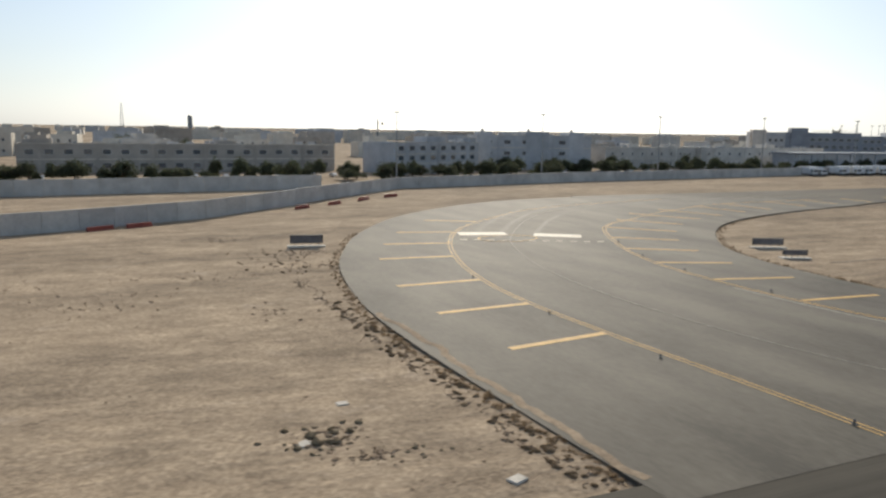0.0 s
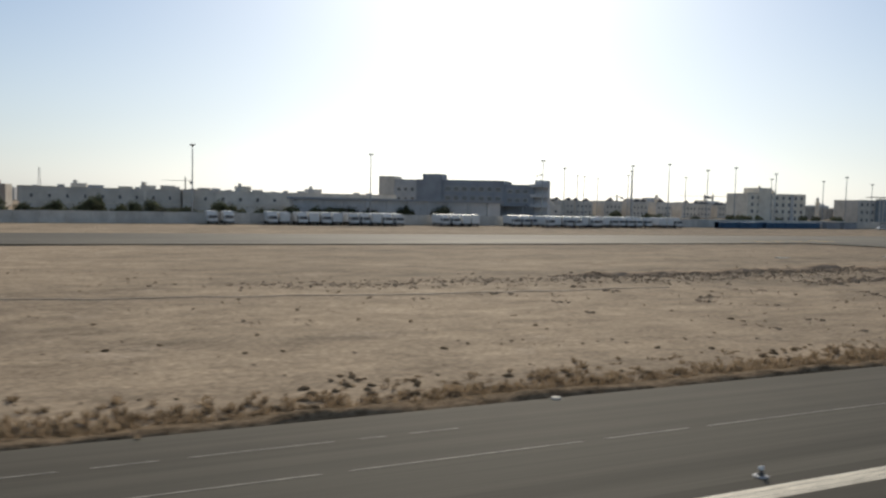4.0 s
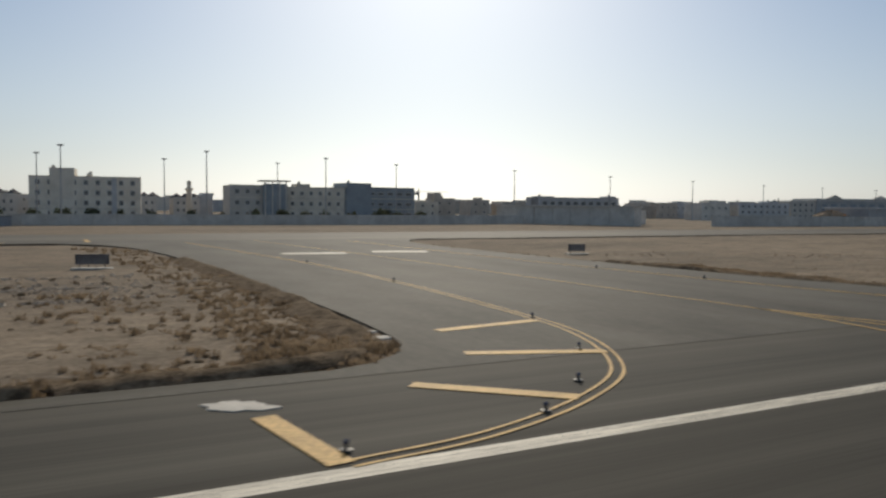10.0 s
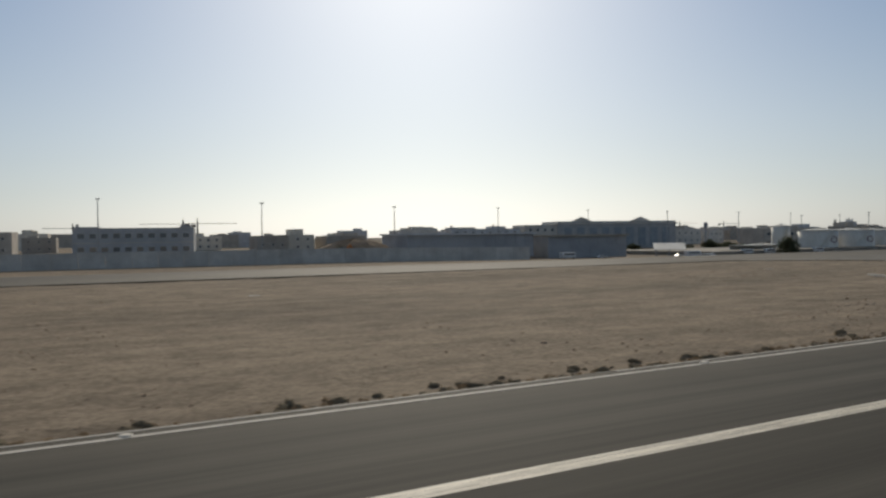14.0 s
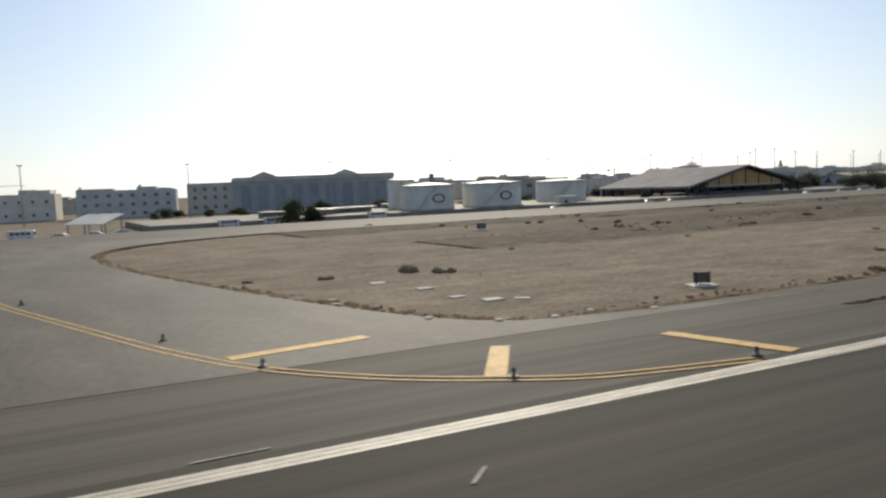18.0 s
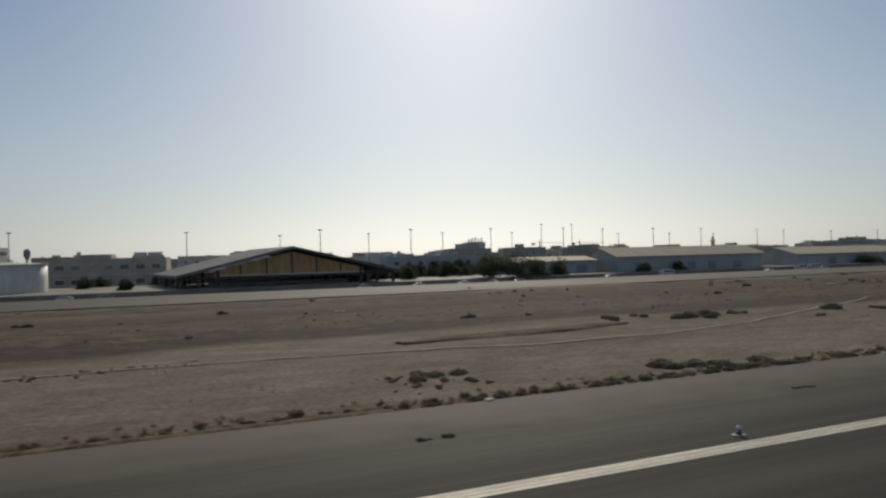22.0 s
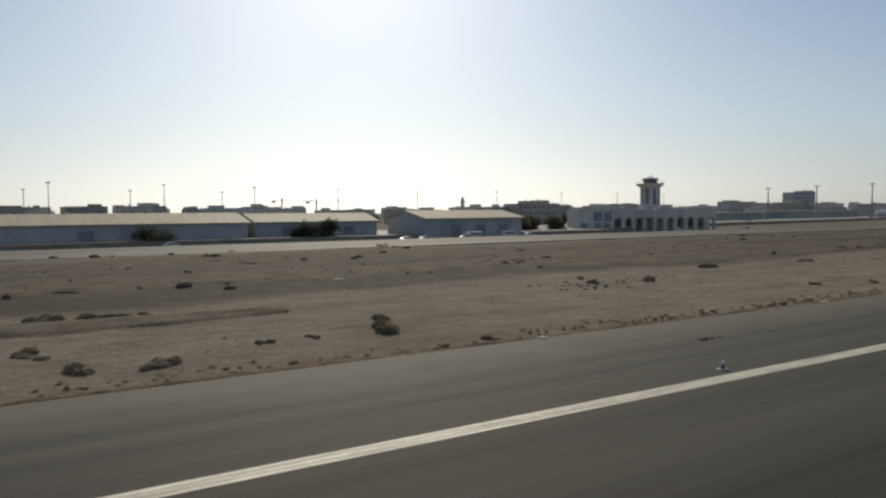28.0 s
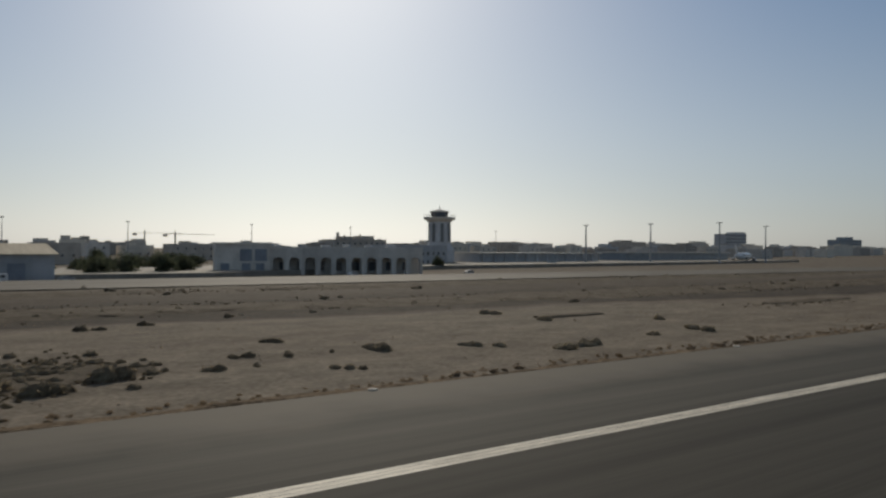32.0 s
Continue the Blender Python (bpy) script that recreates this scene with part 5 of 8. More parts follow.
for x, y, top, roofs in ((222, 285, 8.0, (-3.4, 0, 3.4)), (236, 283, 8.1, (-3, 3)), (246, 284, 8.0, (-2.6, 2.6)), (259.7, 281.8, 8.4, (0,)), (275, 283, 8.3, (0, 3.6)), (289.2, 283.9, 8.4, (0,)),
                         (304, 284, 8.1, (0,)), (318, 290, 8.0, (-2.8, 0.8, 3.6)), (333, 292, 7.8, (-3, 0, 3)), (205, 288, 8.0, (-3, 2))):
    pyramid_villa(x, y, top, roofs)


# ---- minarets ----
def minaret(x, y, top, r=0.8):
    g = ground_z(x, y)
    e = thing("minaret", "slender pale mosque minaret with a gallery", "minaret", at=pose(x, y, g))
    hgt = top - g
    bm = bmesh.new()
    tube(bm, [(0, 0, 0, r * 1.3), (0, 0, hgt * 0.55, r * 1.1), (0, 0, hgt * 0.72, r)], 8)
    part("shaft", bm, CREAM, e)
    bm = bmesh.new()
    tube(bm, [(0, 0, hgt * 0.72, r), (0, 0, hgt * 0.75, r * 1.6), (0, 0, hgt * 0.79, r * 1.6), (0, 0, hgt * 0.79, r * 0.8)], 10)
    part("gallery", bm, CREAM, e)
    bm = bmesh.new()
    tube(bm, [(0, 0, hgt * 0.79, r * 0.8), (0, 0, hgt * 0.9, r * 0.8), (0, 0, hgt * 0.95, r * 0.9), (0, 0, hgt * 0.985, r * 0.5), (0, 0, hgt, 0.05)], 10)
    part("cap", bm, CREAM, e)


minaret(326, 250, 11.2)
minaret(360, 262, 10.8)
minaret(1267.7, 570, 17.5, 1.6)
minaret(298, 300, 10.5, 0.9)


# ---- tower cranes on the skyline ----
def crane(x, y, top, arm, turn):
    g = ground_z(x, y)
    e = thing("tower_crane", "thin distant tower crane with a long jib", "crane", at=pose(x, y, g, 0, 0, turn))
    bm = bmesh.new()
    box(bm, -0.45, -0.45, 0, 0.45, 0.45, top - g)
    part("tower", bm, DARK_METAL, e)
    bm = bmesh.new()
    box(bm, -arm * 0.3, -0.2, top - g - 0.65, arm, 0.2, top - g - 0.35)
    part("jib", bm, DARK_METAL, e)
    block("counterweight", e, -arm * 0.3, -0.8, top - g - 2.6, -arm * 0.2, 0.8, top - g - 1.0, DARK_METAL)
    bm = bmesh.new()
    tube(bm, [(0, 0, top - g, 0.6), (0, 0, top - g + 3.0, 0.1)], 4)
    part("mast_head", bm, DARK_METAL, e)


crane(1148.8, 693.7, 16.5, 34, 5)
crane(1154.8, 632, 15, 34, 8)
crane(531, 520, 14.6, 26, 178)
crane(540, 520, 14.9, 26, 4)
crane(470, 560, 12.8, 18, 170)
crane(120, 620, 16, 16, 176)


# ---- the low town behind ----
def town():
    rnd = random.Random(11)
    mats = (PLASTER, CREAM, BROWN_WALL, BROWN_WALL, GREY_WALL)
    spots = []
    x = -330.0
    while x < 1500:
        w = rnd.uniform(7, 17)
        y = 262 + rnd.uniform(0, 70) + (60 if x > 1000 else 0)
        if 560 < x < 700:
            y += 60
        spots.append((x, y, w, rnd.uniform(4.4, 5.4 if 960 < x < 1120 else 7.2)))
        x += w + rnd.uniform(0.5, 5)
    x = -500.0
    while x < 1900:
        w = rnd.uniform(9, 24)
        y = 400 + rnd.uniform(0, 160)
        spots.append((x, y, w, rnd.uniform(5.2, 8.6)))
        x += w + rnd.uniform(1, 10)
    x = -420.0
    while x < 420:
        w = rnd.uniform(14, 36)
        spots.append((x, rnd.uniform(600, 1300), w, rnd.uniform(5, 8)))
        x += w * 0.6
    x = 1340.0
    while x < 3000:
        w = rnd.uniform(16, 46)
        spots.append((x, 390 + (x - 1340) * 0.22 + rnd.uniform(0, 90), w, rnd.uniform(6.0, 10.5) * (1 + (x - 1340) / 2600)))
        x += w + rnd.uniform(1, 14)
    for x, y, w, top in spots:
        hit = any(abs(x + w / 2 - cx) < (w + cw) / 2 and abs(y - cy) < 16 for cx, cy, cw in ((271, 284, 150), (295, 226, 34), (360, 218, 66), (461, 232, 40), (643, 250, 74), (594, 259, 36)))
        if hit:
            continue
        d = rnd.uniform(9, 14)
        storeys = 2 if top > 5 else 1
        m = rnd.choice(mats)
        g = ground_z(x, y)
        e = thing("town_house", {PLASTER: "pale plastered flat-roofed town house", CREAM: "cream flat-roofed town house with parapets", GREY_WALL: "grey flat-roofed town house with small windows", BROWN_WALL: "brown plastered flat-roofed town house"}[m], "house", "low town behind the airport", pose(x, y, g, 0, 0, rnd.uniform(-12, 6)))
        block("wall", e, 0, 0, 0, w, d, top - g, m, "", 0.3)
        if y < 380:
            rows_of_windows(e, 0.5, w - 0.5, 0, [(top - g) / storeys * (k + 0.35) for k in range(storeys)], max(2, int(w / 3.4)), 1.0, 1.1)
        if rnd.random() < 0.75:
            a = rnd.uniform(0.05, 0.6) * w
            block("roof_room", e, a, 2, top - g, a + rnd.uniform(2, 5), 6, top - g + rnd.uniform(0.7, 1.7), m, "", 0.15)
        if w > 9 and rnd.random() < 0.5:
            a = rnd.uniform(0.0, 0.5) * w
            block("upper_floor", e, a, 1.2, top - g, a + w * rnd.uniform(0.3, 0.5), d - 0.5, top - g + rnd.uniform(1.2, 2.4), m, "", 0.15)
        if rnd.random() < 0.45:
            a = rnd.uniform(0.2, 0.8) * w
            bm = bmesh.new()
            tube(bm, [(a, 4, top - g, 0.5), (a, 4, top - g + 0.9, 0.5)], 8)
            part("water_tank", bm, PLASTER, e)


town()

# low pale shelters between the trees and the tanks
for x, y, w in ((614, 150, 15), (626, 156, 13), (648, 172, 12)):
    e = thing("parking_shelter", "low parking shelter with a thin white flat roof", "shelter", "low shelters by the tanks", pose(x, y, ground_z(x, y), 0, 0, -4))
    block("roof", e, -w / 2, -2.2, 2.1, w / 2, 2.2, 2.25, TANK_WHITE)
    for k in range(5):
        block("post", e, -w / 2 + 0.2 + k * (w - 0.5) / 4, -2.0, 0, -w / 2 + 0.3 + k * (w - 0.5) / 4, -1.9, 2.1, STEEL)
    block("back_wall", e, -w / 2, 1.9, 0, w / 2, 2.1, 2.1, BLOCK_WALL)

# ---- runway edge lights and flush marker plates ----
def make_edge_light():
    e = thing("runway_edge_light", "small elevated white runway edge light on a round base", "runway light", "runway edge lights")
    bm = bmesh.new()
    tube(bm, [(0, 0, -0.01, 0.15), (0, 0, 0.02, 0.15), (0, 0, 0.03, 0.11)], 14)
    part("base_plate", bm, SHED_DARK, e)
    bm = bmesh.new()
    tube(bm, [(0, 0, 0.03, 0.075), (0, 0, 0.09, 0.06), (0, 0, 0.1, 0.035), (0, 0, 0.15, 0.035)], 10)
    part("stem", bm, DARK_METAL, e)
    bm = bmesh.new()
    tube(bm, [(0, 0, 0.14, 0.05), (0, 0, 0.16, 0.055), (0, 0, 0.2, 0.045), (0, 0, 0.22, 0.015)], 10)
    part("lamp_dome", bm, WHITE_PAINT, e, "white lamp dome", smooth=True)
    return e


# lights stand by every second plate; a few known places, evenly filled between
LIGHT_KEYS = [(-20, -241.0), (0, 96.8), (8, 228.8), (16, 362.7), (18, 397.2), (24, 501.1), (30, 602.7), (32, 636.4), (34, 669.9), (36, 704.8), (38, 739.0), (40, 772.3), (44, 841.3), (48, 908.9), (50, 943.7), (80, 1459.0)]
PLATE_KEYS = [(-8, -37.0), (-6, -4.3), (-5, 12.3), (-1, 79.3), (0, 95.8), (1, 112.4), (3, 145.7), (8, 228.1), (11, 276.7), (16, 362.2), (18, 396.5), (20, 431.3), (21, 449.4), (23, 482.6), (29, 584.9), (32, 635.4), (36, 702.4),
              (39, 754.2), (41, 788.5), (45, 858.1), (49, 925.0), (50, 942.7), (51, 960.4), (52, 978.9), (64, 1186.0)]


def place_along(keys, n):
    for (a, xa), (b, xb) in zip(keys, keys[1:]):
        if a <= n <= b:
            return xa + (xb - xa) * (n - a) / (b - a)


light = make_edge_light()
light.matrix_world = pose(LIGHT_KEYS[0][1], 12.27, 0.0)
for k in range(-18, 80, 2):
    x = place_along(LIGHT_KEYS, k)
    if 158 < x < 200 or 284 < x < 330 or 532 < x < 582 or -88 < x < -54:
        continue
    copy_thing(light, pose(x, 12.27, 0.0))


def make_plate():
    bm = bmesh.new()
    tube(bm, [(0, 0, -0.03, 0.145), (0, 0, 0.03, 0.145), (0, 0, 0.045, 0.115)], 14)
    return tagged(mesh_object("edge_marker_plate", bm, CREAM), "round white marker plate at the pavement edge", "marker", "edge marker plates")


plate = make_plate()
plate.matrix_world = pose(-20.8, 18.9, 0.0)
rnd = random.Random(3)
for k in range(-6, 54):
    x = place_along(PLATE_KEYS, k) + rnd.uniform(-0.05, 0.05)
    if 162 < x < 200 or 290 < x < 320 or 538 < x < 578 or -88 < x < -50:
        continue
    copy_thing(plate, pose(x, (18.45 if 378 < x < 485 else 18.95) + rnd.uniform(-0.06, 0.06), 0.0))
for x, y in ((287.6, 20.6), (289.6, 24), (321.6, 26), (323.9, 20.2), (325.5, 19.2), (327.6, 19.3), (329.3, 19.8), (331, 18.7), (577, 27), (578.3, 22), (579.8, 20.2), (581.5, 19.6),
             (583, 19.8), (196.6, 31), (199.8, 22.2), (-52, 34), (-51, 29), (-48, 24.4), (-45, 21.8), (-42, 20.4), (161.8, 19.8), (163.4, 17.6), (163.6, 16.9), (189.6, 20.6), (191, 19.9)):
    copy_thing(plate, pose(x, y, 0.02))


# ---- taxiway edge lights, dark with a blue lens ----
BLUE_LENS = glass("blue_lens", (0.01, 0.022, 0.07))


def make_taxi_light():
    e = thing("taxiway_edge_light", "small dark taxiway edge light with a blue lens", "taxiway light", "taxiway edge lights")
    bm = bmesh.new()
    tube(bm, [(0, 0, -0.01, 0.15), (0, 0, 0.03, 0.15), (0, 0, 0.04, 0.06), (0, 0, 0.14, 0.045)], 10)
    part("stem", bm, DARK_METAL, e)
    bm = bmesh.new()
    tube(bm, [(0, 0, 0.14, 0.06), (0, 0, 0.20, 0.065), (0, 0, 0.24, 0.02)], 10)
    part("lens", bm, BLUE_LENS, e, "blue glass lens", smooth=True)
    return e


taxi = make_taxi_light()
taxi.matrix_world = pose(169.2, 20.4, 0.02)
SPOTS = [(168.6, 27.6), (168, 42), (167.2, 56), (167.2, 14.6), (163, 12.8), (297.6, 39.6), (296.4, 24.6), (297.8, 55), (293.9, 18.6), (291.2, 15.2), (284.2, 12.6), (288.8, 13.2),
         (314.6, 43), (315.4, 34), (317.6, 23.4), (318.8, 19.8), (321.9, 15.75), (326.3, 13.15), (331.2, 12.3), (186.2, 35.6), (188.5, 27.6), (190.8, 22), (192.9, 18.2), (195.6, 15.2), (198.9, 12.8),
         (566.7, 36.3), (572.0, 18.44), (576.3, 13.93), (581.9, 12.28), (570.46, 23.76), (-79.2, 20), (-80.2, 30), (-80.3, 40), (-79.4, 52), (-61.2, 31), (-62, 40), (-61.8, 49), (-59, 26), (-56.6, 22),
         (-53.8, 18), (-50.6, 14.4), (-60.4, 56), (-57, 64), (-51.4, 74), (548, 34), (545.2, 23), (541, 15.6)]
for x, y in SPOTS:
    copy_thing(taxi, pose(x, y, 0.02, 0, 0, x * 50 % 360) @ Matrix.Diagonal((0.8, 0.8, 0.85, 1)))


# ---- boards, pads and approach-slope units ----
GARNISH = [(283.1, 16.9, 0.2), (283.95, 16.25, 0.3), (282.95, 16.2, 0.16), (283.5, 16.95, 0.16)]


def sign_board(x, y, w, hgt, turn, pad=True, mat=DARK_METAL, face=SIGN_BACK):
    z = ground_z(x, y)
    low = 0.07 if w < 1 else 0.22
    e = thing("taxiway_sign", "low sign board on short legs, its plain grey back showing", "sign", "taxiway signs", pose(x, y, z + (0.05 if w < 0.7 else 0.1), 0, 0, turn))
    bm = bmesh.new()
    box(bm, -w / 2, -0.09, low, w / 2, 0.09, low + hgt)
    part("cabinet", bm, face, e)
    bm = bmesh.new()
    for a in (-w / 2, w / 2 - 0.05):
        box(bm, a - 0.01, -0.11, low - 0.02, a + 0.06, 0.11, low + 0.02 + hgt)
    box(bm, -w / 2, -0.11, low + hgt, w / 2, 0.11, low + 0.04 + hgt)
    part("rim", bm, mat, e)
    for a in (-w * 0.38, -w * 0.12, w * 0.12, w * 0.38):
        bm = bmesh.new()
        tube(bm, [(a, 0, -0.02, 0.03), (a, 0, low, 0.03)], 6)
        part("leg", bm, DARK_METAL, e)
    if pad:
        concrete_pad(x, y, w + 0.5, 0.9, turn)
    return e


def concrete_pad(x, y, w, d, turn, label="pale concrete pad lying on the sand"):
    bm = bmesh.new()
    box(bm, -w / 2, -d / 2, -0.2, w / 2, d / 2, 0.05 if w < 1.2 else 0.1)
    bmesh.ops.bevel(bm, geom=list(bm.edges), offset=0.02, segments=1, affect='EDGES')
    ob = tagged(mesh_object("concrete_pad", bm, CONCRETE), label, "pad", "concrete pads")
    ob.matrix_world = pose(x, y, ground_z(x, y), 0, 0, turn)
    return ob


for x, y, w, hgt, turn in ((-44.3, 56.9, 3.0, 0.6, -24), (-46.9, 51.3, 2.2, 0.42, -24), (-86.7, 72.1, 3.0, 0.75, -12), (283.6, 55.6, 2.0, 0.62, -14), (324.3, 57.6, 1.6, 0.6, -10), (154.6, 58.6, 1.4, 0.4, -12),
                           (339.4, 22.5, 0.6, 0.32, 0), (272.7, 22.2, 0.6, 0.3, 0), (590.9, 22.7, 0.6, 0.4, -20), (-43.3, 22.1, 0.6, 0.36, -18), (527, 53, 1.5, 0.5, -15), (605, 64, 0.9, 0.5, 0)):
    sign_board(x, y, w, hgt, turn, face=DUSTY if w < 0.7 else SIGN_BACK)
for x, y, w, d, turn in ((198, 28.6, 1.2, 0.9, -30), (201.7, 22.7, 1.3, 0.9, -36), (208.4, 26.05, 0.6, 0.5, -30), (208.3, 22.3, 0.45, 0.3, 0), (142.3, 22.9, 0.8, 0.8, 10), (141.2, 31.4, 0.5, 0.5, 0), (152.5, 51.6, 0.7, 0.6, 0),
                         (137.2, 62.4, 1.4, 0.6, 0), (121.1, 64.5, 1.8, 0.6, 0), (329.6, 23.2, 0.7, 0.5, -20), (289.6, 23.2, 0.7, 0.5, 0), (285.9, 21.3, 0.9, 0.5, 0), (276.5, 22.1, 0.5, 0.5, 0),
                         (582.3, 24.7, 0.8, 0.6, 0), (581.2, 33.1, 0.7, 0.6, 0), (581.7, 29.2, 0.7, 0.5, 0), (581.6, 26.2, 0.6, 0.4, 10), (583.3, 24.2, 0.6, 0.3, -30),
                         (577.4, 28.7, 0.3, 0.2, -50), (578.1, 25.7, 0.3, 0.2, -50), (579.2, 22.2, 0.35, 0.2, -40), (579.8, 20.8, 0.3, 0.2, 0), (581.1, 20.5, 0.3, 0.2, 10), (582.5, 20.0, 0.3, 0.2, 0), (585.6, 19.6, 0.35, 0.2, 0), (586.8, 19.6, 0.3, 0.2, 0), (-93.5, 21, 0.6, 0.45, 20), (-96.5, 30, 0.5, 0.4, 0), (-99, 26.5, 0.55, 0.45, 30), (-92.5, 18.7, 0.55, 0.4, 0),
                         (-49, 36.5, 0.7, 0.5, 0), (-47.5, 31.5, 0.7, 0.5, 0), (-44.8, 29, 0.6, 0.4, 0), (-40, 24.4, 0.8, 0.5, 0), (-36.5, 22.6, 1.0, 0.6, 5), (-33, 22.8, 0.5, 0.4, 0), (-22, 20.6, 0.5, 0.4, 0),
                         (850, 40, 0.6, 0.4, 0), (141, 35.7, 0.5, 0.4, 0), (141.6, 32, 0.7, 0.3, 0), (137.3, 63.7, 1.8, 0.5, 5), (324.1, 19.9, 0.3, 0.2, 0), (325.4, 19.2, 0.3, 0.2, 0), (327.6, 19.2, 0.35, 0.2, 0), (330.3, 19.1, 0.3, 0.2, 0), (343.6, 19.1, 0.3, 0.2, 0), (320.2, 35.5, 0.4, 0.3, 0), (321.3, 28, 0.4, 0.25, 0), (880, 44, 0.6, 0.4, 0), (712, 60, 0.8, 0.5, 0), (900, 46, 0.5, 0.4, 0), (446, 60, 0.9, 0.5, 0), (508, 62, 0.9, 0.5, 0), (770, 60, 0.9, 0.5, 0)):
    concrete_pad(x, y, w, d, turn)
# pale worn patches on the pavements
for x, y, w, d, turn in ((283.3, 16.35, 1.35, 0.9, -40), (286.8, 20.4, 1.1, 0.4, 0), (-52.0, 22.6, 2.4, 1.0, 12), (203.5, 16.3, 1.0, 0.5, -10)):
    bm = bmesh.new()
    hub = bm.verts.new((0, 0, 0.03))
    rim = [bm.verts.new((w / 2 * math.cos(a) * q, d / 2 * math.sin(a) * q, 0.024)) for a, q in [(k * math.pi / 20, 0.95 + 0.5 * noise.noise((2.6 * math.cos(k * math.pi / 20), 2.6 * math.sin(k * math.pi / 20), x))) for k in range(40)]]
    foot = [bm.verts.new((v.co.x * 1.01, v.co.y * 1.01, -0.02)) for v in rim]
    for k in range(40):
        bm.faces.new((hub, rim[k], rim[(k + 1) % 40]))
        bm.faces.new((foot[k], foot[(k + 1) % 40], rim[(k + 1) % 40], rim[k]))
    ob = tagged(mesh_object("worn_patch", bm, CONCRETE if x > 0 else STONE), "pale worn patch on the asphalt", "patch", kind="structure")
    ob.matrix_world = pose(x, y, 0.0, 0, 0, turn)

# two pale marker posts standing side by side
for x, y in ((208.5, 22.65), (208.95, 22.6)):
    e = thing("marker_post", "short dark square marker post with a white top", "post", "marker posts", pose(x, y, ground_z(x, y)))
    bm = bmesh.new()
    box(bm, -0.07, -0.09, -0.1, 0.07, 0.09, 0.3)
    part("shaft", bm, BARK, e, "dark weathered shaft")
    bm = bmesh.new()
    box(bm, -0.08, -0.14, 0.3, 0.08, 0.14, 0.33)
    part("cap", bm, WHITE_PAINT, e)
def cable_cover(ctrl, width, mat, label):
    """A thin cover that follows the lie of the sand."""
    bm = bmesh.new()
    c = [p + Vector((0.2 * noise.noise((p.x, p.y, 2.0)), 0.12 * noise.noise((p.x * 0.6, p.y, 4.0)))) for p in curve_points(ctrl, 40)]
    ribbon(bm, c, width, -0.25, 0.0)
    for v in bm.verts:
        v.co.z += ground_z(v.co.x, v.co.y) + 0.045
    tagged(mesh_object("cable_cover", bm, mat), label, "cable cover", kind="structure")


cable_cover([(345, 44.5), (351.8, 40.2), (360.7, 34.3), (368.4, 28.9), (374, 24.4), (378.5, 20.2)], 0.12, STONE, "thin pale cable cover crossing the sand")
cable_cover([(-46, 48.3), (0, 46.8), (22, 48), (60, 43), (86, 42)], 0.16, STONE, "thin pale buried cable line across the sand")
cable_cover([(668, 33), (690, 32.6), (708.3, 30.8), (714.3, 29.9), (724, 31.5), (738, 36), (752, 42)], 0.22, STONE, "pale worn track crossing the sand")

# slope-guidance units on their concrete strip
bm = bmesh.new()
prism(bm, [(156.2, 19.0), (158.0, 19.0), (157.2, 34.4), (155.6, 34.4)], -0.3, 0.02)
tagged(mesh_object("concrete_strip", bm, CONCRETE), "bright concrete strip under the approach lights", "pavement", kind="structure")
bm = bmesh.new()
prism(bm, [(154.6, 19.0), (156.18, 19.0), (155.58, 34.4), (153.6, 34.2)], -0.3, 0.0)
tagged(mesh_object("grey_apron_strip", bm, DUSTY), "dusty grey asphalt strip beside the concrete", "pavement", kind="structure")
for k, (x, y) in enumerate(((156.4, 32.9), (156.7, 28.3), (157.0, 23.7), (157.35, 19.6))):
    e = thing("approach_slope_unit", "pale approach light box standing on three thin dark legs", "approach light", "approach slope units", pose(x, y, 0.02, 0, 0, 0))
    bm = bmesh.new()
    box(bm, -0.3, -0.34, 0.34, 0.3, 0.34, 0.44)
    bmesh.ops.bevel(bm, geom=list(bm.edges), offset=0.02, segments=1, affect='EDGES')
    part("housing", bm, CREAM, e)
    bm = bmesh.new()
    box(bm, -0.31, -0.26, 0.36, -0.28, 0.26, 0.42)
    part("lens", bm, GLASS, e)
    for a, b in ((-0.25, -0.25), (-0.25, 0.25), (0.25, 0.0)):
        bm = bmesh.new()
        tube(bm, [(a, b, 0, 0.09), (a, b, 0.03, 0.09), (a, b, 0.04, 0.025), (a, b, 0.35, 0.025)], 7)
        part("leg", bm, DARK_METAL, e)

# drain channel slanting across the sand
c = curve_points([(484.1, 18.5), (485.9, 21), (489.4, 25.8), (495.5, 34.7), (504.5, 47.4)], 14)
bm = bmesh.new()
for off, w, top in ((-0.2, 0.12, 0.05), (0.2, 0.12, 0.05), (0.0, 0.3, 0.0)):
    ribbon(bm, [p + Vector((0.81 * off, -0.58 * off)) + Vector((0.12 * noise.noise((p.x * 0.8, p.y * 0.8, off)), 0)) for p in c], w, -0.3, top)
tagged(mesh_object("drain_channel", bm, CONCRETE), "pale concrete drain channel slanting across the sand", "channel", kind="structure")


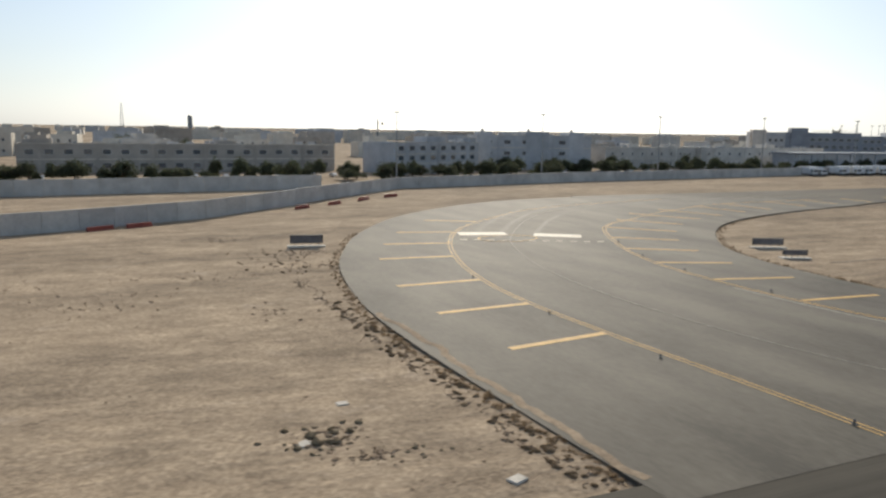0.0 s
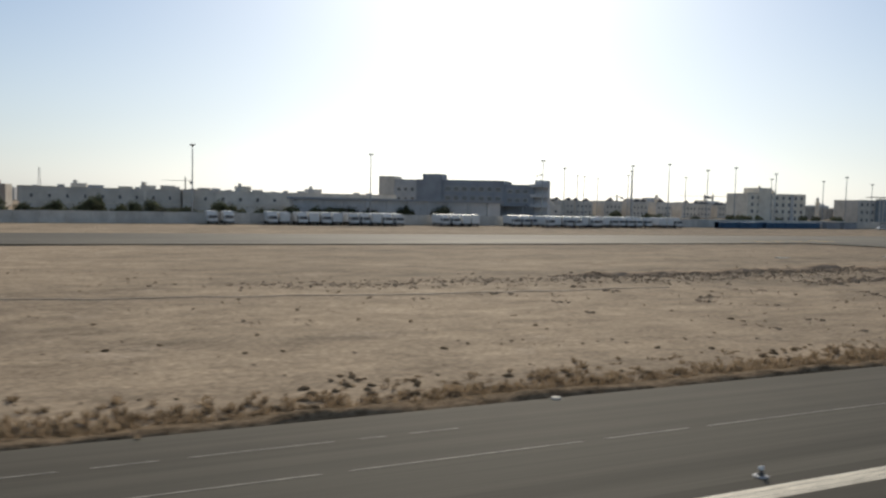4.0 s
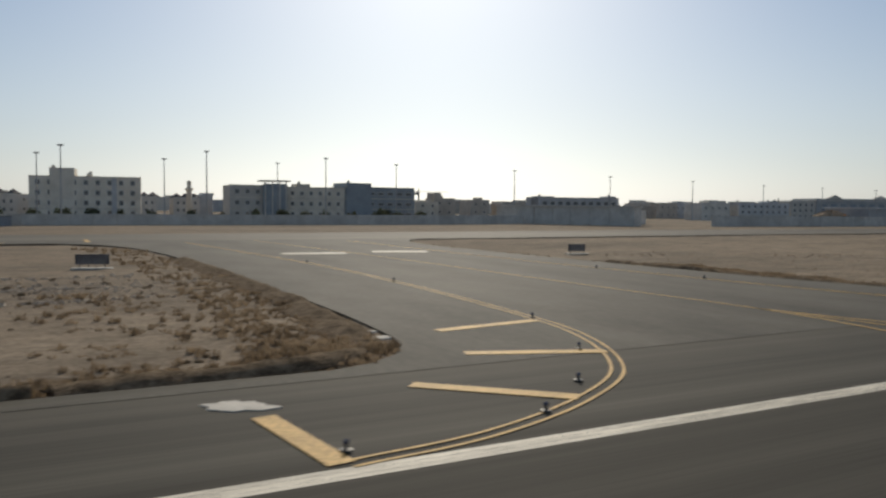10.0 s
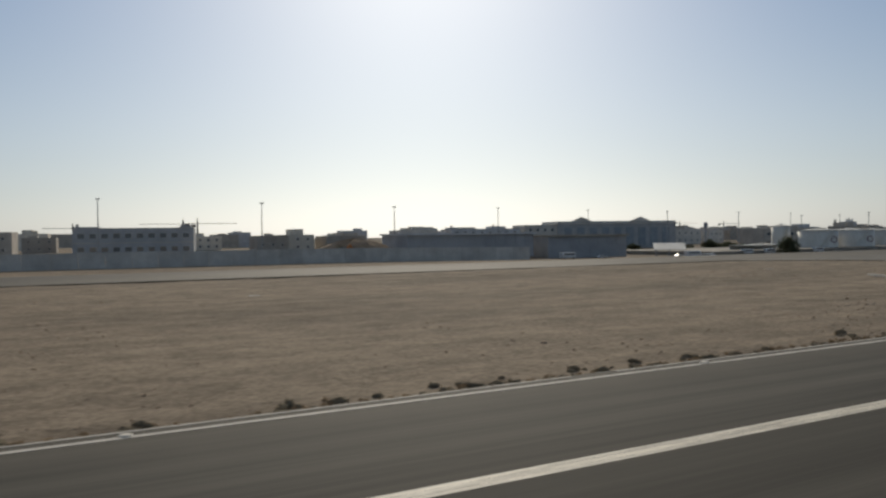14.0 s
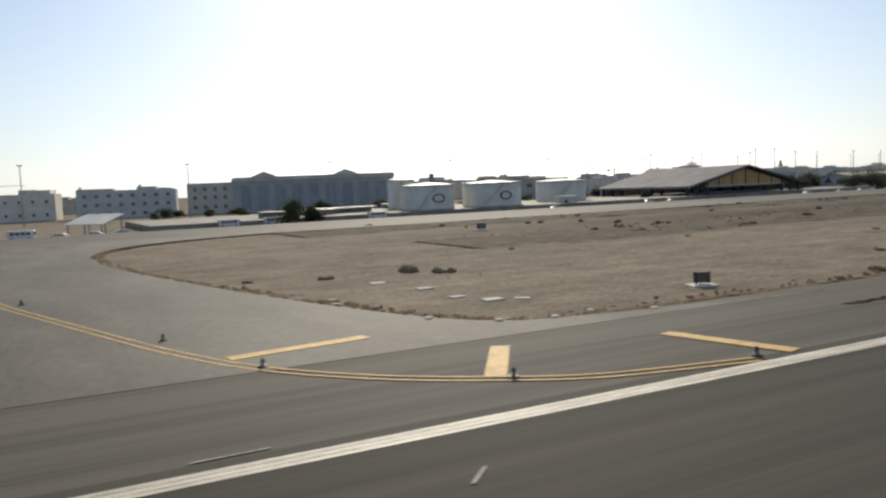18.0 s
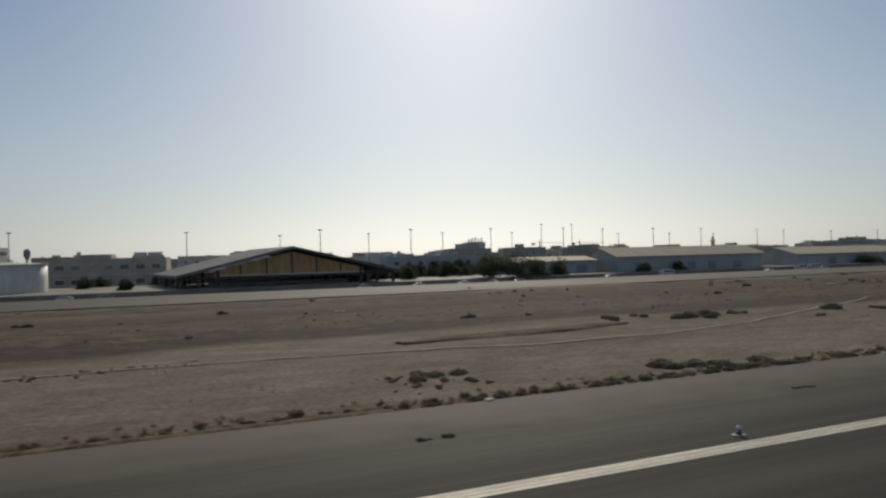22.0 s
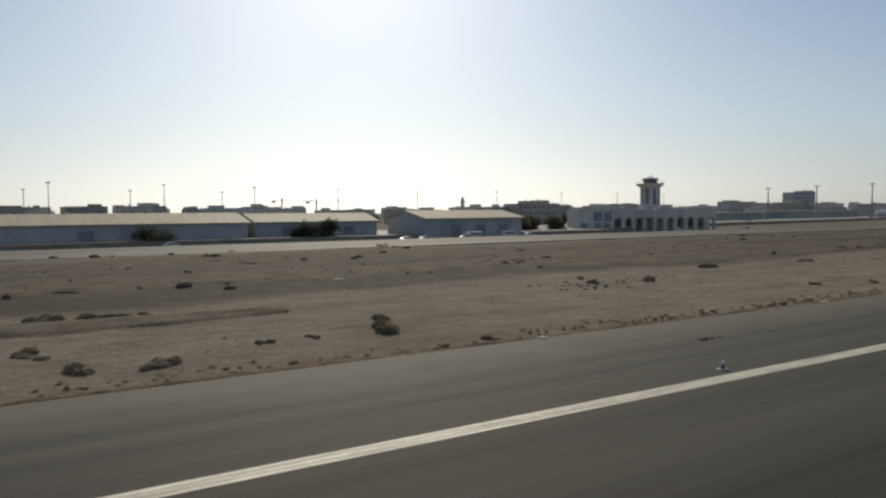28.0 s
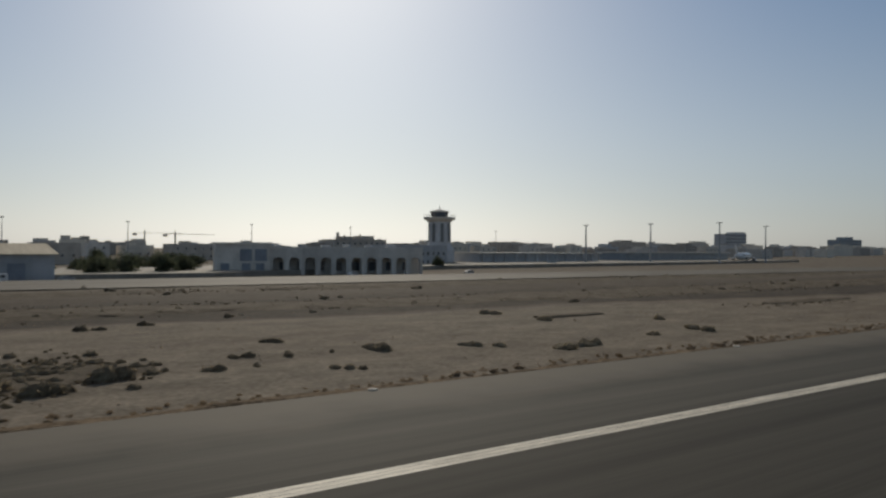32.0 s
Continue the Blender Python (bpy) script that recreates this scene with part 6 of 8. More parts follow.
# ---- shrubs, trees and grass ----
def leaf_cloud(bm, rnd, n, rx, ry, rz, size, z0=0.0, flat=0.35):
    """Many small leaf-like flakes filling an uneven mound."""
    for _ in range(n):
        a = rnd.uniform(0, 2 * math.pi)
        u = rnd.random() ** 0.5
        lump = 0.72 + 0.28 * math.sin(3 * a + rx) * math.sin(2 * a + ry * 5)
        x, y = rx * u * lump * math.cos(a), ry * u * lump * math.sin(a)
        z = z0 + rz * math.sqrt(max(0.0, 1 - u * u)) * rnd.uniform(0.25, 1.0) * lump
        m = Matrix.Translation((x, y, z)) @ Euler((rnd.uniform(-1.2, 1.2), rnd.uniform(-1.2, 1.2), rnd.uniform(0, 6.28))).to_matrix().to_4x4()
        s = size * rnd.uniform(0.6, 1.4)
        bm.faces.new([bm.verts.new(m @ Vector(v)) for v in ((-s, -s * flat, 0), (s, -s * flat * 0.6, 0), (s * 0.7, s * flat, 0), (-s * 0.6, s * flat, 0))])


def mound_core(bm, rnd, cx, cy, rx, ry, rz, rings=4, sides=9):
    """A low uneven dome under the twigs."""
    last = None
    for r in range(rings):
        f = r / (rings - 0.6)
        row = []
        for k in range(sides):
            a = 2 * math.pi * (k + 0.4 * r) / sides
            q = math.cos(f * math.pi / 2) ** 0.7 * rnd.uniform(0.8, 1.15)
            row.append(bm.verts.new((cx + rx * q * math.cos(a), cy + ry * q * math.sin(a), -0.06 + (rz + 0.06) * math.sin(f * math.pi / 2) * rnd.uniform(0.85, 1.1))))
        if last:
            for k in range(sides):
                bm.faces.new((last[k], last[(k + 1) % sides], row[(k + 1) % sides], row[k]))
        last = row
    bm.faces.new(last)


def bush_mesh(seed, lobes, flakes, spread, rings, sides, mat):
    """Lobes of matted twigs: a dome each, bristling with small flakes."""
    rnd = random.Random(seed)
    bm = bmesh.new()
    for j in range(lobes):
        rx, ry, rz = rnd.uniform(0.34, 0.58), rnd.uniform(0.3, 0.46), rnd.uniform(0.24, 0.42)
        dx, dy = rnd.uniform(-spread, spread), rnd.uniform(-0.25, 0.25)
        mound_core(bm, rnd, dx, dy, rx * 0.86, ry * 0.86, rz * 0.84, rings, sides)
        b2 = bmesh.new()
        leaf_cloud(b2, rnd, flakes, rx * 1.05, ry * 1.05, rz * 1.1, 0.085, 0.0, 0.3)
        for v in b2.verts:
            v.co.x += dx
            v.co.y += dy
        tmp = bpy.data.meshes.new("tmp")
        b2.to_mesh(tmp)
        b2.free()
        bm.from_mesh(tmp)
        bpy.data.meshes.remove(tmp)
    me = bpy.data.meshes.new("desert_shrub")
    bm.to_mesh(me)
    bm.free()
    me.materials.append(mat)
    return me


SHRUBS = [bush_mesh(40 + k, 2 + k % 3, 120, 0.6, 4, 9, BUSH) for k in range(6)]
TUFTS = [bush_mesh(60 + k, 1 + k % 2, 30, 0.35, 3, 6, TUFT) for k in range(5)]


def shrub(x, y, size, rnd):
    ob = new("desert_shrub", rnd.choice(SHRUBS))
    ob.matrix_world = pose(x, y, ground_z(x, y), 0, 0, rnd.uniform(0, 360)) @ Matrix.Diagonal((size * rnd.uniform(0.8, 1.5), size * rnd.uniform(0.8, 1.2), size * rnd.uniform(0.75, 1.1), 1))
    tagged(ob, "low dark desert shrub growing on the sand", "shrub", "shrubs on the sand")


rnd = random.Random(5)
SHRUB_SPOTS = [(584.2, 36.5, 1.5), (585.4, 34.6, 1.2), (579.9, 36.5, .8), (576.5, 38, .7), (603.4, 21.6, .9), (601.4, 20.6, 1), (599.7, 20.8, .9), (606.8, 25.7, .6), (610.7, 21, .7), (609, 21, .5), (625.5, 22.7, 1.3),
               (624.4, 21, 1), (629.3, 21.8, 1.2), (631, 20.6, 1.1), (622, 27.7, .7), (620.7, 35.3, .9), (621.3, 47, 1), (635.1, 20.7, 1.4), (637.4, 20.6, 1.2), (636.2, 20.4, .9), (645.6, 32.5, 1.6), (647, 32.4, 1.3),
               (647.7, 23.6, 1.1), (649.6, 23.5, .8), (665.9, 31.3, 1.2), (655.8, 27.3, .7), (655, 28.4, .6), (663, 33.3, 1.6), (664.4, 33.2, 1.1), (668.6, 34.2, 1.5), (669.8, 34.6, 1.3), (667, 35.4, 1.1), (665.9, 26.5, .9),
               (669.9, 20.6, 1.2), (677.5, 20.4, 1.3), (661.4, 20.4, 1.3), (668.2, 20.8, .8), (711.6, 21.6, 1.6), (713, 21.2, 1.2), (715.2, 20.6, 1.3), (721.2, 37.9, 1.3), (725.9, 36.3, 1.6), (727.4, 36.2, 1.2), (702.5, 24, 1.2),
               (703.6, 24.4, 1), (724.1, 38, 1.2), (728.8, 36.8, 1.6), (730.4, 36.4, 1.3), (737.1, 35.1, 1.4), (724.2, 20.6, .9), (723.3, 20.5, .7), (722.4, 20.5, .7), (721.4, 20.4, .6), (732.3, 21, .6), (741.6, 24.3, 1.1),
               (742.9, 24, .8), (751.8, 26.8, 1.1), (758.7, 30.5, .9), (735.7, 20, .5), (733.2, 32.5, .7), (740.3, 33.7, .9), (752.8, 26.2, 1.2), (753.6, 26, 1), (762.1, 23.2, .8), (763, 22.8, .6), (761.6, 31.3, .9),
               (758.8, 23.6, .8), (778.2, 28.4, .9), (781.2, 25.7, 1.7), (783, 25.6, 1.4), (784.9, 25.4, 1.5), (749.6, 37.9, 1.2), (776.3, 30.3, 1.1), (786, 24.9, 1.3), (791.1, 25.3, 1.3), (797.2, 25.4, 1.4), (830.9, 26.1, 1),
               (832.5, 25.1, .8), (843.6, 24.1, 1.2), (846.2, 30.6, 1.3), (850.8, 27.6, 1.3), (839.1, 34.6, 1), (825.3, 35.9, 1), (824.1, 43.2, 1.5), (849.6, 23.4, 1), (843.9, 31.1, 1.4), (844.8, 26.8, 1.4), (850.2, 23.6, .9),
               (848, 31, 1.3), (839.3, 29.7, 1), (840, 33.5, 1.3), (851.2, 27.5, 1.3), (860.5, 26.3, 1), (841.1, 26.7, .9), (855.3, 29.4, 1.1), (873, 26.2, 1), (862, 34.3, 1.2), (861.6, 22.6, 1.3), (860.9, 25.9, .9),
               (863.4, 22.2, .9), (867.4, 24.3, .7), (871.8, 24.7, 1.6), (868.9, 24.2, .6), (863.4, 34.5, 1), (864.6, 33.7, 1), (865.9, 33.8, .8), (891.4, 34.1, .8), (899.8, 24.3, .8), (903.4, 22.8, .9), (922.5, 26.3, 1),
               (894.7, 31.7, 1.4), (890.3, 31.9, 1.1), (907.2, 37.1, 1.6), (919, 36.5, 1.3), (923, 26.1, .8), (941.8, 29.9, 1.1), (925.6, 27.3, .7), (961.9, 23.5, .8), (962.8, 23.3, .6), (966, 27.7, 1.4), (972.9, 23.8, 1.3),
               (974.4, 23.6, 1.4), (969.9, 26.3, .7), (970.9, 25.6, .8), (980.6, 24.8, 1), (984.4, 25.1, 1.4), (953, 24.5, 2.0), (951.6, 25.6, 1.9), (955, 25.8, 1.7), (963, 32.1, 1), (987.7, 29.8, 1.5), (981.6, 38.5, 1.2),
               (981.5, 33.7, 1.4), (-31, 31.8, .6), (-28.5, 32.6, .5), (-27.1, 31.6, .45), (-21.2, 25.7, .5), (-17.8, 29.8, .4), (390, 26.6, .7), (391.6, 29.5, .6), (393, 24.6, .6), (395.4, 30.5, .6), (398, 24, .5)]
for x, y, s in SHRUB_SPOTS:
    shrub(x, y, s * 0.72, rnd)


def shrub_patch(name, spots, label, mat=TUFT):
    """Many uncounted small shrubs in one mesh."""
    verts, faces = [], []
    for x, y, size in spots:
        src = TUFTS[int(x * 7) % 5]
        m = pose(x, y, ground_z(x, y), 0, 0, x * 77 % 360) @ Matrix.Diagonal((size * 1.15, size, size * 0.9, 1))
        k = len(verts)
        verts += [m @ v.co for v in src.vertices]
        faces += [[k + i for i in p.vertices] for p in src.polygons]
    me = bpy.data.meshes.new(name)
    me.from_pydata(verts, [], faces)
    me.materials.append(mat)
    tagged(new(name, me), label, "shrubs", kind="stuff")


far = []
for _ in range(170):
    x, y = rnd.uniform(600, 1180), 40 + 46 * rnd.random() ** 0.8
    far += [(x + rnd.uniform(-2, 2), y + rnd.uniform(-0.6, 0.6), rnd.uniform(0.45, 1.05)) for _ in range(rnd.choice((1, 1, 2, 3)))]
shrub_patch("far_shrubs", far, "low dark desert shrubs sprinkled over the sand", BUSH)
shrub_patch("edge_shrubs", [(rnd.uniform(378, 484), 19.25 + abs(rnd.gauss(0, 0.55)), rnd.uniform(0.2, 0.62)) for _ in range(300)] + [(rnd.uniform(495, 535), rnd.uniform(19.5, 20.5), rnd.uniform(0.2, 0.5)) for _ in range(46)],
            "small dark shrubs along the pavement edge", BUSH)
edge = []
for k in range(900):
    x = rnd.uniform(588, 1120)
    if noise.noise((x * 0.06, 9.0, 1.0)) > -0.12:
        edge.append((x, 19.7 + abs(rnd.gauss(0, 0.55)), rnd.uniform(0.14, 0.46)))
shrub_patch("edge_shrubs", edge, "dark brown small shrubs along the pavement edge")
shrub_patch("small_tufts", [(rnd.uniform(50, 160), 20.5 + 34 * rnd.random() ** 1.6, rnd.uniform(0.08, 0.28)) for _ in range(380)] + [(rnd.uniform(200, 290), 20 + 24 * rnd.random() ** 1.5, rnd.uniform(0.08, 0.3)) for _ in range(330)] + [(rnd.uniform(326, 400), 20 + 16 * rnd.random() ** 1.6, rnd.uniform(0.08, 0.3)) for _ in range(220)] + [(rnd.uniform(-44, 55), rnd.uniform(20, 58), rnd.uniform(0.05, 0.2)) for _ in range(260)], "small dark dry tufts sprinkled over the sand")


def grass_strip(name, spots, label, mat=None, wide=1.0):
    """Ragged mounds of thin blades; spots of (x, y, length, width, amount, height)."""
    rnd = random.Random(len(spots) * 3 + int(spots[0][0]))
    verts, faces = [], []
    for x0, y0, sx, sy, n, hgt in spots:
        lump = 0.45 + 1.1 * max(0.0, noise.noise((x0 * 0.23, y0 * 0.3, 4.0)) + 0.4)
        for _ in range(max(2, int(n * 0.55))):
            cx, cy = x0 + rnd.uniform(-1, 1) * sx, y0 + max(-0.8, min(1.6, rnd.gauss(0, 0.45))) * sy
            if cy < 19.15 and sy > 0.3:
                cy = 19.15 + rnd.uniform(0, 0.35)
            r = hgt * rnd.uniform(0.5, 1.3)
            mound = hgt * rnd.uniform(0.6, 1.5) * lump
            for _ in range(14):
                a, u = rnd.uniform(0, 6.28), rnd.random() ** 0.5
                ox, oy = cx + r * u * math.cos(a), cy + r * u * math.sin(a)
                z = ground_z(ox, oy) if oy > 19.0 else 0.0
                hh = mound * (1.05 - 0.75 * u * u)
                b = rnd.uniform(0, 6.28)
                s = rnd.uniform(0.015, 0.045) * wide
                dx, dy = s * math.cos(b), s * math.sin(b)
                lx, ly = 0.35 * r * u * math.cos(a) + rnd.uniform(-0.05, 0.05), 0.35 * r * u * math.sin(a) + rnd.uniform(-0.05, 0.05)
                k = len(verts)
                verts += [(ox - dx, oy - dy, z - 0.02), (ox + dx, oy + dy, z - 0.02), (ox + dx * 0.6 + lx, oy + dy * 0.6 + ly, z + hh * 0.85), (ox - dx * 0.3 + lx, oy - dy * 0.3 + ly, z + hh)]
                faces.append((k, k + 1, k + 2, k + 3))
    me = bpy.data.meshes.new(name)
    me.from_pydata(verts, [], faces)
    me.materials.append(mat or DRY_GRASS)
    tagged(new(name, me), label, "dry grass", kind="stuff")


def berm(line, width, height, seed, label="low ridge of matted dead grass along the pavement edge", mat=None):
    """A lumpy ridge over a plan line; its foot stays clear of the pavement on the right-hand side of the line."""
    pts = [Vector(p) for p in line]
    stations = []
    for a, b in zip(pts, pts[1:]):
        n = max(1, round((b - a).length / 0.45))
        stations += [(a.lerp(b, k / n), (b - a).normalized()) for k in range(n)]
    bm, last = bmesh.new(), None
    for p, d in stations:
        side = Vector((-d.y, d.x))
        lump = max(0.12, 0.75 + 0.9 * noise.noise((p.x * 0.31, p.y * 0.31, seed)) + 0.5 * noise.noise((p.x * 1.3, p.y * 1.3, seed)))
        row = []
        for f, h in ((0.0, -0.08), (0.1, 0.55), (0.26, 0.95), (0.45, 0.85), (0.68, 0.45), (1.0, -0.1)):
            w = width * (0.8 + 0.4 * noise.noise((p.x * 0.5, p.y * 0.5, seed + 3))) * f + 0.1 * noise.noise((p.x * 1.9, p.y * 1.9, f + seed))
            q = p + side * max(w, 0.0)
            row.append(bm.verts.new((q.x, q.y, (ground_z(q.x, q.y) if mat else -0.06) + height * lump * h * (1 + 0.4 * noise.noise((q.x * 2.3, q.y * 2.3, seed))))))
        if last:
            for k in range(5):
                bm.faces.new((last[k], row[k], row[k + 1], last[k + 1]))
        last = row
    bmesh.ops.recalc_face_normals(bm, faces=bm.faces)
    tagged(mesh_object("soil_ridge" if mat else "grass_ridge", bm, mat or MOUND, smooth=True), label, "soil ridge" if mat else "dead grass", kind="stuff")


def along(x0, x1, y, step, sy, n, hgt):
    k, out = x0, []
    while k < x1:
        out.append((k, y, step / 2, sy, n, hgt))
        k += step
    return out


berm([(-28, 19.1), (152, 19.1)], 1.3, 0.16, 1.0)
third = [(q.x, q.y) for q in curve_points([(291, 62), (290.9, 44), (290.3, 30), (289.7, 24.5), (288.6, 21.4), (286.4, 19.6), (280, 19.15)], 6)]
berm([(203, 19.1), (240, 19.1), (280, 19.15)], 1.4, 0.27, 2.0)
berm([(x, y) for x, y in reversed(third)], 2.2, 0.25, 5.0)
corner = [(q.x, q.y) for q in curve_points([(319.4, 48), (320.6, 31), (322.0, 24), (323.8, 20.8), (327.5, 19.3), (336, 19.1)], 6)]
berm(corner, 1.8, 0.22, 7.0)
berm([(336, 19.1), (378, 19.1)], 1.0, 0.14, 9.0)
berm([(582, 19.1), (700, 19.1)], 0.9, 0.07, 11.0)
berm([(487, 19.05), (534, 19.05)], 1.0, 0.14, 13.0)
berm([(86, 49), (106, 50), (126, 49.2), (136, 49)], 3.0, 0.36, 21.0, "low ragged bank of dug brown soil", SAND_DARK)
berm([(126, 42.4), (134, 43.2), (141, 42)], 1.8, 0.3, 23.0, "low ragged bank of dug brown soil", SAND_DARK)
berm([(131, 49.4), (142, 50), (147, 49)], 2.2, 0.35, 25.0, "low ragged bank of dug brown soil", SAND_DARK)
berm([(140.6, 36.2), (142.4, 35.9)], 1.1, 0.42, 27.0, "small heap of dark dug soil", SAND_DARK)
berm([(786, 19.1), (1000, 19.1)], 0.8, 0.06, 15.0)
grass_strip("dry_grass", along(-46, 157, 20.1, 0.8, 1.3, 46, 0.2) + along(-10, 90, 21.4, 2.0, 2.2, 22, 0.13), "thick strip of dry brown grass along the pavement edge")
grass_strip("dry_grass", along(205, 288, 20.0, 0.8, 1.2, 46, 0.2) + [(285.6 - rnd.random() * 5, 21 + k * 0.8, 1.6, 0.9, 15, 0.17) for k in range(24)] + along(325, 379, 19.7, 0.8, 0.8, 30, 0.15) + along(230, 280, 21, 2, 1.6, 10, 0.12), "strip of dry brown grass along the pavement edge")
for which, (left, right) in LINKS.items():
    sp = []
    for side, s in ((left, -1), (right, 1)):
        c = curve_points(side, 10)
        for p in c:
            if 19.4 < p.y < 80:
                thick = 2.6 if which == "link_taxiway_third" and s < 0 else 0.4 if which == "link_taxiway_first" and s < 0 else 0.55
                if which == "link_taxiway_second" and s < 0 and p.y < 35:
                    continue
                sp.append((p.x + s * thick * 0.95, p.y, thick * 0.85, 0.6, (44 if thick > 2 else 16) if p.y < 50 else (24 if thick > 2 else 9), 0.17 if thick > 2 else 0.12))
    grass_strip("dry_grass", sp, "dry brown grass along the edge of the link taxiway")
grass_strip("dry_grass", along(379, 484, 19.6, 1.2, 0.5, 10, 0.1) + along(486, 540, 19.6, 1.2, 0.8, 18, 0.15) + along(582, 800, 20.0, 1.2, 1.0, 16, 0.1) + along(800, 1120, 20.2, 1.4, 1.1, 14, 0.08), "patchy strip of dry grass along the pavement edge")
grass_strip("crack_weeds", [(x, 15.5 + (0.25 + (x - 606) * 0.05 if 606 < x < 626 else 0.05) , 0.6, 0.14, 34 if x < 626 else 20, 0.042) for x in range(590, 660) if x < 618 or noise.noise((x * 0.5, 3.0, 1.0)) > 0.1] + [(x, 15.6, 0.5, 0.12, 20, 0.04) for x in range(660, 905) if noise.noise((x * 0.4, 5.0, 1.0)) > 0.3], "dark line of weeds in a pavement seam", WEED, 1.5)
weed_spots = []
crnd_patch = random.Random(9)
for x in range(596, 1180, 3):
    if noise.noise((x * 0.035, 2.0, 2.0)) > -0.25:
        weed_spots.append((x, 52 + 7 * noise.noise((x * 0.012, 6.0, 2.0)), 2.2, 6.5, 30, 0.08))
    if noise.noise((x * 0.03, 8.0, 3.0)) > -0.05:
        weed_spots.append((x, 73 + 6 * math.sin(x * 0.013), 2.4, 5, 30, 0.08))
    if noise.noise((x * 0.05, 4.0, 9.0)) > 0.2:
        weed_spots.append((x, 33 + 5 * noise.noise((x * 0.02, 1.0, 4.0)), 1.8, 2.0, 22, 0.06))
shrub_patch("low_weeds", [(952 + crnd_patch.gauss(0, 3.4), 28 + crnd_patch.gauss(0, 1.7), crnd_patch.uniform(0.35, 0.8)) for _ in range(150)], "dense patch of low grey-green weeds", BUSH)
weed_spots += [(946 + k, 27.5 + 2 * math.sin(k), 1.2, 4.0, 90, 0.06) for k in range(10)]
grass_strip("dark_weeds", weed_spots, "broad dark bands of low weeds on the sand", WEED, 1.7)
grass_strip("dry_grass", [(159.3 - 0.9 * k / 13, 20.5 + k, 0.7, 0.9, 44, 0.16) for k in range(0, 14)], "tall dry brown grass beside the concrete strip")


# stones and dug soil in joined heaps
def stones(name, spots, mat, label, size=0.1):
    rnd = random.Random(len(spots) * 7 + 1)
    verts, faces = [], []
    for x0, y0, sx, sy, n in spots:
        for _ in range(n):
            x, y = x0 + rnd.gauss(0, 0.5) * sx, y0 + rnd.gauss(0, 0.5) * sy
            s = size * rnd.uniform(0.4, 1.8) * rnd.uniform(0.5, 1.2)
            z = ground_z(x, y)
            k = len(verts)
            ring = [(x + s * rnd.uniform(0.7, 1.2) * math.cos(a), y + s * rnd.uniform(0.6, 1.1) * math.sin(a), z - 0.03) for a in (0, 1.26, 2.5, 3.8, 5.0)]
            top = [(0.55 * (px - x) + x, 0.55 * (py - y) + y, z + s * rnd.uniform(0.2, 0.5)) for px, py, _ in ring]
            verts += ring + top
            faces += [(k + j, k + (j + 1) % 5, k + 5 + (j + 1) % 5, k + 5 + j) for j in range(5)] + [(k + 5, k + 6, k + 7, k + 8, k + 9)]
    me = bpy.data.meshes.new(name)
    me.from_pydata(verts, [], faces)
    me.materials.append(mat)
    tagged(new(name, me), label, "stones", kind="stuff")


stones("pale_stones", [(x, 47.5 + noise.noise((x * 0.06, 1, 1)) * 3, 5, 2.8, 60) for x in range(62, 160, 3)], SAND_DARK, "broken brown clods in a dug strip", 0.13)
stones("pale_stones", [(x, 43 + noise.noise((x * 0.05, 3, 1)) * 5, 6, 5.0, 90) for x in range(203, 290, 3)], STONE, "band of pale broken stones on the sand", 0.1)
stones("dark_clods", [(x, 40.5 + noise.noise((x * 0.05, 5, 1)) * 3, 6, 3.0, 30) for x in range(215, 288, 3)], SAND_DARK, "dark clods among the pale stones", 0.10)
crnd = random.Random(77)
stones("stone_ridge", [(x, yy + noise.noise((x * 0.04, yy, 2)) * 2.0, 2.5, 0.7, 26) for yy in (38.5, 43.0, 48.5) for x in range(204, 286, 2)], STONE, "low ridge of pale broken stones on the sand", 0.12)
stones("clod_group", [(crnd.uniform(68, 130), crnd.uniform(23, 45), 0.9, 0.5, crnd.randint(3, 8)) for _ in range(60)], SAND_DARK, "small groups of brown clods on the sand", 0.17)
stones("scattered_clods", [(rnd.uniform(-60, 160), rnd.uniform(21, 80), 3, 1.5, rnd.randint(2, 9)) for _ in range(150)], SAND_DARK, "scattered brown clods on the sand", 0.07)
stones("scattered_clods", [(rnd.uniform(200, 540), rnd.uniform(21, 80), 3, 1.5, rnd.randint(1, 6)) for _ in range(110)], SAND_DARK, "scattered brown clods on the sand", 0.09)
stones("loose_clods", [(crnd.uniform(-130, 1100), 20 + 40 * crnd.random() ** 1.4, 2.5, 0.9, crnd.randint(1, 9)) for _ in range(1900)], SAND_DARK, "loose brown clods and gravel strewn over the sand", 0.055)
def tuft_belt(x0, x1, y0, deep, per_metre, lo, hi, seed):
    """Tufts crowding the pavement edge and thinning away from it, in drifts."""
    out, r = [], random.Random(seed)
    for _ in range(int((x1 - x0) * per_metre)):
        x, u = r.uniform(x0, x1), r.random() ** 1.9
        drift = 0.7 + 0.9 * noise.noise((x * 0.11, seed, 2.0))
        if u * 1.1 < drift:
            out.append((x, y0 + deep * u, r.uniform(lo, hi) * (1.1 - 0.5 * u)))
    return out


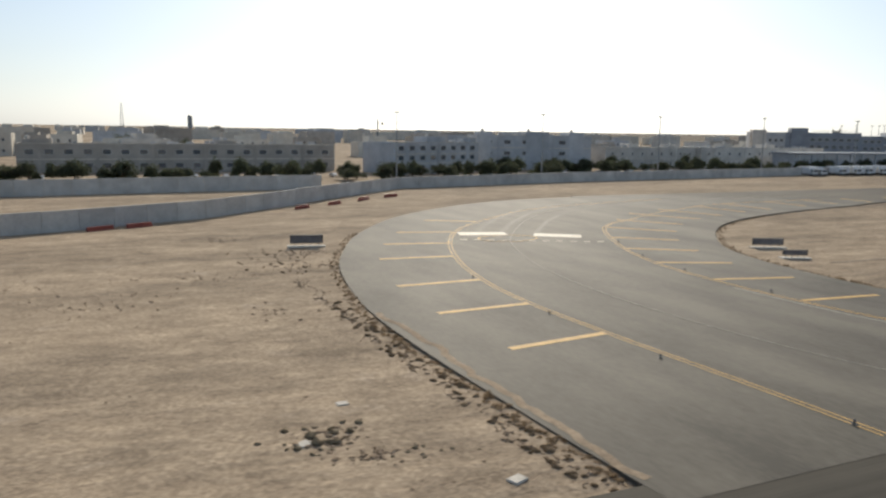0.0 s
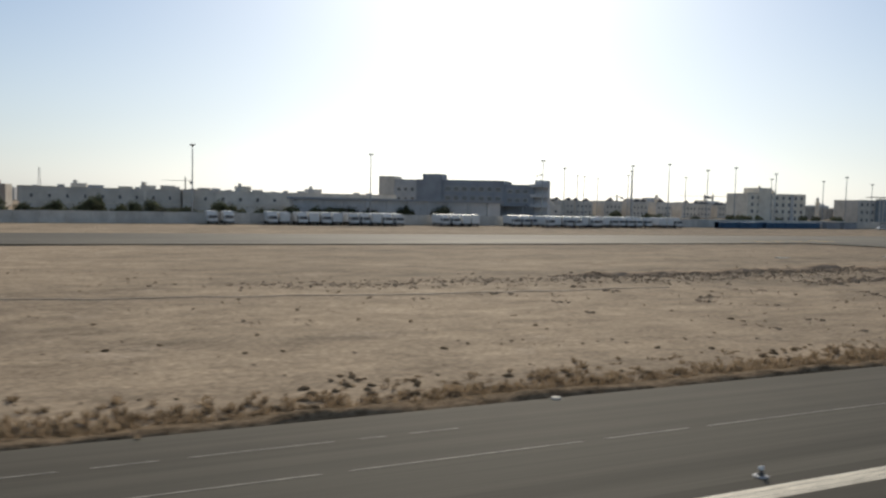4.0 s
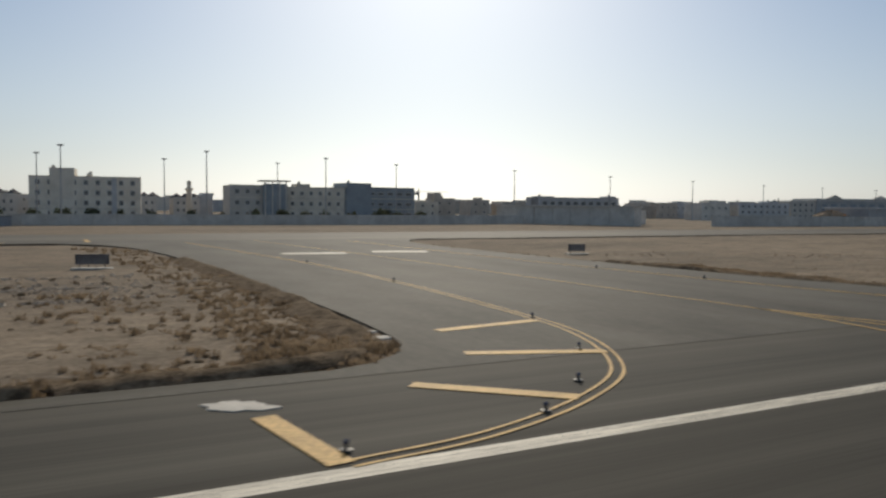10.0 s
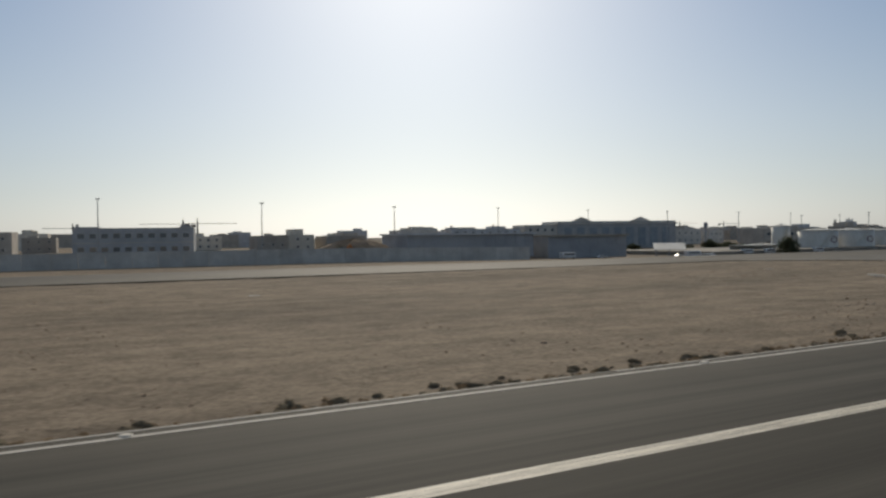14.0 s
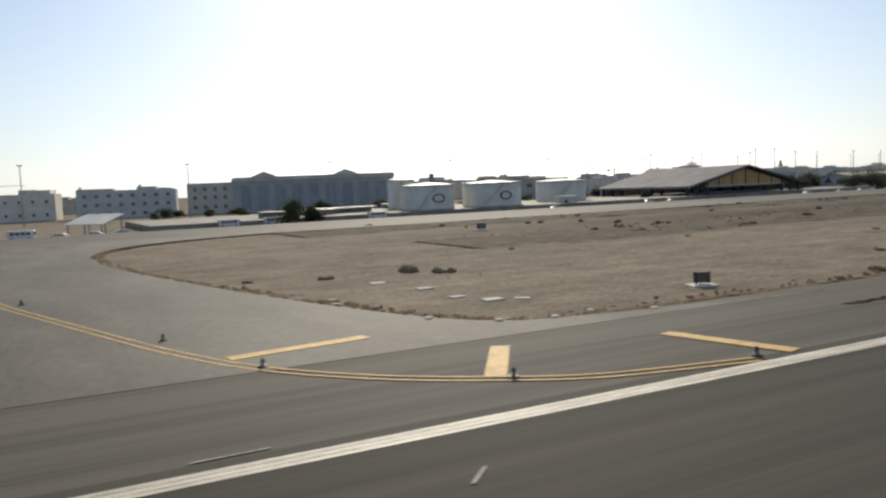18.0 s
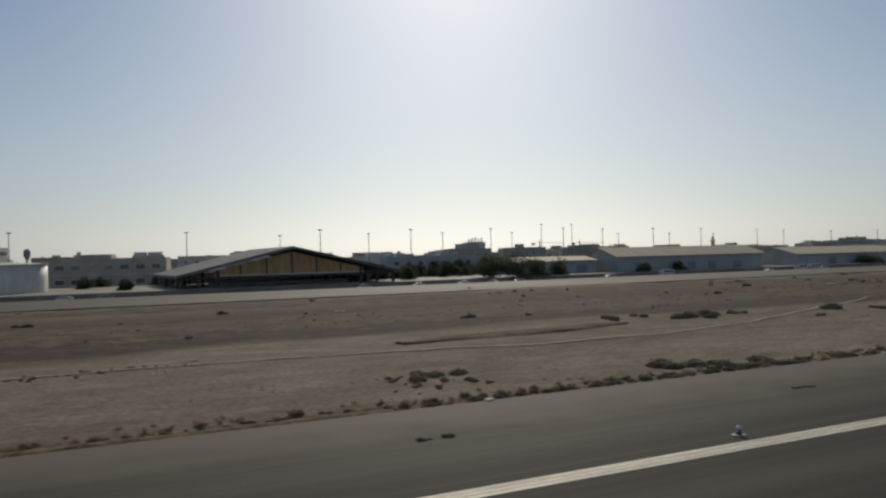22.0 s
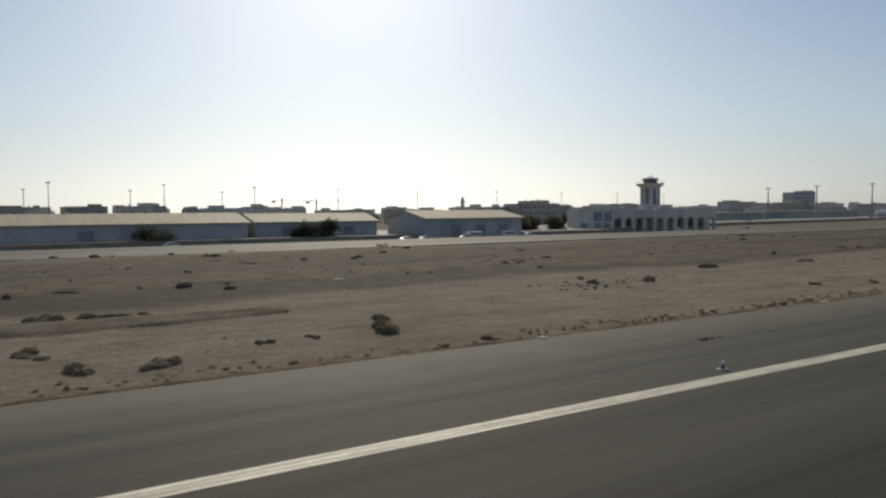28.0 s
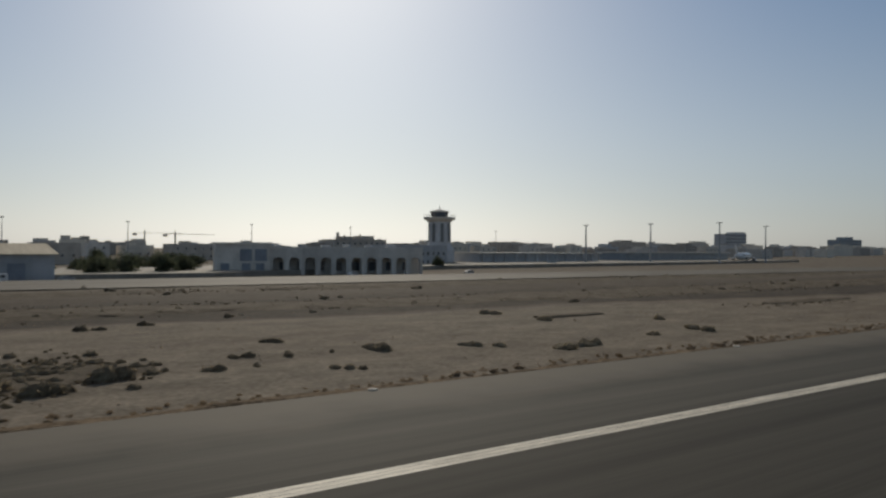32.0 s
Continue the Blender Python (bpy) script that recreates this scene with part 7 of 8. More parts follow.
shrub_patch("pit_shrubs", [(-98 + crnd.gauss(0, 1.0), 26.9 + crnd.gauss(0, 0.8), crnd.uniform(0.2, 0.55)) for _ in range(22)] + [(-95.6 + crnd.gauss(0, 0.9), 24.2 + crnd.gauss(0, 0.35), crnd.uniform(0.12, 0.3)) for _ in range(10)], "dark shrubs growing in a shallow pit", BUSH)
shrub_patch("tuft_belt", [(-91.3 + crnd.gauss(0, 0.45) - 0.02 * abs(y - 30), y + crnd.uniform(-0.4, 0.4), crnd.uniform(0.12, 0.42)) for y in [19.6 + 0.17 * k for k in range(170)] if noise.noise((y * 0.35, 2.0, 6.0)) > -0.2], "brown tufts along the taxiway edge")
shrub_patch("tuft_belt", tuft_belt(-45, 157, 19.4, 4.2, 9, 0.14, 0.48, 1.0), "belt of golden brown tufts along the pavement edge")
shrub_patch("drain_shrubs", [(484.4 + 20 * u + crnd.gauss(0, 0.35), 19.2 + 28.5 * u + crnd.gauss(0, 0.25), crnd.uniform(0.15, 0.5)) for u in [crnd.random() ** 1.3 for _ in range(34)]] + [(crnd.uniform(480, 500), 19.5 + abs(crnd.gauss(0, 0.6)), crnd.uniform(0.25, 0.6)) for _ in range(40)], "small shrubs along the drain channel", BUSH)
shrub_patch("tuft_belt", [(crnd.uniform(672, 702), 19.25 + 0.9 * crnd.random() ** 1.6, crnd.uniform(0.18, 0.42)) for _ in range(230)] + tuft_belt(702, 724, 19.9, 1.2, 9, 0.2, 0.5, 12.0) + [(702.6 + crnd.gauss(0, 0.9), 23.6 + crnd.gauss(0, 1.0), crnd.uniform(0.15, 0.4)) for _ in range(26)], "belt of dark tufts along the pavement edge", BUSH)
shrub_patch("dead_tufts", [(crnd.uniform(-94.5, -85.5), crnd.uniform(59, 72), crnd.uniform(0.12, 0.4)) for _ in range(70)], "dead tufts on dug sand round the sign", TUFT)
stones("dug_heap", [(-88.2, 69, 2.4, 2.2, 130), (-90.5, 62, 2.4, 2.5, 90), (-92.5, 79, 3, 2.5, 40)], SAND_DARK, "brown clods dug up round the sign", 0.1)
shrub_patch("dead_tufts", [(crnd.gauss(cx, 0.5), crnd.gauss(cy, 0.35), crnd.uniform(0.12, 0.36)) for cx, cy in ((132.4, 25), (133.2, 24.9), (133.6, 23.2), (134.4, 22.6), (136.3, 23.5), (136.7, 22.1), (136.8, 26.7), (137.8, 26.6)) for _ in range(6)], "small dark tufts on the sand", BUSH)
shrub_patch("tuft_belt", [(crnd.uniform(628, 639), 19.6 + abs(crnd.gauss(0, 0.6)), crnd.uniform(0.14, 0.42)) for _ in range(70)] + [(crnd.uniform(645, 668), 19.3 + abs(crnd.gauss(0, 0.5)), crnd.uniform(0.14, 0.38)) for _ in range(110)] + [(crnd.uniform(645, 650), crnd.gauss(23, 0.8), crnd.uniform(0.15, 0.35)) for _ in range(18)], "belt of dark tufts along the pavement edge", BUSH)
shrub_patch("crack_shrubs", [(cx + crnd.uniform(-0.45, 0.45), cy + crnd.gauss(0, 0.05), crnd.uniform(0.06, 0.13)) for cx, cy in ((632.1, 15.62), (633.2, 15.7), (635.4, 15.85), (636.4, 15.75), (639.3, 15.75), (640.1, 15.7), (643.4, 15.8)) for _ in range(9)], "small dark weeds growing in a pavement crack", BUSH)
shrub_patch("crack_tufts", GARNISH, "brown tufts growing through the worn patch")
shrub_patch("tuft_belt", tuft_belt(204, 288, 19.5, 4.5, 8, 0.16, 0.5, 2.0) + tuft_belt(327, 379, 19.4, 3.2, 10, 0.16, 0.55, 3.0) + tuft_belt(345, 380, 21.5, 14.0, 6, 0.14, 0.42, 6.0), "belt of brown tufts along the pavement edge")
shrub_patch("dead_tufts", [(crnd.uniform(205, 288), 36 + 13 * crnd.random(), crnd.uniform(0.15, 0.5)) for _ in range(260)] + [(crnd.gauss(cx, 1.6), crnd.gauss(cy, 0.9), crnd.uniform(0.15, 0.55)) for cx, cy, n in ((204, 24.5, 40), (207, 21.5, 60), (211, 23, 40), (213, 26, 30), (219, 24, 30), (217, 29, 50), (222, 30, 40), (226, 33, 40), (236, 30, 16), (246, 25, 14), (255, 28, 14), (266, 24, 18)) for _ in range(n)], "brown dead tufts among the broken stones")
shrub_patch("dead_tufts", [(x + crnd.uniform(-2, 2), 50 + 5 * noise.noise((x * 0.011, 6.0, 2.0)) + crnd.gauss(0, 2.6), crnd.uniform(0.15, 0.55)) for x in range(596, 1180) for _ in range(2)], "dark low tufts on the weedy crust", BUSH)
stones("dug_heap", [(-98.0, 26.6, 1.5, 1.3, 110), (-97, 24.6, 1.4, 0.7, 60)], SAND_DARK, "dark dug clods in a shallow pit", 0.09)
stones("dug_heap", [(-104, 52, 5, 3, 80), (-99, 60, 5, 3, 90), (-112, 58, 6, 4, 80), (-96, 47, 2, 2, 40), (-125, 52, 9, 5, 80)], SAND_DARK, "brown clods scattered on the sand", 0.09)
stones("edge_clods", [(-91.6 + 0.4 * math.sin(k), 20 + k * 0.8, 0.4, 0.9, 9) for k in range(46)], SAND_DARK, "clods and dead weeds along the taxiway edge", 0.09)
stones("pale_gravel", [(471.5 + k * 0.6, 28.5 - k * 0.1, 0.8, 0.5, 6) for k in range(13)], STONE, "line of pale gravel on the sand", 0.07)
stones("bank_clods", [(x, 49.6 + 1.5 * noise.noise((x * 0.2, 4.0, 1.0)), 1.2, 1.6, 26) for x in range(84, 148)] + [(x, 43 + noise.noise((x * 0.3, 7.0, 1.0)), 1.0, 1.2, 16) for x in range(100, 146)], SAND_DARK, "brown clods broken over the dug bank", 0.2)
stones("clod_band", [(-18 + k * 1.6, 36.5 + 3 * noise.noise((k * 0.3, 2.0, 5.0)) + k * 0.1, 2.2, 2.2, 16) for k in range(34)], SAND_DARK, "loose pale brown clods thrown up on the sand", 0.09)
stones("rubble", [(330, 55, 6, 3, 60), (345, 48, 8, 2, 50), (372, 40, 9, 2, 40), (356, 38, 6, 2, 40)], SAND_DARK, "low rubble on the sand", 0.11)


def tree(x, y, top, spread, rnd, name="tree", label="dark spreading thorn tree with a ragged crown", group="trees along the apron", clumps=14):
    g = ground_z(x, y)
    e = thing(name, label, "tree", group, pose(x, y, g))
    hgt = top - g
    bm = bmesh.new()
    tube(bm, [(0, 0, -0.1, 0.22), (0.05, 0, hgt * 0.2, 0.16), (0.1, 0.05, hgt * 0.42, 0.12)], 7)
    for k in range(6):
        a = k * 1.05 + rnd.uniform(-0.3, 0.3)
        r = spread * rnd.uniform(0.45, 0.8)
        tube(bm, [(0.08, 0.03, hgt * rnd.uniform(0.25, 0.4), 0.08), (r * 0.5 * math.cos(a), r * 0.5 * math.sin(a), hgt * 0.6, 0.05), (r * math.cos(a), r * math.sin(a), hgt * 0.8, 0.02)], 5)
    part("trunk", bm, BARK, e)
    bm = bmesh.new()
    for k in range(clumps):
        a = rnd.uniform(0, 6.28)
        r = spread * rnd.uniform(0.0, 0.72)
        b2 = bmesh.new()
        leaf_cloud(b2, rnd, 210, spread * rnd.uniform(0.4, 0.62), spread * rnd.uniform(0.4, 0.62), hgt * rnd.uniform(0.34, 0.56), 0.2)
        off = Vector((r * math.cos(a), r * math.sin(a), hgt * rnd.uniform(0.03, 0.52) * (1.15 - 0.55 * r / spread)))
        for v in b2.verts:
            v.co += off
        tmp = bpy.data.meshes.new("tmp")
        b2.to_mesh(tmp)
        b2.free()
        bm.from_mesh(tmp)
        bpy.data.meshes.remove(tmp)
    part("crown", bm, LEAF, e)
    return e


rnd = random.Random(21)
for x, y, top, s in ((893, 142, 3.8, 4.2), (922, 142, 3.3, 2.8), (927, 141.6, 3.9, 3.2), (778.6, 141, 6.0, 6.2), (784.5, 142.5, 5.0, 4.6), (773.5, 144, 4.8, 4.2), (792, 145, 4.4, 3.6), (813, 142, 2.6, 2.4), (824, 142.4, 2.5, 2.2),
                     (608, 135, 3.8, 3.9), (613, 138, 2.6, 2.6), (983, 150, 3.6, 3.2), (989, 153, 4.2, 3.8), (995, 151, 3.8, 3.4), (1001, 157, 4.0, 3.2), (985, 172, 3.4, 3), (991, 176, 3.8, 3.4), (998, 180, 3.6, 3), (1004, 186, 3.8, 3.2), (1007.5, 178, 3.9, 3), (1010.5, 177, 3.6, 2.6), (979, 176, 3.2, 3), (1080, 178, 2.6, 2.4), (697, 168, 2.6, 2.4), (703, 150, 1.6, 1.8),
                     (800, 160, 3.6, 3), (758, 150, 3.2, 2.6), (-92, 300, 9.6, 5.4), (-70, 305, 7.5, 4.2), (-2, 186, 4.5, 3), (12, 183, 4.2, 3), (20, 182, 4.5, 2.6), (30, 186, 4.6, 3.2), (34, 188, 4.8, 3)):
    tree(x, y, top, s, rnd)
GARDEN = []


def garden_tree(x, y, top, spread, label, group):
    """Every seventh tree is grown anew, the others are its cousins."""
    if len(GARDEN) < 7:
        GARDEN.append((tree(x, y, top, spread, rnd, "garden_tree", label, group, 8), top, spread))
        return
    src, t0, s0 = rnd.choice(GARDEN)
    ob = copy_thing(src, pose(x, y, ground_z(x, y), 0, 0, rnd.uniform(0, 360)))
    ob.scale = (spread / s0, spread / s0, top / t0)
    tagged(ob, label, "tree", group)


for k in range(104):
    x = -165 + k * 2.85 + rnd.uniform(-1.6, 1.6)
    garden_tree(x, (160 if x < -40 else 164 if x < 0 else 172) + rnd.uniform(-3, 8), rnd.uniform(3.0, 5.2), rnd.uniform(2.2, 3.8), "dusty green garden tree behind the wall", "garden trees behind the wall")
for k in range(30):
    garden_tree(190 + k * 6.6, rnd.uniform(184, 214), rnd.uniform(2.8, 4.2), rnd.uniform(1.8, 3.2), "dusty green garden tree behind the wall", "garden trees behind the wall")
for k in range(14):
    garden_tree(1010 + k * 24 + rnd.uniform(-5, 5), 268 + rnd.uniform(-6, 12), rnd.uniform(4.4, 5.8), rnd.uniform(3, 5), "dusty dark tree behind the terminal", "trees behind the terminal")
for k in range(26):
    garden_tree(700 + k * 9.5 + rnd.uniform(-4, 4), rnd.uniform(176, 226), rnd.uniform(3.2, 4.8), rnd.uniform(2.4, 4), "dusty dark tree behind the sheds", "trees behind the sheds")
for k in range(22):
    garden_tree(752 + k * 2.5 + rnd.uniform(-1, 1), rnd.uniform(158, 172), rnd.uniform(4.4, 6.2), rnd.uniform(3.0, 4.6), "dense dark tree beside the hangar", "trees beside the hangar")
for k in range(9):
    garden_tree(482 + k * 2.6, rnd.uniform(139, 142), rnd.uniform(1.9, 3.0), rnd.uniform(1.2, 2.0), "small dusty tree behind the wall", "small trees behind the wall")
for k in range(18):
    garden_tree(585 + k * 6 + rnd.uniform(-3, 3), rnd.uniform(178, 224), rnd.uniform(2.6, 4.0), rnd.uniform(2.2, 3.6), "dusty dark tree behind the tanks", "trees behind the tanks")


# ---- vehicles ----
def wheel(parent, x, y, r, w):
    bm = bmesh.new()
    tube(bm, [(0, 0, -w / 2, r * 0.9), (0, 0, -w / 2 + 0.03, r), (0, 0, w / 2 - 0.03, r), (0, 0, w / 2, r * 0.9)], 14)
    bmesh.ops.rotate(bm, verts=bm.verts, cent=(0, 0, 0), matrix=Matrix.Rotation(math.pi / 2, 3, 'Y'))
    ob = part("wheel", bm, RUBBER, parent)
    ob.matrix_local = pose(x, y, r)
    bm = bmesh.new()
    tube(bm, [(0, 0, -w / 2 - 0.01, r * 0.55), (0, 0, w / 2 + 0.01, r * 0.55)], 10)
    bmesh.ops.rotate(bm, verts=bm.verts, cent=(0, 0, 0), matrix=Matrix.Rotation(math.pi / 2, 3, 'Y'))
    part("rim", bm, STEEL, ob)


def rounded(name, parent, x0, y0, z0, x1, y1, z1, mat, r=0.06, label=""):
    bm = bmesh.new()
    box(bm, x0, y0, z0, x1, y1, z1)
    bmesh.ops.bevel(bm, geom=list(bm.edges), offset=r, segments=2, affect='EDGES')
    return part(name, bm, mat, parent, label)


def make_truck():
    e = thing("service_truck", "white airport box truck with a dark cab window", "truck", "parked service trucks")
    rounded("cargo_box", e, -0.95, -1.9, 0.62, 0.95, 2.2, 2.45, WHITE_PAINT, 0.05)
    rounded("cab", e, -0.88, -3.1, 0.42, 0.88, -1.98, 1.85, WHITE_PAINT, 0.1)
    rounded("windscreen", e, -0.76, -3.14, 1.12, 0.76, -3.06, 1.68, GLASS, 0.02)
    for s in (-1, 1):
        rounded("side_window", e, s * 0.9 - 0.03, -2.85, 1.12, s * 0.9 + 0.03, -2.25, 1.65, GLASS, 0.015)
        rounded("headlight", e, s * 0.62 - 0.14, -3.16, 0.62, s * 0.62 + 0.14, -3.08, 0.78, LAMP_GLASS, 0.02)
    rounded("chassis", e, -0.6, -3.0, 0.36, 0.6, 2.1, 0.62, DARK_METAL, 0.02)
    rounded("bumper", e, -0.86, -3.22, 0.36, 0.86, -3.08, 0.56, DARK_METAL, 0.03)
    for y in (-2.5, 1.4):
        for x in (-0.8, 0.8):
            wheel(e, x, y, 0.38, 0.22)
    return e


truck = make_truck()
truck.matrix_world = pose(72.4, 153, ground_z(72, 153))
rnd = random.Random(8)
for x0, count, y in ((75.4, 1, 153), (83.6, 2, 153), (89.3, 4, 153), (99.5, 5, 153), (119.4, 2, 153), (124.6, 2, 153), (137.4, 3, 154.5), (143.4, 6, 150.5), (158.2, 2, 153.5), (163.1, 5, 154), (178, 3, 154.5)):
    for k in range(count):
        x = x0 + k * 2.4
        copy_thing(truck, pose(x, y + rnd.uniform(-0.4, 0.4), ground_z(x, y), 0, 0, rnd.choice((0, 0, 180)) + rnd.uniform(-3, 3)))


def make_container():
    e = thing("shipping_container", "blue corrugated cargo container on the ground", "container", "blue containers by the wall")
    bm = bmesh.new()
    box(bm, -3.4, -0.7, 0.05, 3.4, 0.7, 1.55)
    part("shell", bm, BLUE_PAINT, e)
    bm = bmesh.new()
    for k in range(22):
        box(bm, -3.3 + k * 0.3, -0.76, 0.15, -3.14 + k * 0.3, -0.7, 1.45)
    part("ribs", bm, BLUE_PAINT, e)
    for x in (-3.4, 3.3):
        bm = bmesh.new()
        box(bm, x, -0.78, 0.0, x + 0.1, 0.78, 1.6)
        part("corner_post", bm, BLUE_PAINT, e)
    return e


cont = make_container()
cont.matrix_world = pose(201, 155, ground_z(201, 155), 0, 0, 1)
for x, y in ((208.2, 155), (219, 156.5), (226.2, 156.7), (212, 157.6), (234, 158)):
    copy_thing(cont, pose(x, y, ground_z(x, y), 0, 0, rnd.uniform(-2, 2)))
for x, y, mt, lab in ((242, 157.5, DARK_WALL, "dark cargo crate stack by the wall"), (249, 157.5, DARK_WALL, "dark cargo crate stack by the wall"), (264, 156, GREY_WALL, "grey scrap crate by the wall"), (276, 157, DARK_WALL, "dark cargo crate stack by the wall")):
    e = thing("cargo_crate", lab, "crate", "crates by the wall", pose(x, y, ground_z(x, y)))
    rounded("crate_body", e, -2.6, -0.8, 0, 2.6, 0.8, 1.7, mt, 0.04)
    rounded("crate_lid", e, -2.7, -0.9, 1.7, 2.7, 0.9, 1.82, DARK_METAL, 0.02)


def make_car(paint, name, label):
    e = thing(name, label, "car", "parked cars")
    bm = bmesh.new()
    prof = [(-1.3, 0.22), (1.3, 0.22), (1.32, 0.5), (0.95, 0.58), (0.55, 0.86), (-0.55, 0.88), (-1.05, 0.62), (-1.32, 0.55)]
    lo = [bm.verts.new((-0.5, y, z)) for y, z in prof]
    hi = [bm.verts.new((0.5, y, z)) for y, z in prof]
    bm.faces.new(lo)
    bm.faces.new(list(reversed(hi)))
    for k in range(len(prof)):
        bm.faces.new((lo[k], hi[k], hi[(k + 1) % len(prof)], lo[(k + 1) % len(prof)]))
    bmesh.ops.recalc_face_normals(bm, faces=bm.faces)
    bmesh.ops.bevel(bm, geom=list(bm.edges), offset=0.05, segments=2, affect='EDGES')
    part("body", bm, paint, e)
    for x in (-0.515, 0.435):
        rounded("side_window", e, x, -0.8, 0.6, x + 0.08, 0.6, 0.8, GLASS, 0.02)
    for y in (-0.82, 0.82):
        for x in (-0.46, 0.46):
            wheel(e, x, y, 0.2, 0.14)
    return e


white_car = make_car(WHITE_PAINT, "white_car", "white saloon car parked on the apron road")
silver_car = make_car(SILVER_PAINT, "silver_car", "silver saloon car parked on the apron road")
white_car.matrix_world = pose(571, 130, ground_z(571, 130), 0, 0, 70)
silver_car.matrix_world = pose(566, 132, ground_z(566, 132), 0, 0, 80)
for k in range(26):
    x = -120 + k * 8.6 + rnd.uniform(-3, 3)
    copy_thing(rnd.choice((white_car, silver_car)), pose(x, 172.5 + rnd.uniform(-0.6, 0.6), ground_z(x, 172), 0, 0, rnd.uniform(-8, 8)))
for x, y, a in ((576, 133, 80), (580, 135, 95), (660, 128, 80), (693, 138, 85), (699, 137, 90), (742, 134, 80), (752, 132, 90), (762, 133, 85), (770, 136, 0), (775, 134, 90), (800, 137, 90), (845, 134, 90), (868, 137, 85),
                (895, 137, 90), (938, 130, 90), (943, 131, 88), (952, 130, 85), (976, 138, 88), (984, 140, 90), (1030, 139, 90), (1062, 141, 95), (1122, 190, 90), (1130, 192, 90), (1150, 196, 90), (1166, 198, 85), (1186, 205, 90),
                (255, 152, 80), (268, 151, 95), (500, 140, 90), (515, 139, 90), (523, 140, 85), (548, 138, 90)):
    copy_thing(rnd.choice((white_car, white_car, silver_car)), pose(x, y, ground_z(x, y), 0, 0, a + rnd.uniform(-6, 6)))


def make_van():
    e = thing("passenger_van", "white passenger minibus with a row of dark windows", "minibus", "minibuses on the apron road")
    rounded("body", e, -0.62, -1.8, 0.28, 0.62, 1.8, 1.5, WHITE_PAINT, 0.1)
    for s in (-1, 1):
        for k in range(4):
            rounded("side_window", e, s * 0.62 - 0.02, -1.4 + k * 0.72, 0.86, s * 0.62 + 0.02, -0.8 + k * 0.72, 1.3, GLASS, 0.01)
    rounded("windscreen", e, -0.5, -1.84, 0.86, 0.5, -1.76, 1.34, GLASS, 0.02)
    for y in (-1.15, 1.15):
        for x in (-0.56, 0.56):
            wheel(e, x, y, 0.26, 0.16)
    return e


van = make_van()
van.matrix_world = pose(955, 131, ground_z(955, 131), 0, 0, 90)
for x, y, a in ((965, 132, 90), (566, 128, 75), (606, 139, 90), (598, 139.5, 90), (626, 139, 88), (816, 137, 90), (861, 138, 90), (866.5, 138.5, 88), (535, 134, 90), (1143, 196, 90), (500, 133, 90), (507, 133.4, 90), (520, 134.5, 90)):
    copy_thing(van, pose(x, y, ground_z(x, y), 0, 0, a))

# heap of brown soil with a digger beside it
bm = bmesh.new()
heap = []
for r in range(9):
    f = r / 8
    heap.append([bm.verts.new((493 + 13 * math.cos(a) * (1 - f) * (1 + 0.18 * noise.noise((math.cos(a) * 2, math.sin(a) * 2, f))), 152 + 6 * math.sin(a) * (1 - f), ground_z(493, 152) - 0.2 + 4.2 * math.sin(f * math.pi / 2) * (1 + 0.2 * noise.noise((math.cos(a) * 3, math.sin(a) * 3, f + 4))))) for a in [k * math.pi / 14 for k in range(28)]])
for a, b in zip(heap, heap[1:]):
    for k in range(28):
        bm.faces.new((a[k], a[(k + 1) % 28], b[(k + 1) % 28], b[k]))
tagged(mesh_object("soil_heap", bm, SAND_DARK), "long heap of brown dug soil behind the wall", "heap")
e = thing("digger", "small orange tracked digger with its arm folded", "digger", at=pose(487, 144, ground_z(487, 144), 0, 0, 15))
for y in (-0.8, 0.8):
    rounded("track", e, -1.5, y - 0.25, 0, 1.5, y + 0.25, 0.7, DARK_METAL, 0.2)
rounded("body", e, -1.4, -0.9, 0.75, 0.7, 0.9, 1.7, ORANGE_PAINT, 0.1)
rounded("cab", e, -0.2, -0.85, 1.5, 0.9, 0.1, 2.6, GLASS, 0.06)
for name, a, b, w in (("boom", (0.7, 0.3, 1.4), (2.6, 0.3, 3.0), 0.2), ("arm", (2.6, 0.3, 3.0), (3.4, 0.3, 1.2), 0.15)):
    bm = bmesh.new()
    d = Vector(b) - Vector(a)
    box(bm, -w, -w, 0, w, w, d.length, Matrix.Translation(a) @ d.to_track_quat("Z", "Y").to_matrix().to_4x4())
    part(name, bm, ORANGE_PAINT, e)
rounded("bucket", e, 3.0, -0.1, 0.7, 3.7, 0.7, 1.3, DARK_METAL, 0.08)

# red and white road barriers at the foot of the front wall
bm = bmesh.new()
prism(bm, [(-1.5, -0.22), (1.5, -0.22), (1.5, 0.22), (-1.5, 0.22)], 0.0, 0.18)
prism(bm, [(-1.5, -0.10), (1.5, -0.10), (1.5, 0.10), (-1.5, 0.10)], 0.18, 0.5)
me = bpy.data.meshes.new("road_barrier")
bm.to_mesh(me)
bm.free()
me.materials.append(RED_PAINT)
for x, y, a in ((-118, 83.5, 32), (-114.5, 85.6, 32), (-104, 91.6, 30), (-100, 93.4, 30), (-78, 108, 40), (-72, 112.5, 40), (-66, 117, 42), (-60, 121, 30)):
    ob = new("road_barrier", me)
    ob.matrix_world = pose(x, y - 1.2, ground_z(x, y) , 0, 0, a)
    tagged(ob, "dull red road barrier lying at the wall foot", "barrier", "barriers at the wall")


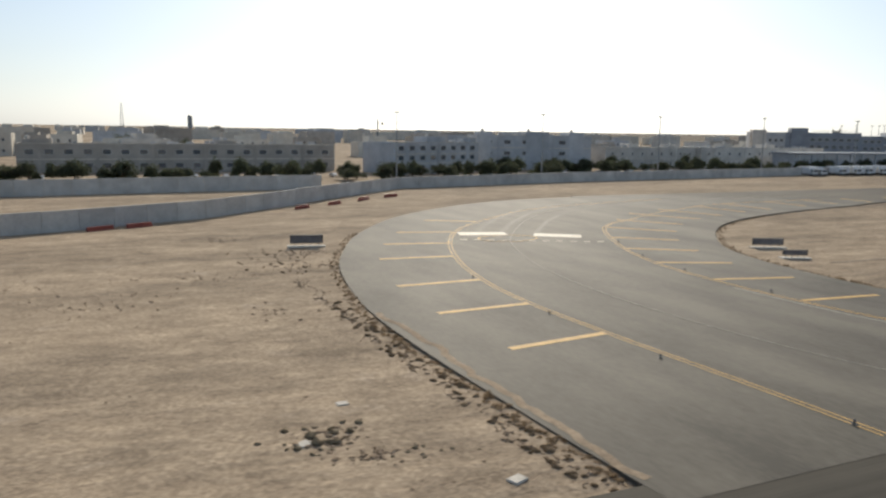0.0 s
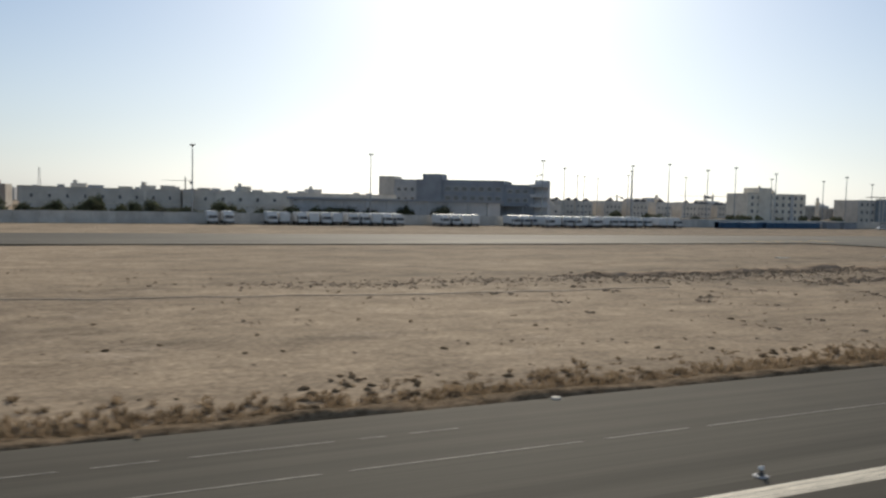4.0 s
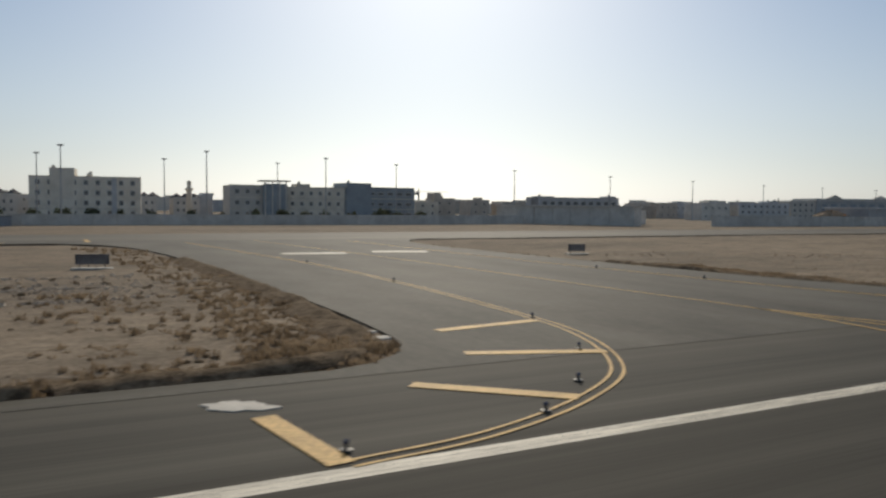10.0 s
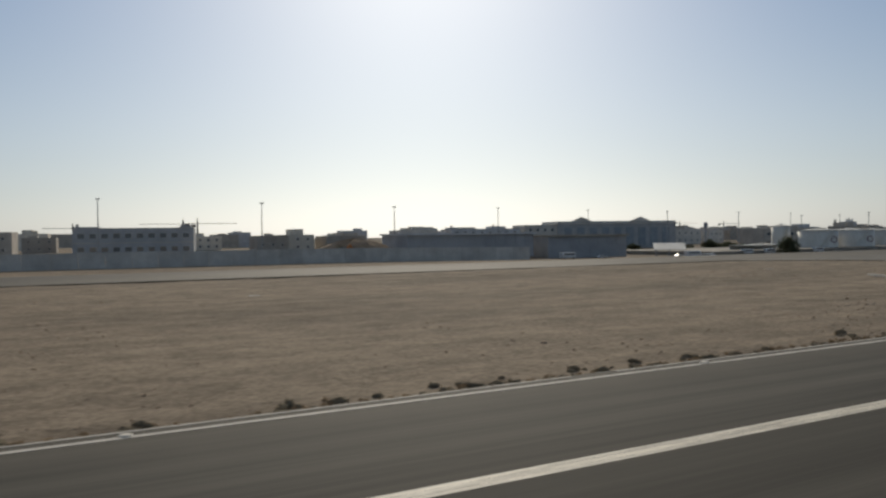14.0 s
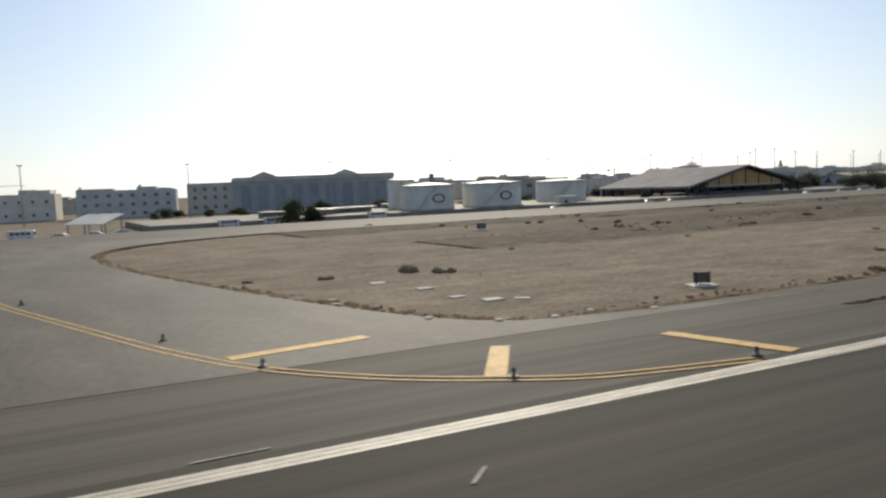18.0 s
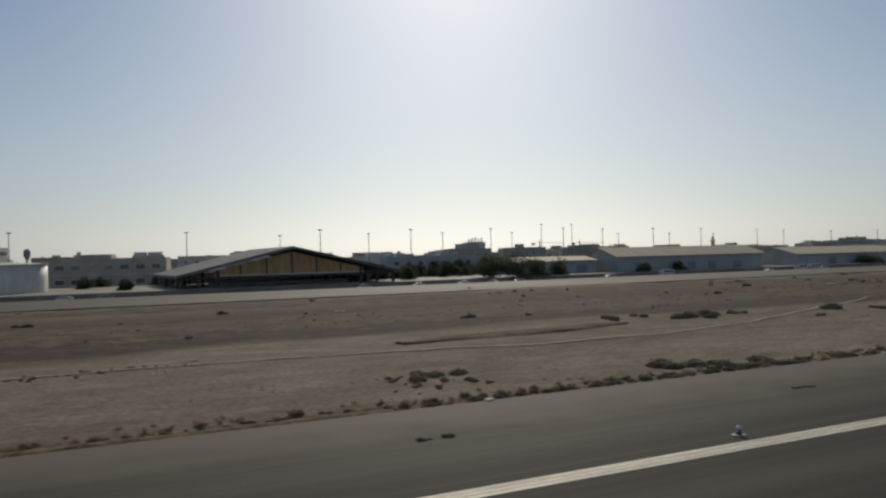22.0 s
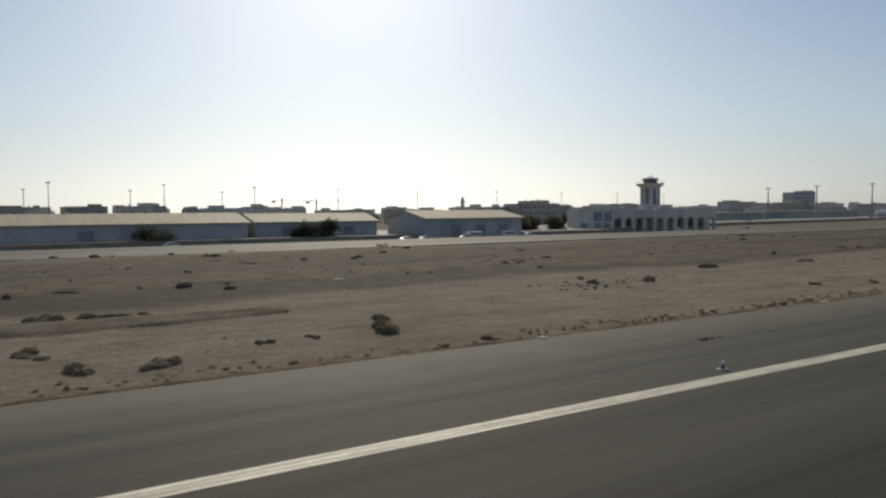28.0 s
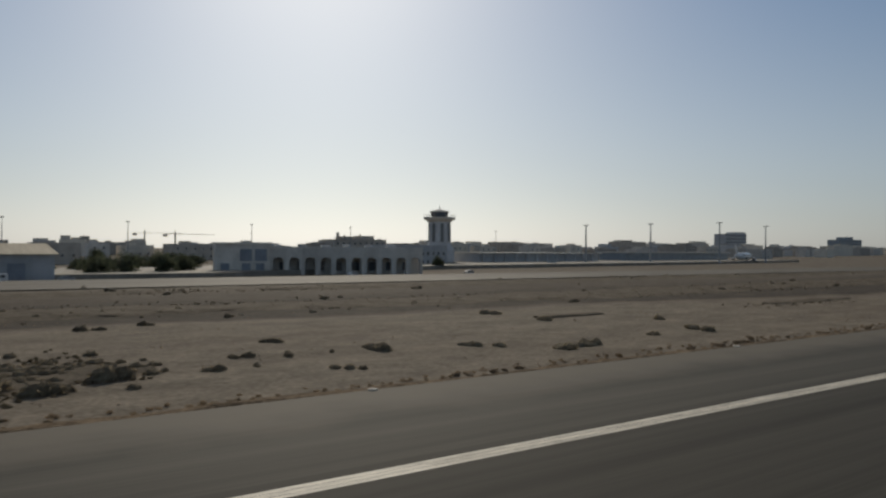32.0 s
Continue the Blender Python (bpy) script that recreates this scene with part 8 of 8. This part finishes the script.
# ---- airliner parked by the far pier ----
def airliner(x, y, turn, k=1.0):
    e = thing("parked_airliner", "white airliner parked beside the far pier", "aircraft", "", pose(x, y, ground_z(x, y), 0, 0, turn))
    bm = bmesh.new()
    tube(bm, [(0, 0, -15.5, 0.1), (0, 0, -14.4, 1.1), (0, 0, -12, 1.8), (0, 0, 7, 1.8), (0, 0, 13, 1.0), (0, 0, 16, 0.25)], 16)
    bmesh.ops.rotate(bm, verts=bm.verts, cent=(0, 0, 0), matrix=Matrix.Rotation(math.pi / 2, 3, 'Y'))
    bmesh.ops.translate(bm, verts=bm.verts, vec=(0, 0, 3.2))
    part("fuselage", bm, WHITE_PAINT, e, smooth=True)
    bm = bmesh.new()
    lo = [bm.verts.new((a, -0.14, b)) for a, b in ((9.5, 4.6), (14.8, 4.2), (16.8, 9.2), (14.4, 9.2))]
    hi = [bm.verts.new((v.co.x, 0.14, v.co.z)) for v in lo]
    bm.faces.new(lo)
    bm.faces.new(list(reversed(hi)))
    for i in range(4):
        bm.faces.new((lo[i], hi[i], hi[(i + 1) % 4], lo[(i + 1) % 4]))
    bmesh.ops.recalc_face_normals(bm, faces=bm.faces)
    part("tail_fin", bm, WHITE_PAINT, e)
    for s in (-1, 1):
        for name, pts, z in (("wing", ((-3.5, 1.2), (2.5, 1.2), (6.5, 14), (5.0, 14)), 2.4), ("tailplane", ((12.5, 0.5), (15, 0.5), (16.6, 5), (15.4, 5)), 4.2)):
            bm = bmesh.new()
            prism(bm, [(a, s * b) for a, b in pts][::s], z, z + 0.25)
            part(name, bm, SILVER_PAINT, e)
        bm = bmesh.new()
        tube(bm, [(0, 0, -1.6, 0.8), (0, 0, -0.8, 1.0), (0, 0, 1.2, 0.6)], 12)
        bmesh.ops.rotate(bm, verts=bm.verts, cent=(0, 0, 0), matrix=Matrix.Rotation(math.pi / 2, 3, 'Y'))
        bmesh.ops.translate(bm, verts=bm.verts, vec=(-1.5, s * 5.0, 1.55))
        part("engine", bm, SILVER_PAINT, e)
        wheel(e, 1.0, s * 2.0, 0.55, 0.4)
        block("main_leg", e, 0.85, s * 2.0 - 0.12, 0.5, 1.15, s * 2.0 + 0.12, 2.6, STEEL)
    wheel(e, -11, 0, 0.45, 0.4)
    block("nose_leg", e, -11.1, -0.1, 0.4, -10.9, 0.1, 2.0, STEEL)
    for s in (-1, 1):
        for i in range(18):
            block("cabin_window", e, -10 + i, s * 1.78 - 0.03, 3.5, -9.7 + i, s * 1.78 + 0.03, 3.85, GLASS)


airliner(1300, 222, 200)
grass_strip("dry_grass", [(321.6 + 5 * math.exp(-(y - 20.4) / 6) + 0.6 * math.sin(k), y, 1.3, 0.5, 42, 0.17) for k, y in enumerate([20.6 + 0.55 * j for j in range(44)])] + [(327 + 1.2 * k, 20.8 + 0.1 * k, 0.8, 0.8, 22, 0.16) for k in range(9)], "thick clumps of dry brown grass round the island's corner")
